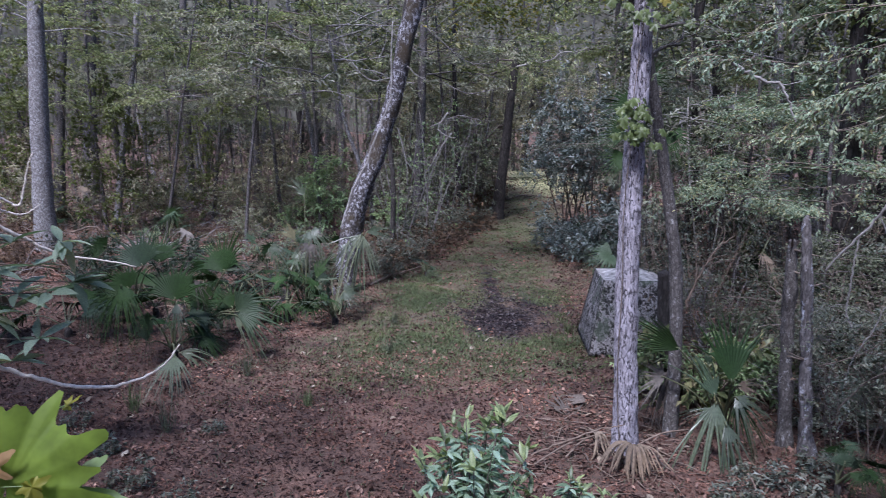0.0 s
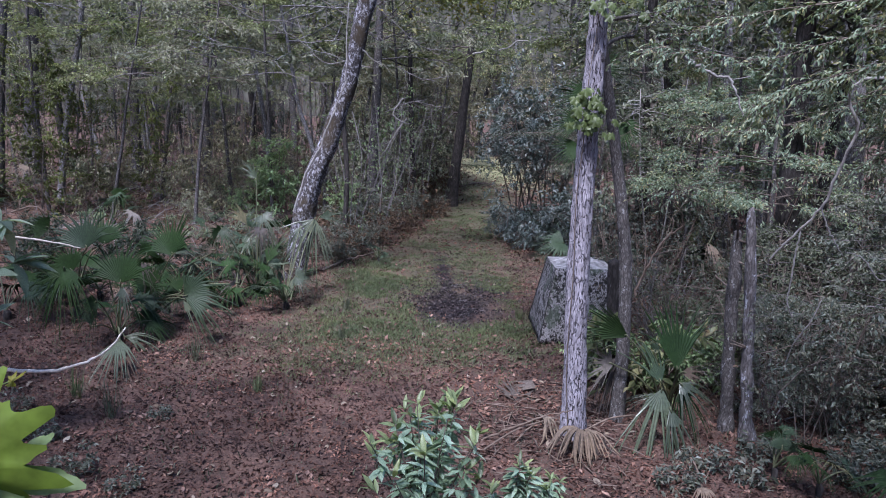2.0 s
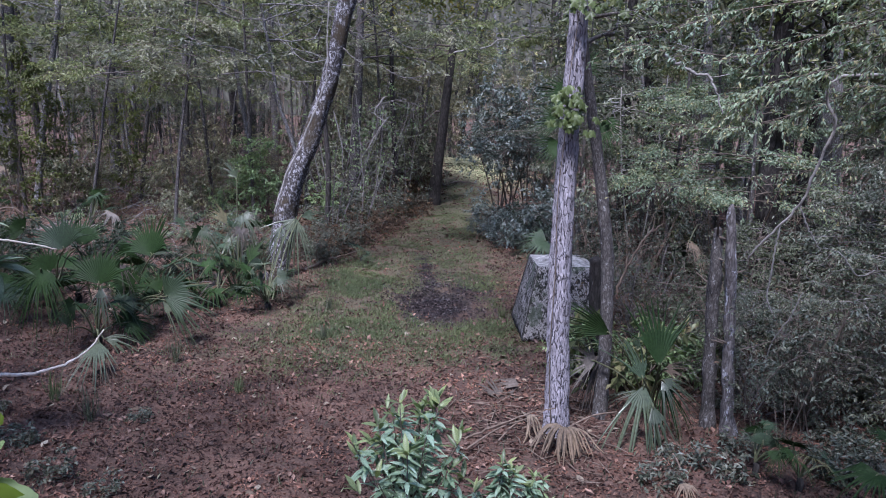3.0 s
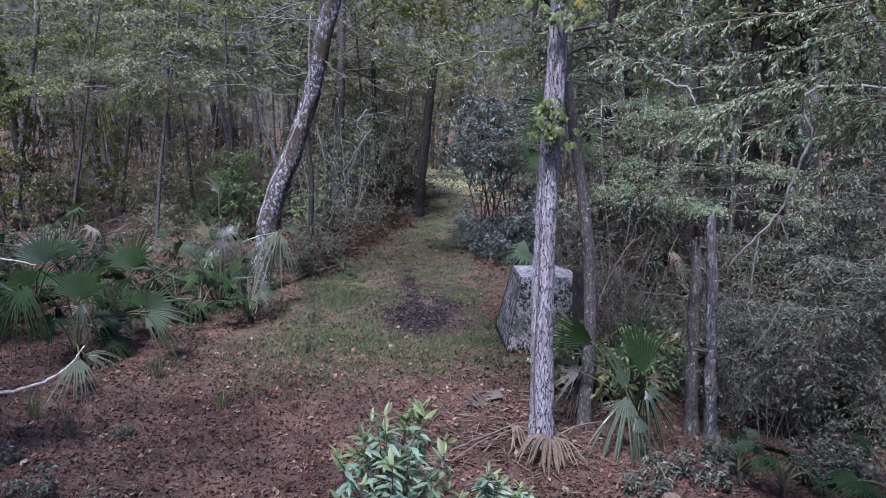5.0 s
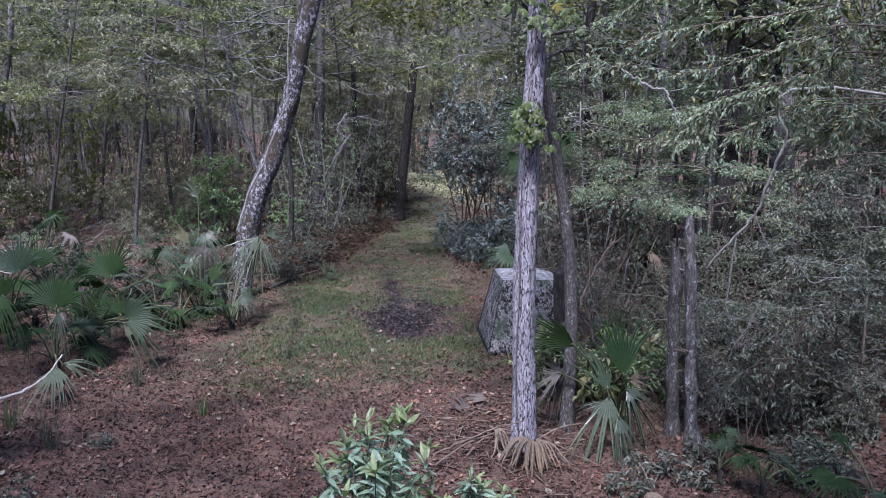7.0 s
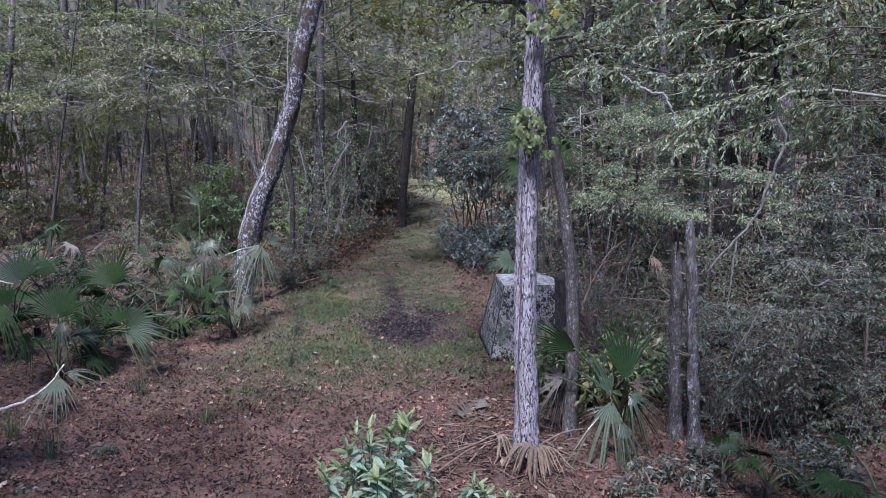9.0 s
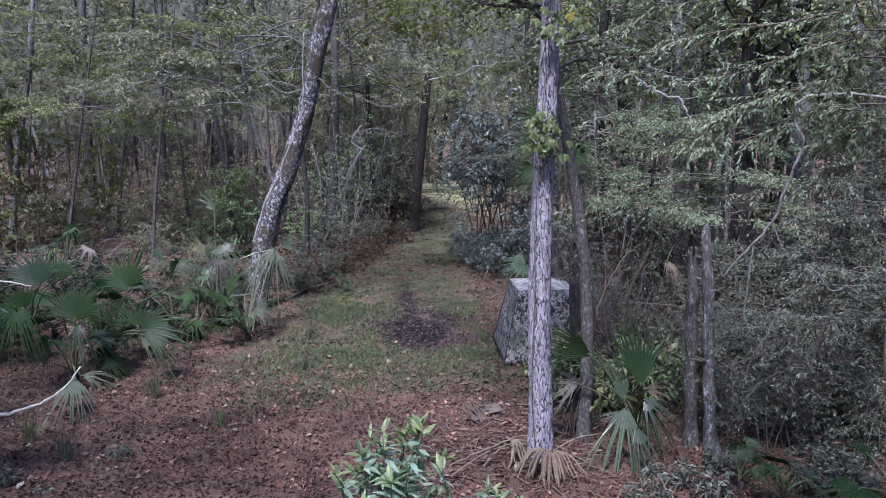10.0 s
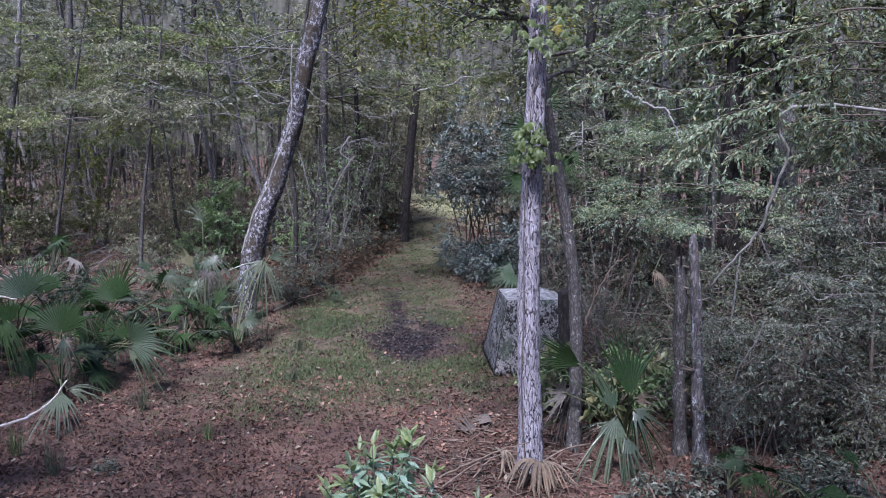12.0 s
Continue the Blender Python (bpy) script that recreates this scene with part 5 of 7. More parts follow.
dead_frond((3.37, 7.27, 0.10), (3.35, 6.95, 0.05), 4, FROND_DEAD, 120, "brown dead palmetto leaf on the litter", (3.38, 7.71, 0.25), (0, -1, 0.7), 0.3)
dead_frond((-7.05, 20.33, 0.94), (-7.30, 19.71, 0.84), 5, FROND_GREY, 150, "grey dead palmetto leaf in the brush", None, (0, -1, 0.7), 0.3)
dead_frond((-12.98, 27.06, 1.45), (-13.23, 26.38, 1.31), 6, FROND_DEAD, 150, "tan dead palmetto leaf in the back woods", None, (0, -1, 0.7), 0.3)


# ---- fallen and bare branches ----
def branch(line, r, label, mat, side=0, seed=0, name="fallen_branch", taper=0.4, group=""):
    """A bare branch along a line, with side twigs as parts."""
    rng = rng_of(seed)
    base = np.array(line[0])
    ob = thing(name, tuple(base), label, "branch", group)
    pts = curve_points(np.array(line) - base, max(10, 5 * len(line)))
    pts = pts + rng.normal(0, r * 0.45, pts.shape)
    part("main_stem", tube(pts, [r, r * taper], 7, 0.25, 12, seed), mat, ob)
    for _ in range(side):
        i = int(rng.integers(2, len(pts) - 2))
        tw = limb(rng, pts[i], unit(pts[i + 1] - pts[i]) + sphere_dirs(rng, 1, 0.7)[0] * 0.9, rng.uniform(0.25, 0.7), 6, 0.25, 0)
        part("twig", tube(tw, [r * 0.4, r * 0.15], 4), mat, ob)
    return ob


branch([(-1.76, 17.45, 0.06), (-1.35, 18.4, 0.1), (-0.9, 19.2, 0.08), (-0.45, 19.95, 0.06)], 0.035, "brown fallen stick along the trail's edge", TAN_TWIG, 4, 1)
branch([(-15.6, 40.9, 0.0), (-15.3, 41.0, 0.85), (-14.2, 41.3, 0.62), (-13.4, 41.5, 0.02)], 0.055, "pale arched dead branch in the brush", PALE_TWIG, 3, 2)
branch([(-10.84, 21.43, 0.71), (-10.34, 21.68, 0.85), (-9.91, 21.87, 0.50), (-9.67, 21.98, 0.19)], 0.03, "grey dead branch in the brush", TAN_TWIG, 3, 3)
branch([(3.0, 35.4, 0.05), (3.9, 36.3, 0.16), (4.8, 36.2, 0.06)], 0.05, "dark stick lying on the trail", TWIG, 1, 4)
branch([(1.10, 8.65, -0.01), (1.52, 8.58, 0.21), (1.92, 8.50, 0.40), (2.19, 8.44, 0.47)], 0.016, "thin brown stalk lying on the litter", TAN_TWIG, 0, 5)
branch([(0.14, 20.62, 4.17), (-0.13, 20.62, 3.74), (0.15, 20.62, 3.50), (0.33, 20.62, 3.48)], 0.02, "pale crooked dead twig hung in the trees", PALE_TWIG, 0, 6, "hung_twig")
branch([(0.24, 20.62, 3.61), (-0.00, 20.62, 3.30), (-0.33, 20.62, 2.73), (-0.53, 20.61, 2.45)], 0.018, "pale crooked dead twig hung in the trees", PALE_TWIG, 1, 7, "hung_twig")

LEAF_MESHES = {}


def single_leaf(parent, place, way, length, mat, rng, name="leaf"):
    """One leaf as a part of its own; alike leaves share a mesh."""
    key = (mat.name, int(rng.integers(3)))
    if key not in LEAF_MESHES:
        one = np.array([1.0])
        g = broad_leaves(np.zeros((1, 3)), np.array([[0, 1.0, 0]]), np.array([[0, 0, 1.0]]), one, one * (0.25 + 0.04 * key[1]), 0.12 + 0.12 * key[1])
        LEAF_MESHES[key] = mesh_of(name, *g, mat)
    ob = new(name, LEAF_MESHES[key])
    ob.parent = parent
    turn = Vector(way).to_track_quat("Y", "Z") @ Euler((0, rng.normal(0, 0.35), 0)).to_quaternion()
    ob.matrix_basis = Matrix.LocRotScale(Vector(place), turn, Vector((length, length, length)))
    return ob


branch([(-2.27, 16.54, 1.64), (-2.04, 16.57, 2.40), (-1.75, 16.60, 2.97), (-1.42, 16.63, 3.77), (-1.35, 16.64, 3.99), (-1.16, 16.65, 4.45), (-1.12, 16.66, 5.05), (-1.13, 16.66, 5.43), (-1.07, 16.66, 6.11)], 0.022, "thin woody vine climbing the leaning tree", PALE_TWIG, 0, 8, "climbing_vine", 0.6)
branch([(-1.02, 16.96, 3.84), (-0.91, 16.97, 3.40), (-0.82, 16.98, 2.96), (-0.82, 16.98, 2.55)], 0.014, "thin pale twig hanging off the leaning tree", PALE_TWIG, 1, 9, "hung_twig")
branch([(-0.79, 16.88, 5.18), (-0.56, 16.89, 4.97), (-0.32, 16.89, 4.83)], 0.013, "short dead twig on the leaning tree", PALE_TWIG, 1, 10, "hung_twig")
branch([(-0.75, 19.98, 4.91), (-1.25, 19.96, 5.00), (-1.74, 19.92, 5.21), (-2.23, 19.87, 5.31), (-2.70, 19.81, 5.64), (-3.17, 19.74, 5.71)], 0.013, "spray of fine pale dead twigs", PALE_TWIG, 14, 11, "hung_branch")
branch([(-1.35, 20.45, 5.09), (-1.94, 20.40, 5.01), (-2.42, 20.35, 5.51), (-2.68, 20.32, 6.22), (-2.79, 20.30, 6.91), (-2.96, 20.28, 7.74)], 0.013, "spray of fine pale dead twigs", PALE_TWIG, 12, 12, "hung_branch")
branch([(4.38, 11.73, 4.94), (4.64, 11.63, 4.78), (4.87, 11.53, 4.64), (5.05, 11.45, 4.60), (5.18, 11.40, 4.36), (5.29, 11.34, 4.04)], 0.03, "mottled white limb in the thicket", PALE_TWIG, 3, 13, "hung_branch")
branch([(3.52, 10.44, 1.43), (3.65, 10.40, 1.83), (3.84, 10.33, 2.26), (4.08, 10.24, 2.49)], 0.02, "crooked brown stem in the thicket", TAN_TWIG, 5, 14, "hung_branch")
branch([(4.22, 10.72, 1.50), (4.60, 10.56, 1.50), (5.03, 10.36, 1.51), (5.36, 10.19, 1.66)], 0.008, "long bare vine across the thicket", TWIG, 3, 15, "hung_branch")
branch([(4.31, 8.15, 1.32), (4.66, 7.95, 1.53), (4.98, 7.76, 1.86), (5.29, 7.55, 2.03)], 0.007, "long bare vine across the thicket", TWIG, 4, 16, "hung_branch")
branch([(4.37, 7.77, 0.98), (4.63, 7.62, 1.38), (4.90, 7.45, 1.54), (5.29, 7.18, 1.54)], 0.007, "long bare vine across the thicket", TWIG, 4, 17, "hung_branch")
for k, q in enumerate(((-13.54, 32.38), (-12.88, 35.75), (-10.55, 32.84), (-8.76, 30.31), (-13.35, 28.89), (-11.07, 28.86), (-13.41, 39.66))):
    x, y = q
    rk = rng_of(200 + k)
    a = rk.uniform(-0.6, 0.6)
    w = rk.uniform(0.8, 1.5)
    branch([(x - w * np.cos(a), y - w * np.sin(a), gz(x, y) + 0.05), (x, y, gz(x, y) + rk.uniform(0.3, 0.7)), (x + w * np.cos(a), y + w * np.sin(a), gz(x, y) + 0.1)], 0.03, "brown fallen branch in the back woods", TAN_TWIG, 5, 210 + k)


RD = rng_of(401)
for k in range(60):
    x, y = ((-8.17, 23.04), (-7.82, 24.52), (-10.23, 29.65), (-14.38, 36.13), (-9.29, 32.15), (-7.00, 27.47), (-14.72, 41.31), (-12.93, 42.96))[k % 8]
    x, y = x + RD.normal(0, 1.0), y + RD.normal(0, 1.2)
    a, w = RD.uniform(-1.2, 1.2), RD.uniform(0.3, 0.9)
    z = gz(x, y)
    branch([(x - w * np.cos(a), y - w * np.sin(a), z + 0.04), (x + RD.normal(0, 0.1), y, z + RD.uniform(0.1, 0.45)), (x + w * np.cos(a), y + w * np.sin(a), z + RD.uniform(0.02, 0.4))], RD.uniform(0.012, 0.028), "dead branch lying on the brown slope", (TAN_TWIG, GREY_TWIG, PALE_TWIG)[k % 3], 3, 420 + k, group="slope debris")


for k, line in enumerate(([(-7.40, 22.82, 4.94), (-6.38, 23.12, 5.29), (-5.19, 23.42, 5.10), (-4.24, 23.61, 4.53)], [(-4.35, 21.56, 4.65), (-3.31, 21.74, 4.76), (-2.25, 21.88, 4.52), (-1.15, 21.97, 4.69)], [(-6.48, 23.09, 5.99), (-5.73, 23.29, 5.79), (-4.71, 23.52, 5.36), (-3.88, 23.68, 5.44)], [(-0.83, 22.98, 6.88), (-0.14, 23.00, 6.34), (0.65, 22.99, 5.69), (1.50, 22.95, 5.57)],
                          [(-0.37, 21.99, 3.73), (0.44, 21.99, 4.06), (1.29, 21.96, 3.87)], [(-9.01, 23.31, 4.33), (-8.01, 23.67, 4.67), (-6.85, 24.03, 4.44), (-5.95, 24.27, 3.84)], [(-2.51, 20.84, 6.85), (-1.65, 20.93, 6.44), (-0.77, 20.98, 5.87), (-0.16, 21.00, 5.76)], [(-0.03, 24.00, 5.09), (0.84, 23.98, 4.75), (1.91, 23.92, 4.94)], [(-4.89, 22.46, 6.70), (-4.17, 22.61, 6.27), (-3.10, 22.78, 6.21), (-2.32, 22.88, 5.68)])):
    branch(line, 0.016, "spray of fine grey dead twigs hung in the trees", GREY_TWIG, 18, 500 + k, "hung_branch", group="dead twig sprays")


# a mess of dead stalks and twigs over the brown slope
for tone, mat, n in (("tan", TAN_TWIG, 900), ("grey", GREY_TWIG, 500)):
    bits = []
    for _ in range(n):
        a, d = radians(RD.uniform(-34, -7)), RD.uniform(18, 42)
        x, y = math.sin(a) * d, math.cos(a) * d
        if x > left_edge(y) - 0.8:
            continue
        up = RD.uniform(0.05, 1.1)
        bits.append(tube(limb(RD, np.array([x, y, gz(x, y) - 0.03]), np.array([RD.normal(0, 0.8), RD.normal(0, 0.8), up]), RD.uniform(0.4, 1.5), 6, 0.18, -0.5), [RD.uniform(0.008, 0.018), 0.004], 4, cap=False))
    tagged(new("dead_stalks", mesh_of("dead_stalks", *join(bits), mat)), tone + " dead stalks and twigs strewn over the brown slope", "dead twigs", kind="stuff")


# tree out of view to the west whose bare white branches reach in
west = thing("bare_branched_tree", (-6.9, 7.4, gz(-6.9, 7.4)), "small tree with smooth white bare branches and broad leaves", "tree")
wb = np.array(west.location)
part("trunk", tube(curve_points(np.array([(0, 0, -0.1), (0.05, 0.1, 1.2), (-0.05, 0.1, 2.4), (0.1, 0, 3.8), (0, 0.1, 5.5)]), 40), [0.1, 0.085, 0.07, 0.05, 0.02], 12, 0.15, 14), PALE_BARK, west)
for line, r in (([(-6.87, 7.5, 1.2)] + [(-5.34, 7.97, 1.44), (-5.08, 8.15, 1.31), (-4.80, 8.31, 1.13), (-4.45, 8.51, 0.94), (-4.06, 8.70, 0.87), (-3.70, 8.86, 0.95), (-3.47, 8.95, 1.10), (-3.32, 9.01, 1.31)], 0.028),
                ([(-6.95, 7.5, 2.6)] + [(-5.10, 7.89, 3.08), (-4.85, 8.05, 2.95), (-4.63, 8.18, 2.79), (-4.34, 8.34, 2.58), (-4.03, 8.49, 2.51), (-3.65, 8.66, 2.38)], 0.022),
                ([(-6.95, 7.5, 2.9)] + [(-4.97, 7.74, 3.43), (-4.72, 7.90, 3.29), (-4.57, 7.99, 3.21), (-4.48, 8.04, 3.58), (-4.42, 8.07, 3.76)], 0.016), ([(-6.95, 7.5, 2.9)] + [(-4.90, 7.79, 3.25), (-4.73, 7.89, 3.16), (-4.55, 8.00, 3.10), (-4.40, 8.08, 3.20)], 0.016)):
    pts = np.array(line) - wb
    part("branch", tube(curve_points(pts, 50) + rng_of(int(r * 1000)).normal(0, r * 0.22, (50, 3)), [r * 1.5, r, r * 0.9, r * 0.75, r * 0.5, r * 0.3], 9, 0.2, 16), WHITE_TWIG, west)
RW = rng_of(31)
crown_on(west, [(0, 0, 0), (0.05, 0.1, 1.2), (-0.05, 0.1, 2.4), (0.1, 0, 3.8), (0, 0.1, 5.5)], PALE_BARK, LEAF_GREY, 17, 7, 2.0, 80, 0.16, 0.88)
for c in [(-4.72, 8.01, 2.78), (-4.43, 8.18, 2.17), (-4.72, 8.02, 2.21), (-4.29, 8.25, 2.75), (-4.57, 8.10, 1.66), (-4.97, 7.86, 2.50), (-4.82, 7.95, 1.45), (-4.22, 8.29, 2.28), (-4.96, 7.86, 2.00), (-4.55, 8.11, 2.51)]:
    c = np.array(c) - wb
    n = 7
    d = sphere_dirs(RW, n, 0.35)
    d[:, 2] += 0.1
    ln = RW.uniform(0.26, 0.4, n)
    twig = tube(curve_points([np.array([0, 0.05, c[2] * 0.9 + 0.1]), np.array([c[0] * 0.5, c[1] * 0.5, c[2] + 0.1]), c], 10), [0.014, 0.006], 5)
    tw = part("twig", twig, TWIG, west)
    for q, k in zip(d, ln):
        single_leaf(tw, c, q, k * 1.15, LEAF_LIGHT, RW)


# ---- leafy bushes by the trail ----
def whorl_bush(name, x, y, seed, shoots, height, wide, leaf, label, mat):
    """A bush of upright shoots, each ringed with long leaves."""
    rng = rng_of(seed)
    z = gz(x, y)
    ob = thing(name, (x, y, z), label, "bush")
    for i in range(shoots):
        a, rr = rng.uniform(0, 2 * np.pi), wide * np.sqrt(rng.random())
        top = np.array([np.cos(a) * rr, np.sin(a) * rr, height * rng.uniform(0.62, 1.0) * (1 - 0.25 * (rr / wide) ** 2)])
        line = curve_points([np.array([np.cos(a), np.sin(a), 0]) * 0.04 + np.array([0, 0, -0.05]), np.array([top[0] * 0.35, top[1] * 0.35, top[2] * 0.45]), top], 12)
        st = part("shoot", tube(line, [0.012, 0.004], 5), TWIG, ob)
        n = int(rng.integers(22, 34))
        u = 1 - rng.random(n) ** 1.5 * 0.62
        k = u * 10.999
        j = k.astype(int)
        p = line[j] + (line[j + 1] - line[j]) * (k - j)[:, None]
        az = rng.uniform(0, 2 * np.pi, n)
        el = np.where(u > 0.95, rng.uniform(0.4, 1.1, n), rng.uniform(-0.35, 0.35, n))
        d = np.stack([np.cos(az) * np.cos(el), np.sin(az) * np.cos(el), np.sin(el)], 1)
        ln = leaf * rng.uniform(0.65, 1.15, n)
        far = u < 0.72
        if far.any():
            part("leaf_spray", broad_leaves(p[far], d[far], unit(np.array([0, 0, 1.0]) + rng.normal(0, 0.25, (far.sum(), 3))), ln[far], ln[far] * 0.31), LEAF_BUSH, st, kind="stuff")
        for q, w, k, h in zip(p[~far], d[~far], ln[~far], u[~far]):
            single_leaf(st, q, w, k, mat if h > 0.95 else LEAF_BUSH, rng)
    return ob


whorl_bush("green_bush", *(0.28, 6.19), 3, 30, 1.68, 0.56, 0.175, "fresh green bush with long narrow leaves at the trail's start", LEAF_FRESH)
whorl_bush("green_bush", *(1.17, 6.62), 4, 8, 0.8, 0.25, 0.15, "small fresh green bush with long narrow leaves", LEAF_FRESH)
whorl_bush("green_bush", *(1.65, 6.92), 5, 7, 0.35, 0.25, 0.12, "low green sprouts on the litter", LEAF_FRESH)


def leafy(name, label, seed, places, stems, height, lean, twigs, twig_len, n, ln, wood=TWIG, leaf=LEAF_DARK, group="", r0=0.02, start=0.12, flat=0.55, wid=0.45, crook=0.2):
    w, f = woody(rng_of(seed), stems, height, lean, twigs, twig_len, n, ln, ln * wid, r0, start, 0.15, flat, crook)
    ob = plant(name, label, "bush", group, w, f, wood, leaf)
    spread(ob, places)
    return ob


leafy("holly_bush", "tall dark bush with glossy blue-green leaves beside the trail", 70, [(*(4.80, 24.04), 1.08, 0), (*(6.05, 24.93), 1.1, 130), (*(4.58, 26.11), 1.0, 60), (*(4.01, 24.41), 0.85, 250)], 4, 4.4, 0.3, 150, 1.5, 24, 0.14, TWIG, LEAF_BLUE, r0=0.035, start=0.5)
leafy("spreading_bush", "low spreading bush with glossy blue-green leaves over the trail edge", 71, [(3.8, 20.9, 0.72, 0), (4.4, 19.9, 0.85, 90), (5.7, 20.6, 1.1, 200), (5.7, 23.0, 1.1, 300), (4.6, 21.8, 0.85, 30), (3.45, 22.2, 0.6, 70), (3.9, 23.6, 0.75, 220)], 7, 1.6, 0.9, 100, 0.9, 15, 0.15, TWIG, LEAF_BLUE)
leafy("trailside_bush", "grey-green bush with small glossy leaves behind the leaning tree", 72, [(*(-0.67, 23.28), 1.0, 0), (*(-1.49, 22.25), 0.85, 90), (*(0.32, 24.76), 0.9, 190), (*(1.15, 26.54), 0.7, 290), (-1.45, 18.5, 0.5, 40), (-1.1, 19.6, 0.62, 150), (-0.75, 20.7, 0.6, 260), (-1.9, 19.3, 0.75, 330), (-3.2, 18.2, 0.7, 20)], 7, 1.6, 0.6, 120, 0.75, 15, 0.1, TWIG, LEAF_SHEEN, "trailside bushes")
leafy("sparse_understory_bush", "tall sparse grey-green bush beside the trail", 77, [(*(-1.68, 25.04), 1.0, 0), (*(-0.48, 26.90), 1.05, 90), (*(0.74, 28.75), 1.1, 190), (*(0.03, 30.95), 1.3, 290), (*(1.72, 31.71), 1.1, 30), (*(-1.33, 30.09), 1.3, 140), (-0.8, 29.0, 1.5, 20), (0.5, 31.0, 1.6, 100), (1.1, 33.6, 1.5, 170), (-2.1, 32.2, 1.6, 240), (0.0, 35.2, 1.7, 310), (2.0, 36.2, 1.5, 60), (-3.2, 35.0, 1.7, 130), (-0.6, 38.5, 1.8, 200), (1.6, 40.0, 1.8, 280)], 6, 2.9, 0.3, 100, 0.9, 10, 0.12, TWIG, LEAF_MIST, "understory bushes")
RU = rng_of(177)
leafy("sparse_understory_bush", "tall sparse brown-green bush in the back woods", 178, scatter(RU, 24, (-33, -7), (27, 47), 1.6, 1.5, 1.5, (0.6, 1.15)), 5, 3.3, 0.35, 95, 1.0, 9, 0.13, TAN_TWIG, LEAF_TAN, "understory bushes", 0.016)
leafy("sparse_understory_bush", "low brown-leaved bush in the back woods", 179, scatter(RU, 18, (-33, -9), (19, 34), 1.5, 1.5, 1.5, (0.4, 0.85)), 7, 1.4, 0.6, 110, 0.7, 8, 0.11, TAN_TWIG, LEAF_BROWN, "understory bushes", 0.014)
# dark bushes added to stand for the shade behind the palmettos
leafy("shade_bush", "dark-coloured bush added as the shaded mass behind the palmettos", 180, [(-7.6, 16.2, 0.9, 0), (-6.2, 17.2, 1.0, 80), (-4.9, 17.4, 0.8, 160), (-8.9, 18.0, 1.1, 240), (-3.9, 19.6, 0.8, 320), (-6.6, 19.8, 0.9, 30), (-9.6, 15.2, 1.0, 110)], 8, 1.1, 0.7, 110, 0.6, 14, 0.1, TWIG, LEAF_DARK, "understory bushes", 0.012, 0.1)
leafy("edge_brush", "low brown-leaved brush and twigs along the trail's edge", 76, [(*(-1.53, 19.55), 1.0, 0), (*(-1.00, 20.81), 1.0, 80), (*(-0.33, 21.88), 1.1, 170), (*(0.49, 23.68), 1.0, 250), (*(1.46, 26.57), 0.9, 330), (*(0.04, 26.17), 1.5, 30), (*(-2.12, 21.75), 1.3, 110), (*(1.31, 30.42), 1.6, 210), (*(2.02, 32.69), 1.6, 310)], 9, 0.9, 0.8, 90, 0.6, 8, 0.09, TAN_TWIG, LEAF_BROWN, "edge brush", 0.01, 0.1)
leafy("bare_sapling", "thin grey sapling with bare crooked twigs behind the leaning tree", 181, [(-1.2, 21.2, 0.9, 0), (-0.5, 22.6, 1.0, 90), (-1.6, 23.6, 1.1, 200), (0.2, 25.6, 1.0, 300), (-0.9, 25.6, 1.15, 40), (0.9, 28.0, 1.1, 150)], 3, 4.2, 0.25, 60, 1.0, 4, 0.1, GREY_TWIG, LEAF_SAPLING, "bare saplings", 0.02, 0.2, 0.55, 0.45, 0.4)
leafy("light_bush", "light green leafy sapling beside the leaning tree", 73, [(*(-3.64, 24.41), 1.0, 0), (*(-4.81, 26.41), 0.75, 120), (*(-1.69, 22.84), 0.6, 60), (*(-5.23, 25.00), 0.4, 30)], 4, 3.3, 0.22, 110, 0.8, 17, 0.13, TWIG, LEAF_SAPLING)
leafy("olive_sapling", "sapling with yellow-green leaves in the back woods", 74, [(*(-11.36, 24.47), 1.0, 0), (*(-10.70, 26.35), 0.9, 70), (*(-15.64, 27.39), 1.1, 150), (*(-9.10, 27.90), 0.8, 200)], 3, 5.6, 0.12, 130, 1.1, 20, 0.15, TWIG, LEAF_LIME, "yellow-green saplings")
leafy("understory_bush", "grey-green bush in the open woods", 75, [(*(-6.69, 24.91), 1.0, 0), (*(-6.41, 28.21), 1.0, 120), (*(-9.22, 31.12), 1.0, 30), (*(-12.67, 32.51), 1.1, 210), (*(-13.69, 29.65), 1.0, 300), (*(-5.35, 29.91), 1.2, 10), (*(-11.11, 32.75), 1.0, 80), (*(-3.63, 28.54), 1.2, 170)], 8, 1.2, 0.7, 110, 0.6, 11, 0.1, TAN_TWIG, LEAF_MIST, "understory bushes")

# far bushes whose dark leaf colour paints the gloom under the trees
leafy("gloom_bush", "tall bush with leaves coloured dark for the back woods' gloom", 78, [(*(-22.94, 56.16), 1.0, 0), (*(-21.62, 59.90), 1.1, 90), (*(-18.14, 57.87), 1.0, 190), (*(-16.39, 61.92), 1.1, 290), (*(-12.39, 57.37), 1.0, 30), (*(-8.89, 53.39), 1.0, 140), (*(-29.96, 54.67), 1.1, 60), (*(-25.02, 52.11), 1.0, 250), (*(-20.89, 54.23), 0.9, 20), (*(-18.74, 55.53), 1.0, 110), (*(-15.85, 54.76), 0.95, 210), (*(-13.00, 54.01), 0.95, 300), (*(-10.20, 53.26), 0.9, 50), (*(-7.25, 52.55), 0.95, 150), (*(-16.75, 51.67), 0.7, 80), (*(-11.24, 50.32), 0.75, 260)], 6, 3.4, 0.35, 100, 1.2, 13, 0.2, TWIG, LEAF_DARK, "back woods bushes", 0.03, 0.3)
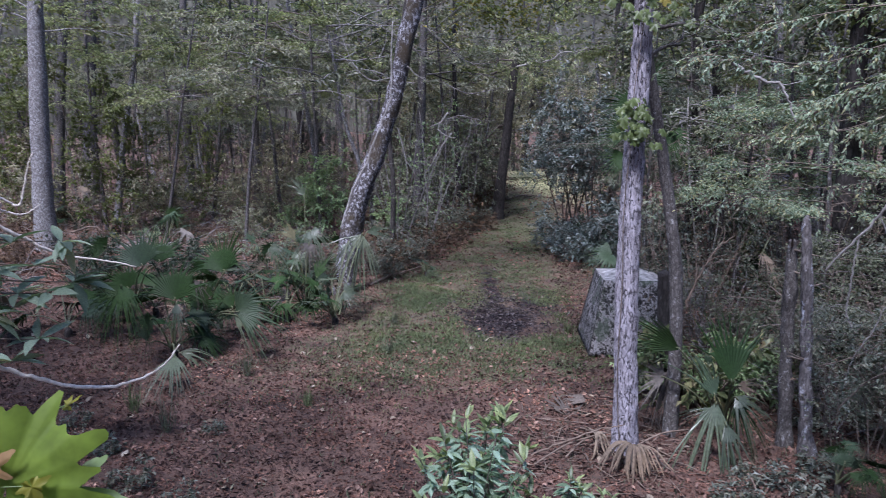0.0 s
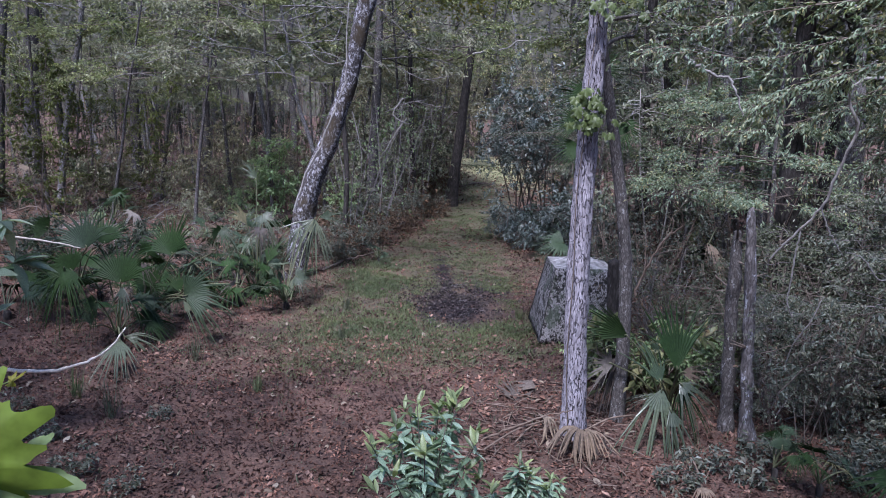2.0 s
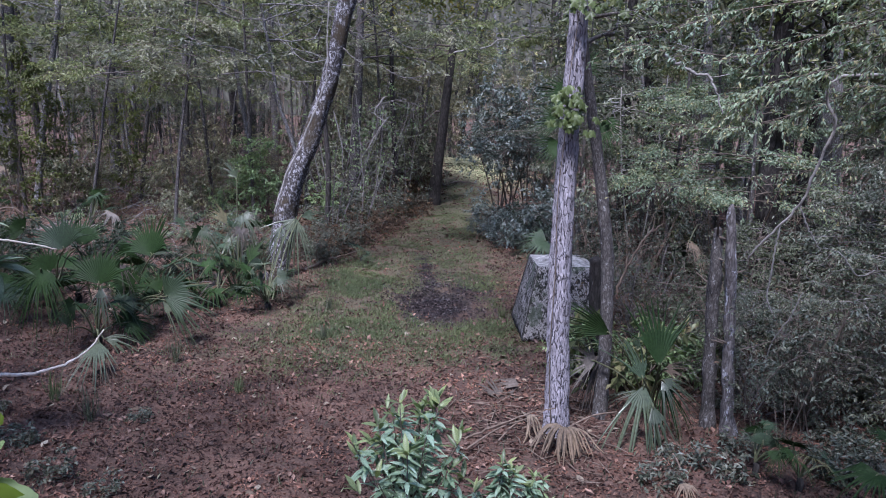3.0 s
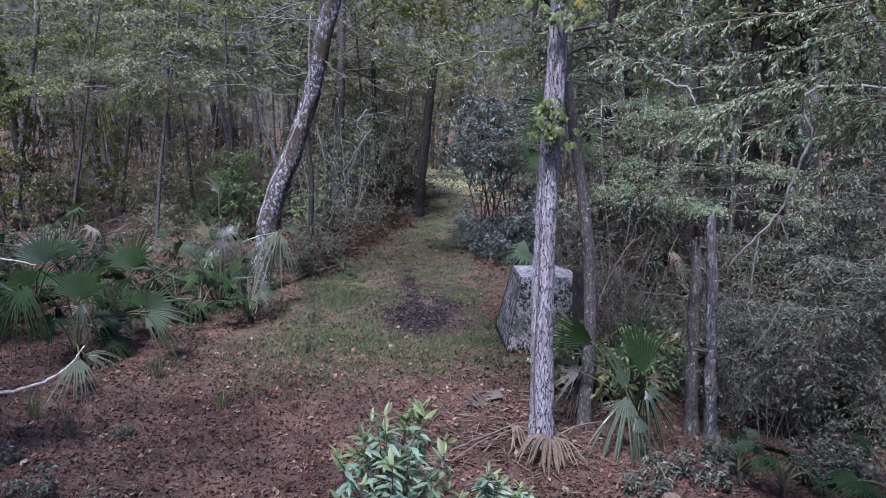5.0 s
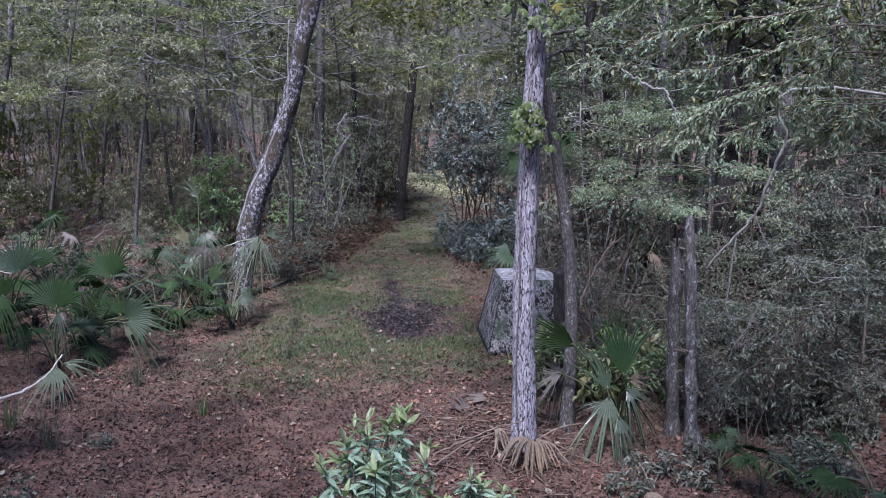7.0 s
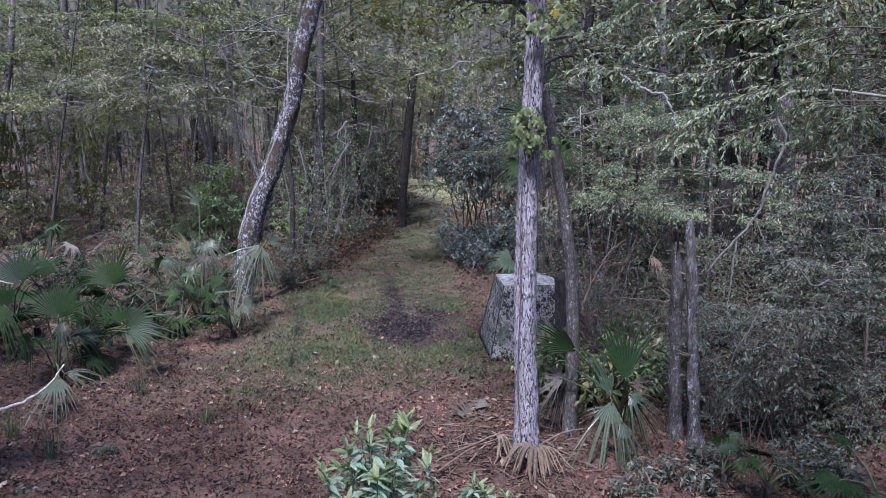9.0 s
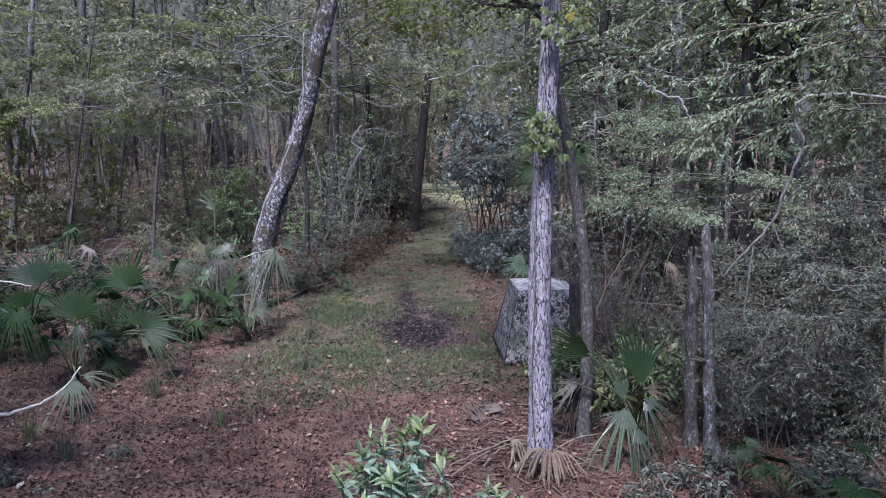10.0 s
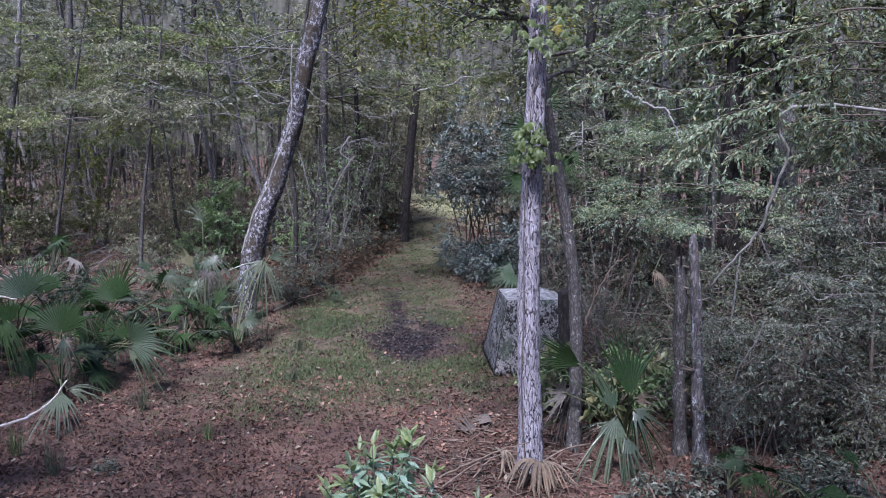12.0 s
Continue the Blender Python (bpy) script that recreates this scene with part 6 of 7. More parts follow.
leafy("slope_weed", "low grey-green leafy weeds among dead branches", 79, [(*(-8.74, 31.79), 1.0, 0), (*(-7.92, 34.10), 1.2, 90), (*(-7.17, 28.16), 0.9, 190), (*(-6.26, 28.58), 1.1, 290), (*(-12.69, 31.77), 1.1, 30), (*(-13.16, 36.16), 1.1, 140), (*(-8.43, 40.13), 1.5, 60), (*(-10.86, 38.67), 1.3, 250), (*(-16.35, 39.81), 1.4, 10), (*(-5.23, 30.43), 1.0, 75), (*(-5.91, 24.47), 0.8, 100), (*(-9.51, 27.50), 0.6, 200), (*(-7.07, 23.98), 0.6, 20), (*(-8.33, 22.15), 0.6, 70), (*(-4.86, 22.03), 0.7, 160), (*(-5.71, 21.63), 0.6, 240), (*(-9.88, 24.57), 0.8, 15), (*(-7.10, 21.69), 0.5, 105), (*(-7.78, 27.48), 0.8, 195), (*(-11.78, 27.53), 0.9, 285), (*(-10.46, 27.52), 0.7, 45), (*(-4.83, 23.92), 0.9, 135), (*(-9.44, 30.43), 0.7, 225)], 8, 0.65, 0.8, 60, 0.5, 13, 0.1, TAN_TWIG, LEAF_LIGHT, "slope weeds", 0.01, 0.1)

# the thicket east of the trail
leafy("thicket_bush", "dense thicket bush with small grey-green leaves and bare twigs", 80, [(6.6, 9.6, 1.0, 0), (5.6, 10.2, 0.9, 100), (7.6, 10.4, 1.1, 220), (6.3, 11.5, 1.0, 40), (8.8, 9.6, 1.0, 300), (5.0, 11.9, 0.8, 150), (7.7, 12.2, 1.15, 10), (9.4, 11.6, 1.1, 170)], 9, 2.3, 0.55, 230, 0.9, 9, 0.08, TWIG, LEAF_GREY, "thicket bushes", 0.018, 0.08)
leafy("thicket_bush", "dense thicket bush with dark small leaves", 81, [(7.1, 8.9, 0.75, 0), (5.9, 9.1, 0.6, 90), (8.4, 8.6, 0.8, 200), (4.6, 13.4, 1.0, 20), (6.8, 13.6, 1.2, 140), (8.9, 13.6, 1.3, 260), (10.8, 12.6, 1.2, 60), (5.6, 15.4, 1.2, 320)], 9, 2.2, 0.5, 190, 0.8, 11, 0.08, TAN_TWIG, LEAF_SHEEN, "thicket bushes", 0.018, 0.08)
for k, lm in enumerate((LEAF_LIGHT, LEAF_TWIGGY)):
    trunk, wood, fol = tiered_tree(rng_of(182 + k), 7.5, 2.3, 30, 1.9, 12, 28, 0.075, 0.04)
    ob = thing("thicket_tree", (0, 0, 0), ("slender tree with level sprays of light green leaves", "slender tree with level sprays of dull green leaves")[k], "tree", "thicket trees")
    part("trunk", trunk, GREY_BARK, ob)
    for one in wood:
        part("limb", one, TWIG, ob)
    part("crown", fol, lm, ob, smooth=False, kind="stuff")
    spread(ob, [(6.6, 12.6, 1.0, 0), (8.9, 12.0, 1.05, 120), (6.2, 15.6, 1.0, 230), (10.6, 13.6, 1.1, 20), (7.4, 15.4, 1.1, 80), (4.9, 17.6, 1.0, 190), (9.2, 16.4, 1.15, 300), (6.2, 18.8, 1.1, 50)][k::2])
leafy("vine_tangle", "tangle of bare grey twigs and vines", 83, [(8.4, 9.2, 1.0, 130), (7.6, 9.9, 1.1, 70), (4.6, 12.6, 1.1, 10), (5.3, 9.6, 0.9, 0), (4.5, 11.6, 0.9, 200), (8.2, 11.0, 1.1, 300)], 10, 1.9, 0.9, 170, 0.9, 1.2, 0.08, GREY_TWIG, LEAF_BROWN, "vine tangles", 0.014, 0.05, 0.7, 0.5, 0.45)
for k, lm in enumerate((LEAF_TWIGGY, LEAF_GREY)):
    trunk, wood, fol = tiered_tree(rng_of(282 + k), 3.0, 0.45, 26, 1.25, 11, 10, 0.066, 0.022)
    ob = thing("thicket_shrub", (0, 0, 0), ("low shrub with level sprays of small grey-green leaves", "low shrub with level sprays of small dull leaves")[k], "bush", "thicket shrubs")
    part("trunk", trunk, TWIG, ob)
    for one in wood:
        part("limb", one, GREY_TWIG, ob)
    part("crown", fol, lm, ob, smooth=False, kind="stuff")
    spread(ob, [(6.0, 9.2, 0.9, 0), (7.2, 9.0, 1.0, 120), (8.4, 10.0, 1.1, 230), (5.4, 10.4, 0.9, 20), (6.6, 10.6, 1.05, 80), (7.8, 8.4, 0.85, 190), (5.1, 9.3, 0.7, 300)][k::2])
leafy("slender_shrub", "slender shrub with sparse small leaves before the broken trunks", 86, [(*(4.80, 8.56), 0.75, 0), (*(5.22, 8.55), 1.0, 240), (*(5.67, 8.80), 1.1, 60)], 4, 2.2, 0.25, 60, 0.6, 8, 0.075, TWIG, LEAF_TWIGGY, "slender shrubs", 0.012, 0.35)
leafy("fern_bush", "low green leafy sprouts behind the palmetto", 84, [(3.7, 10.3, 1.2, 0), (4.3, 10.4, 1.1, 100), (3.3, 10.9, 1.2, 250), (4.9, 10.7, 1.0, 40)], 9, 0.8, 0.8, 90, 0.4, 15, 0.09, TWIG, LEAF_SAPLING)
leafy("low_sprout", "low grey-green sprouts on the litter", 85, [(3.1, 7.5, 1.0, 0), (4.0, 7.6, 1.1, 100), (4.6, 8.3, 1.0, 200), (5.4, 8.1, 0.9, 30), (3.6, 8.1, 0.8, 300), (5.9, 8.0, 1.0, 130), (-3.6, 7.8, 0.9, 10), (-4.2, 8.6, 0.9, 160), (-5.0, 9.4, 0.8, 70), (-3.0, 9.3, 0.6, 250), (-2.9, 7.4, 0.7, 20), (*(6.11, 8.23), 1.2, 40), (*(6.90, 8.67), 1.3, 90), (*(5.43, 7.54), 1.1, 180), (*(5.74, 7.38), 1.2, 220), (*(5.89, 8.76), 1.1, 300), (*(5.71, 9.44), 1.0, 10), (*(5.62, 10.09), 1.0, 60), (*(6.38, 10.14), 1.2, 160), (*(6.64, 9.67), 1.2, 240), (*(7.17, 9.52), 1.3, 320), (*(5.02, 9.60), 0.9, 200)], 6, 0.4, 0.9, 40, 0.22, 10, 0.075, TWIG, LEAF_SHEEN, "low sprouts", 0.007, 0.1)

# boughs that reach in from a tree east of the view
east = thing("overhanging_tree", (8.8, 6.6, gz(8.8, 6.6)), "tree with long light green leafy boughs over the thicket", "tree")
eb = np.array(east.location)
part("trunk", tube(curve_points(np.array([(0, 0, -0.1), (0.05, 0.1, 2), (-0.1, 0.05, 4.2), (0.1, 0, 6.5), (0, 0.1, 9)]), 50), [0.17, 0.15, 0.13, 0.1, 0.04], 16, 0.15, 10), GREY_BARK, east)
RE = rng_of(91)
crown_on(east, [(0, 0, 0), (0.05, 0.1, 2), (-0.1, 0.05, 4.2), (0.1, 0, 6.5), (0, 0.1, 9)], GREY_BARK, LEAF_GREY, 16, 14, 4.0, 140, 0.16, 0.72)


def leafy_bough(line, r, dens):
    """A bough of the overhanging tree, with twigs and leaves in level sprays."""
    pts = curve_points(np.array(line) - eb, 40)
    bough = part("bough", tube(pts, [r * 0.42, r * 0.3, r * 0.12], 7, 0.2, 16), TWIG, east)
    wood, lb, ld = [], [], []
    for i in range(6, 40):
        for _ in range(2):
            tw = limb(RE, pts[i], unit(pts[min(i + 1, 39)] - pts[i - 1]) * 0.8 + sphere_dirs(RE, 1, 0.3)[0] - np.array([0, 0, 0.2]), RE.uniform(0.2, 0.55), 5, 0.2, -0.3)
            wood.append(tube(tw, [0.004, 0.002], 3, cap=False))
            n = int(RE.poisson(19 * dens))
            if n:
                uu = RE.uniform(0.1, 1, n) * 3.999
                j = uu.astype(int)
                lb.append(tw[j] + (tw[j + 1] - tw[j]) * (uu - j)[:, None])
                d = unit(tw[j + 1] - tw[j]) + sphere_dirs(RE, n, 0.3) * 0.9
                d[:, 2] -= 0.15
                ld.append(d)
    part("twig_spray", join(wood), TWIG, bough, kind="stuff")
    lb, ld = np.vstack(lb), np.vstack(ld)
    n = len(lb)
    ln = RE.uniform(0.032, 0.06, n)
    part("leaf_spray", broad_leaves(lb, ld, unit(np.array([0, -0.2, 1.0]) + RE.normal(0, 0.3, (n, 3))), ln, ln * 0.34), LEAF_LIGHT, bough, smooth=False, kind="stuff")


leafy_bough([(8.7, 6.7, 5.2)] + [(4.60, 6.07, 5.27), (4.30, 6.29, 5.18), (3.84, 6.57, 5.10), (3.29, 6.87, 5.03), (2.82, 7.07, 4.89), (2.42, 7.21, 4.75)], 0.022, 1.0)
leafy_bough([(8.75, 6.65, 4.8)] + [(4.44, 5.82, 4.95), (4.15, 6.03, 4.90), (3.86, 6.21, 4.81), (3.59, 6.37, 4.72), (3.22, 6.56, 4.60), (2.81, 6.75, 4.64), (2.38, 6.91, 4.70)], 0.02, 1.0)
leafy_bough([(8.75, 6.65, 4.4)] + [(4.27, 5.57, 4.71), (3.96, 5.79, 4.59), (3.65, 5.99, 4.48), (3.35, 6.16, 4.37), (3.05, 6.31, 4.16)], 0.018, 1.2)
leafy_bough([(8.8, 6.65, 4.1)] + [(4.18, 5.39, 4.31), (4.04, 5.49, 4.22), (3.92, 5.58, 4.12)], 0.014, 1.3)
leafy_bough([(8.7, 6.7, 5.6)] + [(4.94, 6.57, 5.66), (4.29, 7.01, 5.57), (3.62, 7.37, 5.45), (3.13, 7.59, 5.36), (2.76, 7.73, 5.21)], 0.02, 1.0)
leafy_bough([(8.8, 6.7, 4.3)] + [(5.01, 7.01, 4.40), (4.59, 7.29, 4.26), (4.13, 7.56, 4.05), (3.62, 7.81, 3.92), (3.17, 8.00, 3.96)], 0.016, 0.8)
leafy_bough([(8.8, 6.7, 4.0)] + [(5.28, 7.31, 3.82), (4.84, 7.61, 3.56), (4.25, 7.95, 3.41), (3.58, 8.27, 3.32), (3.11, 8.45, 3.17)], 0.014, 0.5)
for line, r in (([(8.8, 6.7, 3.9)] + [(4.72, 7.09, 4.51), (4.54, 7.21, 3.96), (4.48, 7.25, 3.72), (4.40, 7.29, 3.43), (4.34, 7.33, 3.19), (4.20, 7.41, 2.96), (4.06, 7.49, 2.75), (3.96, 7.54, 2.58)], 0.022), ([(4.20, 7.41, 2.96), (4.18, 7.42, 2.70), (4.17, 7.43, 2.40), (4.16, 7.43, 2.16), (4.22, 7.40, 1.99)], 0.013),
                ([(4.34, 7.33, 3.18), (4.41, 7.29, 3.00), (4.49, 7.24, 2.83), (4.55, 7.20, 2.72)], 0.012), ([(4.85, 6.76, 2.62), (4.74, 6.84, 2.55), (4.59, 6.93, 2.75), (4.46, 7.02, 2.79)], 0.01), ([(4.60, 7.52, 2.19), (4.53, 7.56, 1.92), (4.41, 7.63, 1.64), (4.35, 7.67, 1.36)], 0.01)):
    pts = curve_points(np.array(line) - eb, 36)
    part("bare_branch", tube(pts + RE.normal(0, r * 0.3, pts.shape), [r * 0.7, r * 0.65, r * 0.4], 7, 0.2, 18), PALE_TWIG, east)

# a twig of yellowing leaves that hangs over the trail
yt = thing("yellow_leaved_tree", (-1.5, 21.0, gz(-1.5, 21)), "slim tree with yellowing leaves over the trail", "tree")
yb = np.array(yt.location)
part("trunk", tube(curve_points(np.array([(0, 0, -0.1), (0.1, 0, 2), (0, 0.1, 4), (0.4, 0, 6.5), (0.8, 0.1, 9)]), 40), [0.08, 0.07, 0.06, 0.05, 0.03], 10, 0.2, 14), DARK_BARK, yt)
for line in ([(-1.2, 21.0, 6.0)] + [(0.43, 18.99, 7.14), (1.11, 18.97, 6.95), (1.80, 18.91, 6.69), (2.63, 18.82, 6.83)], [(-1.3, 21.0, 5.6)] + [(0.70, 18.99, 6.55), (1.39, 18.95, 6.42), (2.22, 18.87, 6.29)], [(-1.1, 21.0, 6.6)] + [(1.19, 17.96, 7.31), (2.36, 17.85, 7.07), (3.14, 17.73, 7.01)], [(-1.1, 21.0, 6.6)] + [(1.86, 16.90, 7.27), (2.96, 16.74, 7.03), (4.29, 16.46, 6.79), (4.76, 16.33, 6.66)]):
    pts = curve_points(np.array(line) - yb, 24)
    lm = part("limb", tube(pts, [0.013, 0.004], 5), TWIG, yt)
    n = 420
    i = RE.integers(5, 24, n)
    lb = pts[i] + RE.normal(0, 0.4, (n, 3)) * np.array([1, 1, 0.6])
    ln = RE.uniform(0.09, 0.17, n)
    part("leaf_spray", leaves(lb, sphere_dirs(RE, n, 0.4), unit(np.array([0, -0.2, 1.0]) + RE.normal(0, 0.4, (n, 3))), ln, ln * 0.5), LEAF_YELLOW, lm, smooth=False, kind="stuff")


# ---- vines on the pine ----
def lobed_leaf(size, lobes=5, rows=3, deep=0.38, wave=0.0, seed=0):
    """A lobed leaf in the xy plane, its stalk at the origin, its tip towards +y."""
    rng = rng_of(seed)
    k = lobes * 8
    a = np.linspace(-2.5, 2.5, k + 1)
    prof = 1 - deep * (0.5 - 0.5 * np.cos(a / 5.0 * 2 * np.pi * lobes + np.pi)) + 0.05 * np.cos(a * 17)
    prof = prof * (0.72 + 0.28 * np.cos(a))
    vs, qs = [np.array([[0, 0.0, 0]])], []
    for r in range(1, rows + 1):
        t = r / rows
        rad = size * t * (prof * t + 0.75 * (1 - t))
        z = wave * size * np.sin(a * lobes * 0.9 + rng.uniform(0, 6)) * t * t - 0.18 * size * t * t
        vs.append(np.stack([np.sin(a) * rad, np.cos(a) * rad + size * 0.1 * t, z], 1))
    n = k + 1
    for j in range(k):
        qs.append((0, 1 + j + 1, 1 + j, 1 + j))
        for r in range(rows - 1):
            o = 1 + r * n
            qs.append((o + j, o + j + 1, o + n + j + 1, o + n + j))
    return np.vstack(vs), np.array(qs)


VINE_LEAF = mesh_of("leaf", *lobed_leaf(0.08, 5, 2, 0.35, 0.1, 1), LEAF_VINE)
VINE_YELLOW = mesh_of("leaf", *lobed_leaf(0.08, 5, 2, 0.35, 0.1, 2), LEAF_YELLOW)
vine = thing("grape_vine", tuple(np.array((2.15, 8.58, -0.11)) * np.array([1, 1, 0])), "thin vine with bright green lobed leaves climbing the pine", "vine")
vb = np.array(vine.location)
vline = curve_points(np.array([(2.19, 8.60, -0.00), (2.12, 8.62, 1.00), (2.13, 8.62, 2.15), (2.11, 8.62, 3.04), (2.15, 8.61, 3.77), (2.16, 8.61, 4.35), (2.21, 8.60, 4.91), (2.24, 8.59, 5.33), (2.28, 8.58, 5.75)]) - vb, 60)
part("stem", tube(vline, [0.008, 0.005], 5), TWIG, vine)
RV = rng_of(14)
for cx, n, sx, sz in (((2.15, 8.53, 4.14), 30, 0.12, 0.14), ((2.17, 8.50, 3.95), 14, 0.12, 0.07), ((2.30, 8.49, 5.25), 16, 0.17, 0.12), ((2.26, 8.52, 5.56), 16, 0.2, 0.17), ((2.36, 9.01, 5.45), 10, 0.3, 0.15)):
    for i in range(n):
        p = np.array(cx) - vb + np.array([RV.normal(0, sx), RV.normal(-0.02, 0.05), RV.normal(0, sz)])
        lf = new("leaf", VINE_YELLOW if (sz > 0.16 and i % 3 == 0) else VINE_LEAF)
        lf.parent = vine
        lf.matrix_basis = facing(p, (RV.normal(0, 0.5), -0.4, -1.0), (RV.normal(0, 0.35), -0.75, 0.7 + RV.normal(0, 0.25)), RV.uniform(0.75, 1.25))

# near lobed leaves on a shoot that stands beside the lookout
near = thing("lobed_leaf_shoot", (-0.62, 0.62, gz(-0.62, 0.62)), "tall shoot with large yellow-green lobed leaves", "sapling")
nb = np.array(near.location)
part("stem", tube(curve_points(np.array([(0, 0, -0.05), (0.03, 0.03, 1.5), (0.0, 0.05, 2.8), (0.03, 0.06, 3.85)]), 40), [0.016, 0.012, 0.004], 7, 0.1, 20), TWIG, near)
NEAR_LEAF = leaf_material("near_leaf", [(0.192, 0.27, 0.042), (0.258, 0.342, 0.054), (0.222, 0.3, 0.048)], 0.5, 0.4, 0.25)
NEAR_PALE = leaf_material("near_leaf_pale", [(0.186, 0.257, 0.112), (0.223, 0.296, 0.139)], 0.45, 0.4)
NEAR_EDGE = leaf_material("near_leaf_turning", [(0.335, 0.179, 0.0893), (0.409, 0.253, 0.134)], 0.5, 0.4)
NEAR_YELLOW = leaf_material("near_leaf_yellow", [(0.338, 0.322, 0.0484), (0.403, 0.37, 0.0645)], 0.5, 0.45)


def maple_leaf(size, ways, lens, width=32, rows=7, seed=0, body=0.36):
    """A leaf with pointed lobes in the xy plane: ways and lens are the lobes' directions (degrees from +y) and lengths; the stalk is at the origin."""
    rng = rng_of(seed)
    n = 121
    a = np.linspace(-172, 172, n)
    prof = np.full(n, body)
    for w, ln in zip(ways, lens):
        x = np.abs(a - w) / width
        prof = np.maximum(prof, np.where(x < 1, ln * (1 - 0.29 * (1 - np.cos(np.pi * np.minimum(x, 1)))), 0))
    prof = prof * (1 + 0.06 * np.sin(np.radians(a) * 19 + seed) + 0.025 * np.sin(np.radians(a) * 47)) * (0.82 + 0.18 * np.minimum(1, (172 - np.abs(a)) / 40))
    r = np.radians(a)
    vs, qs = [np.zeros((1, 3))], []
    ph = rng.uniform(0, 6, 2)
    for k in range(1, rows + 1):
        t = k / rows
        rad = size * t * (prof * t ** 0.6 + 0.45 * (1 - t ** 0.6))
        z = size * (0.1 * np.sin(r * 3 + ph[0]) * t + 0.05 * np.sin(r * 7 + ph[1]) * t * t - 0.22 * t ** 3 * np.maximum(0, prof - 0.4))
        vs.append(np.stack([np.sin(r) * rad, np.cos(r) * rad, z], 1))
    for j in range(n - 1):
        qs.append((0, 2 + j, 1 + j, 1 + j))
        for k in range(rows - 1):
            o = 1 + k * n
            qs.append((o + j, o + j + 1, o + n + j + 1, o + n + j))
    return np.vstack(vs), np.array(qs)


for i, (p, tip, nrm, s, mat, ways, lens) in enumerate((
        ((-0.432, 0.68, 3.835), (0.05, 0.12, 1.0), (0.1, -0.95, 0.25), 0.108, NEAR_LEAF, (-75, -6, 24, 58, 78, 100, 130), (0.72, 0.76, 0.87, 1.0, 0.8, 1.0, 0.82)),
        ((-0.39, 0.70, 3.81), (1.0, 0.0, -0.05), (0.1, -0.7, 0.6), 0.072, NEAR_PALE, (-130, -60, 0, 60, 130), (0.6, 0.8, 1.0, 0.8, 0.6)),
        ((-0.44, 0.67, 3.86), (0.75, 0.1, 0.5), (0.1, -0.8, 0.4), 0.03, NEAR_EDGE, (-120, -60, 0, 60, 120), (0.7, 0.8, 1.0, 0.8, 0.6)),
        ((-0.39, 0.73, 3.90), (0.7, 0.0, 0.5), (-0.5, -0.6, 0.6), 0.017, NEAR_YELLOW, (-60, 0, 60), (0.7, 1.1, 0.6)),
        ((-0.40, 0.67, 3.84), (0.3, -0.1, -0.8), (0.1, -0.9, 0.2), 0.028, NEAR_YELLOW, (-100, 0, 90), (0.7, 1.0, 0.6)))):
    lf = part("leaf", maple_leaf(s, ways, lens, 20 if i == 0 else 27, 7, i, 0.7 if i == 0 else 0.36), mat, near)
    lf.matrix_basis = facing(np.array(p) - nb, tip, nrm)
    part("leaf_stalk", tube(curve_points([np.array([0.03, 0.06, 3.8]), np.array(p) - nb + np.array([0, 0.003, 0.0])], 6), [0.0009, 0.0007], 5), NEAR_PALE, near)


# ---- camouflage tent ----
def camo_material():
    m, nt, b = node_material("camouflage_cloth", 0.85, 0.2)
    v = coords(nt)
    n1, n2, n3 = tex_noise(nt, 10.0, 6.0, 0.75, coords(nt, (1, 1, 0.8))), tex_noise(nt, 17.0, 5.0, 0.65, coords(nt, (1, 1, 0.6))), tex_noise(nt, 26.0, 4.0, 0.6, coords(nt, (1, 1, 0.7)))
    col = ramp(nt, n1, [(0.42, (0.012, 0.011, 0.01)), (0.48, (0.075, 0.068, 0.066)), (0.53, (0.34, 0.32, 0.325)), (0.57, (0.12, 0.108, 0.1)), (0.63, (0.015, 0.014, 0.013))])
    col = mix(nt, ramp(nt, n2, [(0.55, (0, 0, 0)), (0.6, (1, 1, 1))]), col, (0.022, 0.02, 0.019))
    col = mix(nt, ramp(nt, n3, [(0.6, (0, 0, 0)), (0.66, (0.8, 0.8, 0.8))]), col, (0.22, 0.21, 0.205))
    col = mix(nt, ramp(nt, tex_noise(nt, 2.6, 5.0, 0.6, v), [(0.56, (0, 0, 0)), (0.62, (0.7, 0.7, 0.7))]), col, (0.053, 0.068, 0.047))
    nt.links.new(col, b.inputs["Base Color"])
    bump(nt, b, n2, 0.3, 0.01)
    return m


CAMO = camo_material()
# paler than the walls: the sky's light on the roof is put into its colour
ROOF_CLOTH = plain_material("skylit_cloth", (0.081, 0.0702, 0.0675), (0.567, 0.54, 0.527), 7.0, 0.85, (1, 1, 1), 0.006)
POLE = plain_material("tent_pole", (0.0186, 0.0186, 0.0186), (0.0434, 0.0434, 0.0434), 20.0, 0.5)
tent = thing("hunting_blind", (*(3.30, 12.97), gz(3.3, 13.0)), "camouflage cloth hunting blind tent standing beside the trail", "tent")
tent.rotation_euler = (0, 0, radians(-3))
HB, HT, TH = 0.76, 0.5, 1.28


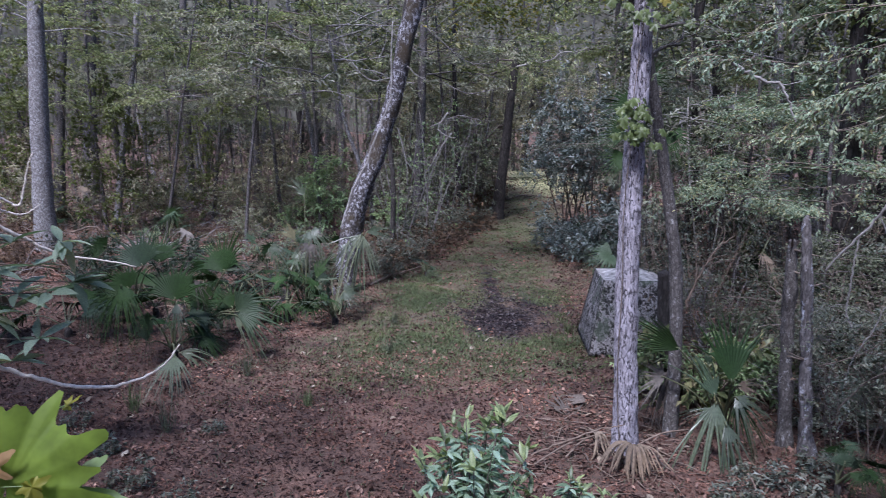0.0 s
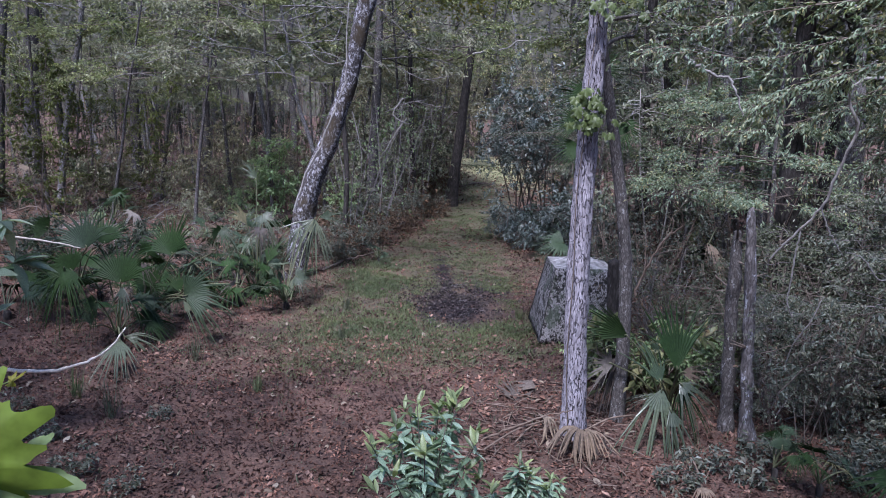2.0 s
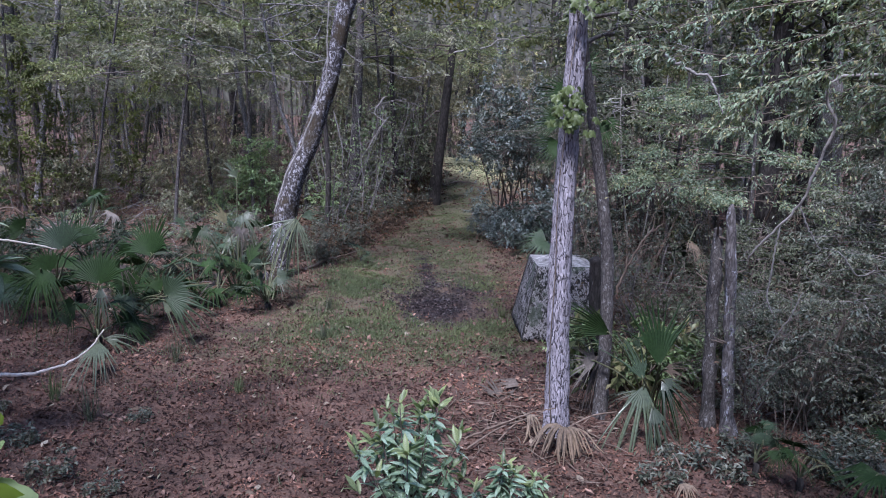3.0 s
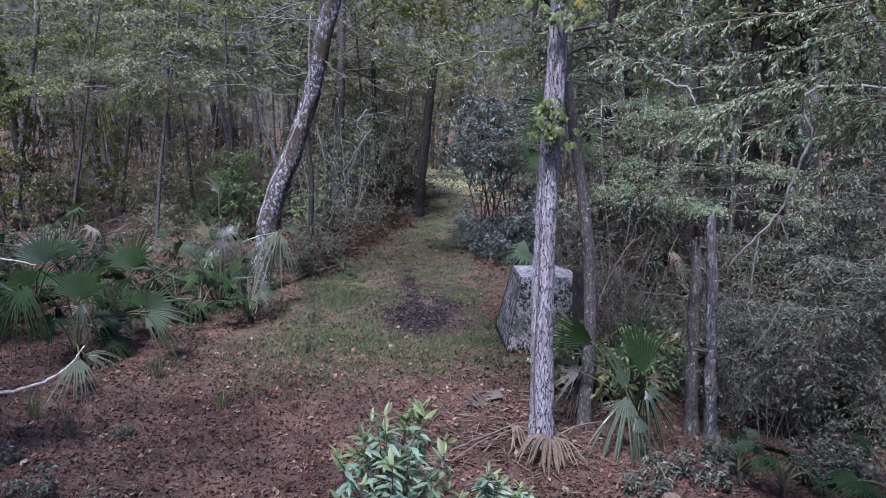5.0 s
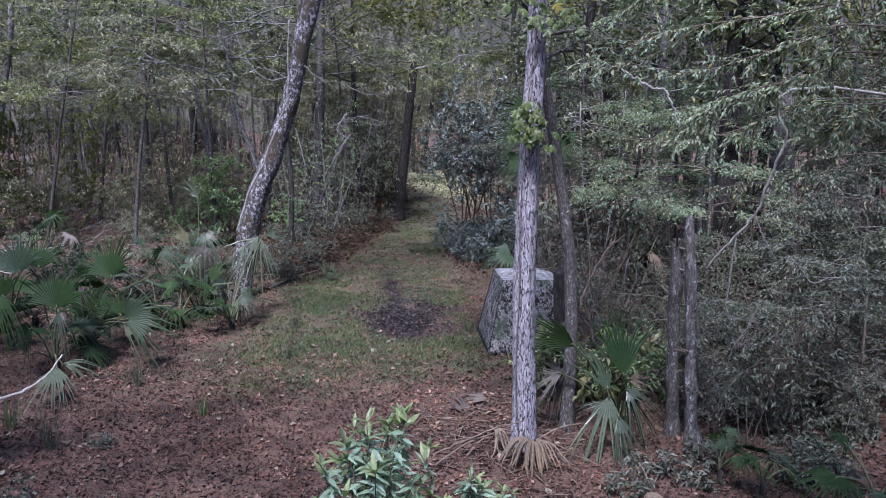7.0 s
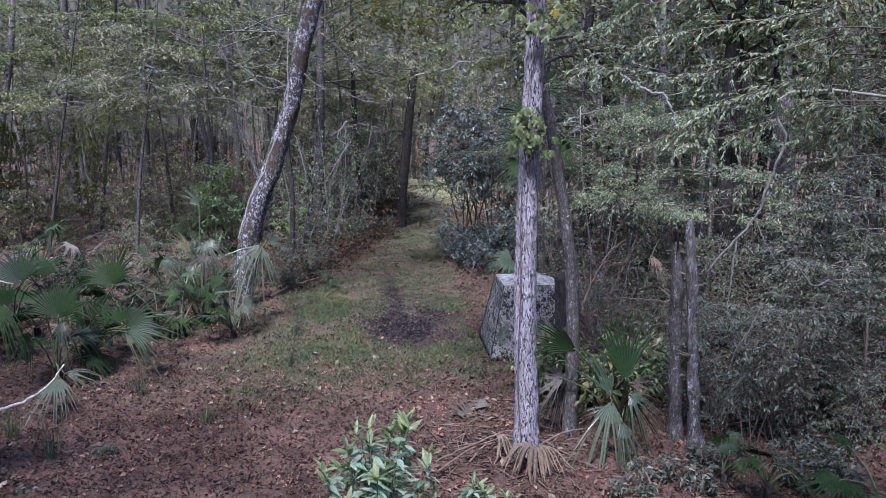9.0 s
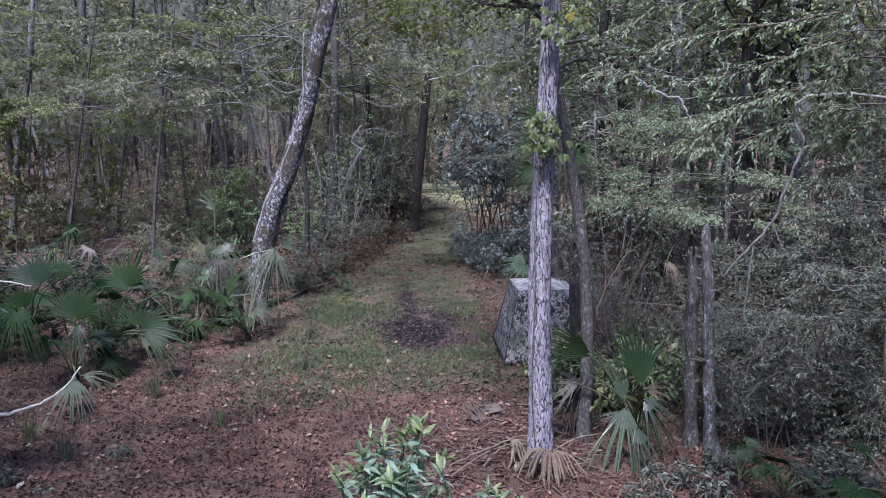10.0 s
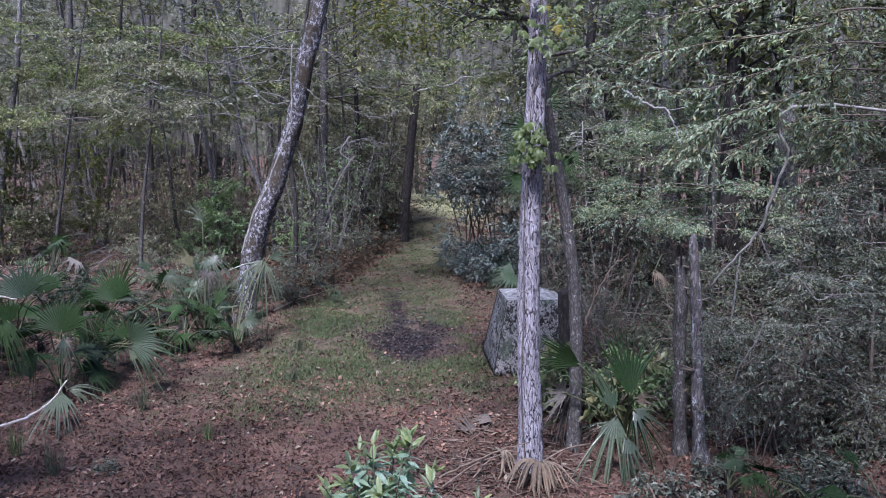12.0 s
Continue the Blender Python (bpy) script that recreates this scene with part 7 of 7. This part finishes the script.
def cloth_panel(c, bulge, n=14, seed=0):
    """A stretched cloth panel between four corners, pushed out in the middle and slightly creased."""
    c = [np.array(p, float) for p in c]
    u, v = np.meshgrid(np.linspace(0, 1, n), np.linspace(0, 1, n))
    u, v = u.ravel()[:, None], v.ravel()[:, None]
    p = c[0] * (1 - u) * (1 - v) + c[1] * u * (1 - v) + c[2] * u * v + c[3] * (1 - u) * v
    nrm = unit(np.cross(c[1] - c[0], c[3] - c[0]))
    k = 4 * (1 - np.abs(2 * u - 1)) * (1 - np.abs(2 * v - 1)) / 4
    p = p + nrm * (bulge * k + 0.02 * (vnoise(p * 5.0, seed) - 0.5)[:, None] * np.minimum(1, k * 6))
    i = np.arange(n - 1)[:, None] * n + np.arange(n - 1)[None]
    return p, np.stack([i, i + 1, i + n + 1, i + n], -1).reshape(-1, 4)


low = [(-HB, -HB, 0), (HB, -HB, 0), (HB, HB, 0), (-HB, HB, 0)]
top = [(-HT, -HT, TH), (HT, -HT, TH), (HT, HT, TH), (-HT, HT, TH)]
for i in range(4):
    j = (i + 1) % 4
    wall = part("wall_panel", cloth_panel((low[i], low[j], top[j], top[i]), 0.1, 14, i), CAMO, tent)
    sol = wall.modifiers.new("cloth", "SOLIDIFY")
    sol.thickness = 0.006
    a, b2, c2, d2 = (np.array(p, float) for p in (low[i], low[j], top[j], top[i]))
    part("corner_pole", tube(curve_points([a * 1.005, (a + d2) / 2 * 1.01, d2 * 1.0], 10), [0.008, 0.008], 6), POLE, tent)
    pos = lambda u, v: a * (1 - u) * (1 - v) + b2 * u * (1 - v) + c2 * u * v + d2 * (1 - u) * v
    out = unit(np.cross(b2 - a, d2 - a))
    if i == 3:
        continue
    win = part("window", cloth_panel(tuple(pos(u, v) + out * 0.062 for u, v in ((0.28, 0.62), (0.72, 0.62), (0.7, 0.8), (0.3, 0.8))), 0.02, 8, 9), CAMO, wall, "closed cloth window flap")
part("roof", cloth_panel(top, 0.2, 14, 8), ROOF_CLOTH, tent, "cloth roof coloured pale for the sky's light on it")


# ---- litter, grass and small growth ----
RL = rng_of(8)


def lay(rng, n, pick, size, tilt, thick=0.012):
    """n fallen leaves on the ground, curled a little."""
    x, y = pick(n)
    z = ground_z(x, y) + rng.uniform(0.004, thick, n)
    az = rng.uniform(0, 2 * np.pi, n)
    d = np.stack([np.cos(az), np.sin(az), rng.normal(0, tilt, n)], 1)
    up = unit(np.array([0, 0, 1.0]) + rng.normal(0, tilt, (n, 3)))
    ln = size * rng.uniform(0.5, 1.35, n)
    return leaves(np.stack([x, y, z], 1), d, up, ln, ln * rng.uniform(0.4, 0.75, n), 0.3, rng.uniform(-0.1, 0.25))


def fan(n, d0, d1, a0=-36, a1=44, power=0.75):
    a, d = np.radians(RL.uniform(a0, a1, n)), d0 + (d1 - d0) * RL.random(n) ** power
    return np.sin(a) * d, np.cos(a) * d


def off_wet(x, y):
    ok = ((x - 1.4) / 1.0) ** 2 + ((y - 15.1) / 2.0) ** 2 > RL.uniform(0.3, 1.6, len(x))
    # thinner where grass grows on the trail
    trail = (x > left_edge(y) + 0.4) & (x < right_edge(y) - 0.2) & (y > 12.5)
    ok &= ~trail | (RL.random(len(x)) < 0.45)
    return x[ok], y[ok]


lx, ly = off_wet(*fan(120000, 6, 25, -33, 41, 0.9))
litter = new("leaf_litter", mesh_of("leaf_litter", *lay(RL, len(lx), lambda n: (lx, ly), 0.045, 0.45, 0.03), LITTER, False))
tagged(litter, "brown fallen leaves strewn over the ground", "leaf litter", kind="stuff")
cx, cy = off_wet(*fan(24000, 6, 24, -33, 41, 0.9))
curled = new("leaf_litter", mesh_of("leaf_litter", *lay(RL, len(cx), lambda n: (cx, cy), 0.08, 0.6, 0.045), CURLED, False))
tagged(curled, "larger curled brown leaves lying loose on the litter", "leaf litter", kind="stuff")
wx, wy = off_wet(*fan(30000, 20, 48))
litter2 = new("leaf_litter", mesh_of("leaf_litter", *lay(RL, len(wx), lambda n: (wx, wy), 0.12, 0.45, 0.05), LITTER, False))
tagged(litter2, "brown fallen leaves on the woodland floor", "leaf litter", kind="stuff")


def grass(name, n, pick, height, label, mat=GRASS):
    x, y = pick(n)
    z = ground_z(x, y) - 0.005
    az = RL.uniform(0, 2 * np.pi, n)
    lean = RL.uniform(0.1, 0.9, n)
    d = np.stack([np.cos(az) * lean, np.sin(az) * lean, np.ones(n)], 1)
    ln = height * RL.uniform(0.4, 1.3, n)
    g = leaves(np.stack([x, y, z], 1), d, np.stack([-np.sin(az), np.cos(az), np.zeros(n)], 1), ln, np.full(n, 0.006) + ln * 0.02, 0.2, 0.3)
    tagged(new(name, mesh_of(name, *g, mat, False)), label, "grass", kind="stuff")


def patches(n, spots):
    k = RL.integers(0, len(spots), n)
    s = np.array(spots)[k]
    return s[:, 0] + RL.normal(0, 1, n) * s[:, 2], s[:, 1] + RL.normal(0, 1, n) * s[:, 3]


def off_mud(pick):
    """Keeps to tufts with bare ground between them, and off the mud."""
    def f(n):
        x, y = pick(int(n * 3))
        p = np.stack([x, y, x * 0], 1)
        ok = ((x - 1.35) / 0.9) ** 2 + ((y - 14.9) / 1.7) ** 2 > RL.uniform(0.5, 1.3, len(x))
        ok &= vnoise(p * 1.3 + 7.7, 21) * 0.5 + vnoise(p * 4.1 + 3.1, 22) * 0.5 > RL.uniform(0.3, 0.8, len(x))
        return x[ok][:n], y[ok][:n]
    return f


def grass_on(name, n, pick, height, label, mat=GRASS):
    x, y = off_mud(pick)(n)
    grass(name, len(x), lambda m: (x, y), height, label, mat)


grass_on("grass_patch", 21000, lambda n: patches(n, ((-0.3, 15.7, 0.6, 1.3), (-0.1, 13.9, 0.75, 0.9), (-0.35, 17.2, 0.5, 1.0), (0.3, 12.6, 1.4, 0.9))), 0.075, "thin green grass patch on the trail")
grass_on("trail_grass", 52000, lambda n: patches(n, ((0.5, 18.5, 0.9, 2.4), (1.3, 20.5, 0.9, 2.0), (2.1, 23.5, 0.8, 2.5), (1.9, 12.6, 0.5, 0.9), (-0.8, 11.8, 1.6, 1.0), (2.3, 16.8, 0.4, 2.0), (5.6, 44.0, 1.0, 5.0), (2.4, 24.5, 0.7, 3.0), (3.6, 32.0, 0.7, 4.0), (6.0, 46.0, 1.0, 4.0))), 0.06, "short sparse grass along the trail")
grass_on("weeds", 9000, lambda n: fan(n, 6, 20), 0.08, "scattered weeds among the leaf litter", LEAF_GREY)

MUD_BIT = leaf_material("mud_bit", [(0.008, 0.006, 0.008), (0.03, 0.022, 0.027), (0.013, 0.01, 0.013), (0.05, 0.032, 0.036), (0.15, 0.13, 0.14)], 0.6, 0.0, 0.3)
mx, my = patches(5200, ((1.25, 14.9, 0.45, 0.8), (1.3, 14.3, 0.45, 0.5), (1.2, 15.2, 0.4, 0.7), (1.15, 17.4, 0.25, 1.4), (2.1, 16.2, 0.7, 0.7), (0.6, 15.6, 0.4, 0.8), (1.5, 15.4, 0.9, 1.2)))
clods = new("mud_clods", mesh_of("mud_clods", *lay(RL, 5200, lambda n: (mx, my), 0.05, 0.5, 0.03), MUD_BIT, False))
tagged(clods, "dark churned mud and sodden leaves on the trail", "mud", kind="stuff")

# single fallen leaves that stand out on the litter
strewn = thing("fallen_leaves", (0, 0, 0), "pale and brown single leaves strewn on the trail", "leaf litter")
PALE_LEAF = leaf_material("pale_fallen_leaf", [(0.186, 0.136, 0.105), (0.298, 0.248, 0.205), (0.136, 0.093, 0.0682), (0.36, 0.31, 0.26)], 0.75, 0.1, 0.2)
RX = rng_of(123)
kinds = [mesh_of("fallen_leaf", *broad_leaves(np.zeros((1, 3)), np.array([[0, 1.0, 0]]), np.array([[0, 0, 1.0]]), np.array([0.1]), np.array([w]), c), PALE_LEAF) for w, c in ((0.05, 0.3), (0.065, -0.2), (0.04, 0.5), (0.07, 0.1))]
for i in range(295):
    a, d = radians(RX.uniform(-32, 20)), RX.uniform(7, 17)
    x, y = math.sin(a) * d, math.cos(a) * d
    lf = new("fallen_leaf", kinds[i % 4])
    lf.parent = strewn
    lf.matrix_basis = pose(x, y, gz(x, y) + 0.022, RX.normal(0, 18), RX.normal(0, 18), RX.uniform(0, 360)) @ Matrix.Scale(RX.uniform(0.6, 1.25), 4)

bits = []
for _ in range(280):
    x, y = RX.normal(2.0, 0.75), RX.normal(9.0, 0.95)
    a = RX.uniform(0, 2 * np.pi)
    bits.append(limb(RX, np.array([x, y, gz(x, y) + 0.02]), np.array([np.cos(a), np.sin(a), RX.uniform(-0.02, 0.12)]), RX.uniform(0.15, 0.5), 5, 0.12, -0.1))
strips = join([tube(b, [0.004, RX.uniform(0.006, 0.014), 0.003], 3, cap=False) for b in bits])
tagged(new("dead_frond_strips", mesh_of("dead_frond_strips", *strips, TAN_TWIG)), "tan and brown strips of dead palmetto leaf round the pine", "leaf litter", kind="stuff")

# sedge tufts on the trail's edge
for k, (x, y) in enumerate(((-0.96, 14.24), (-0.48, 19.32), (-0.93, 12.44), (-1.96, 10.17), (-3.65, 9.24), (-4.38, 9.98), (-3.13, 11.32), (2.41, 13.85))):
    rk = rng_of(300 + k)
    ob = thing("sedge_tuft", (x, y, gz(x, y)), "small tuft of arching green sedge on the litter", "grass", "sedge tufts")
    n = 46
    az = rk.uniform(0, 2 * np.pi, n)
    lean = rk.uniform(0.2, 1.4, n)
    ln = rk.uniform(0.12, 0.32, n) * (1.7 if k in (4, 5, 6) else 1.0)
    g = broad_leaves(np.stack([rk.normal(0, 0.03, n), rk.normal(0, 0.03, n), np.full(n, -0.01)], 1), np.stack([np.cos(az) * lean, np.sin(az) * lean, np.ones(n)], 1), np.stack([np.cos(az), np.sin(az), np.full(n, 0.3)], 1), ln, np.full(n, 0.009), 0.45)
    part("blade_spray", g, GRASS if k % 2 else LEAF_GREY, ob, kind="stuff")
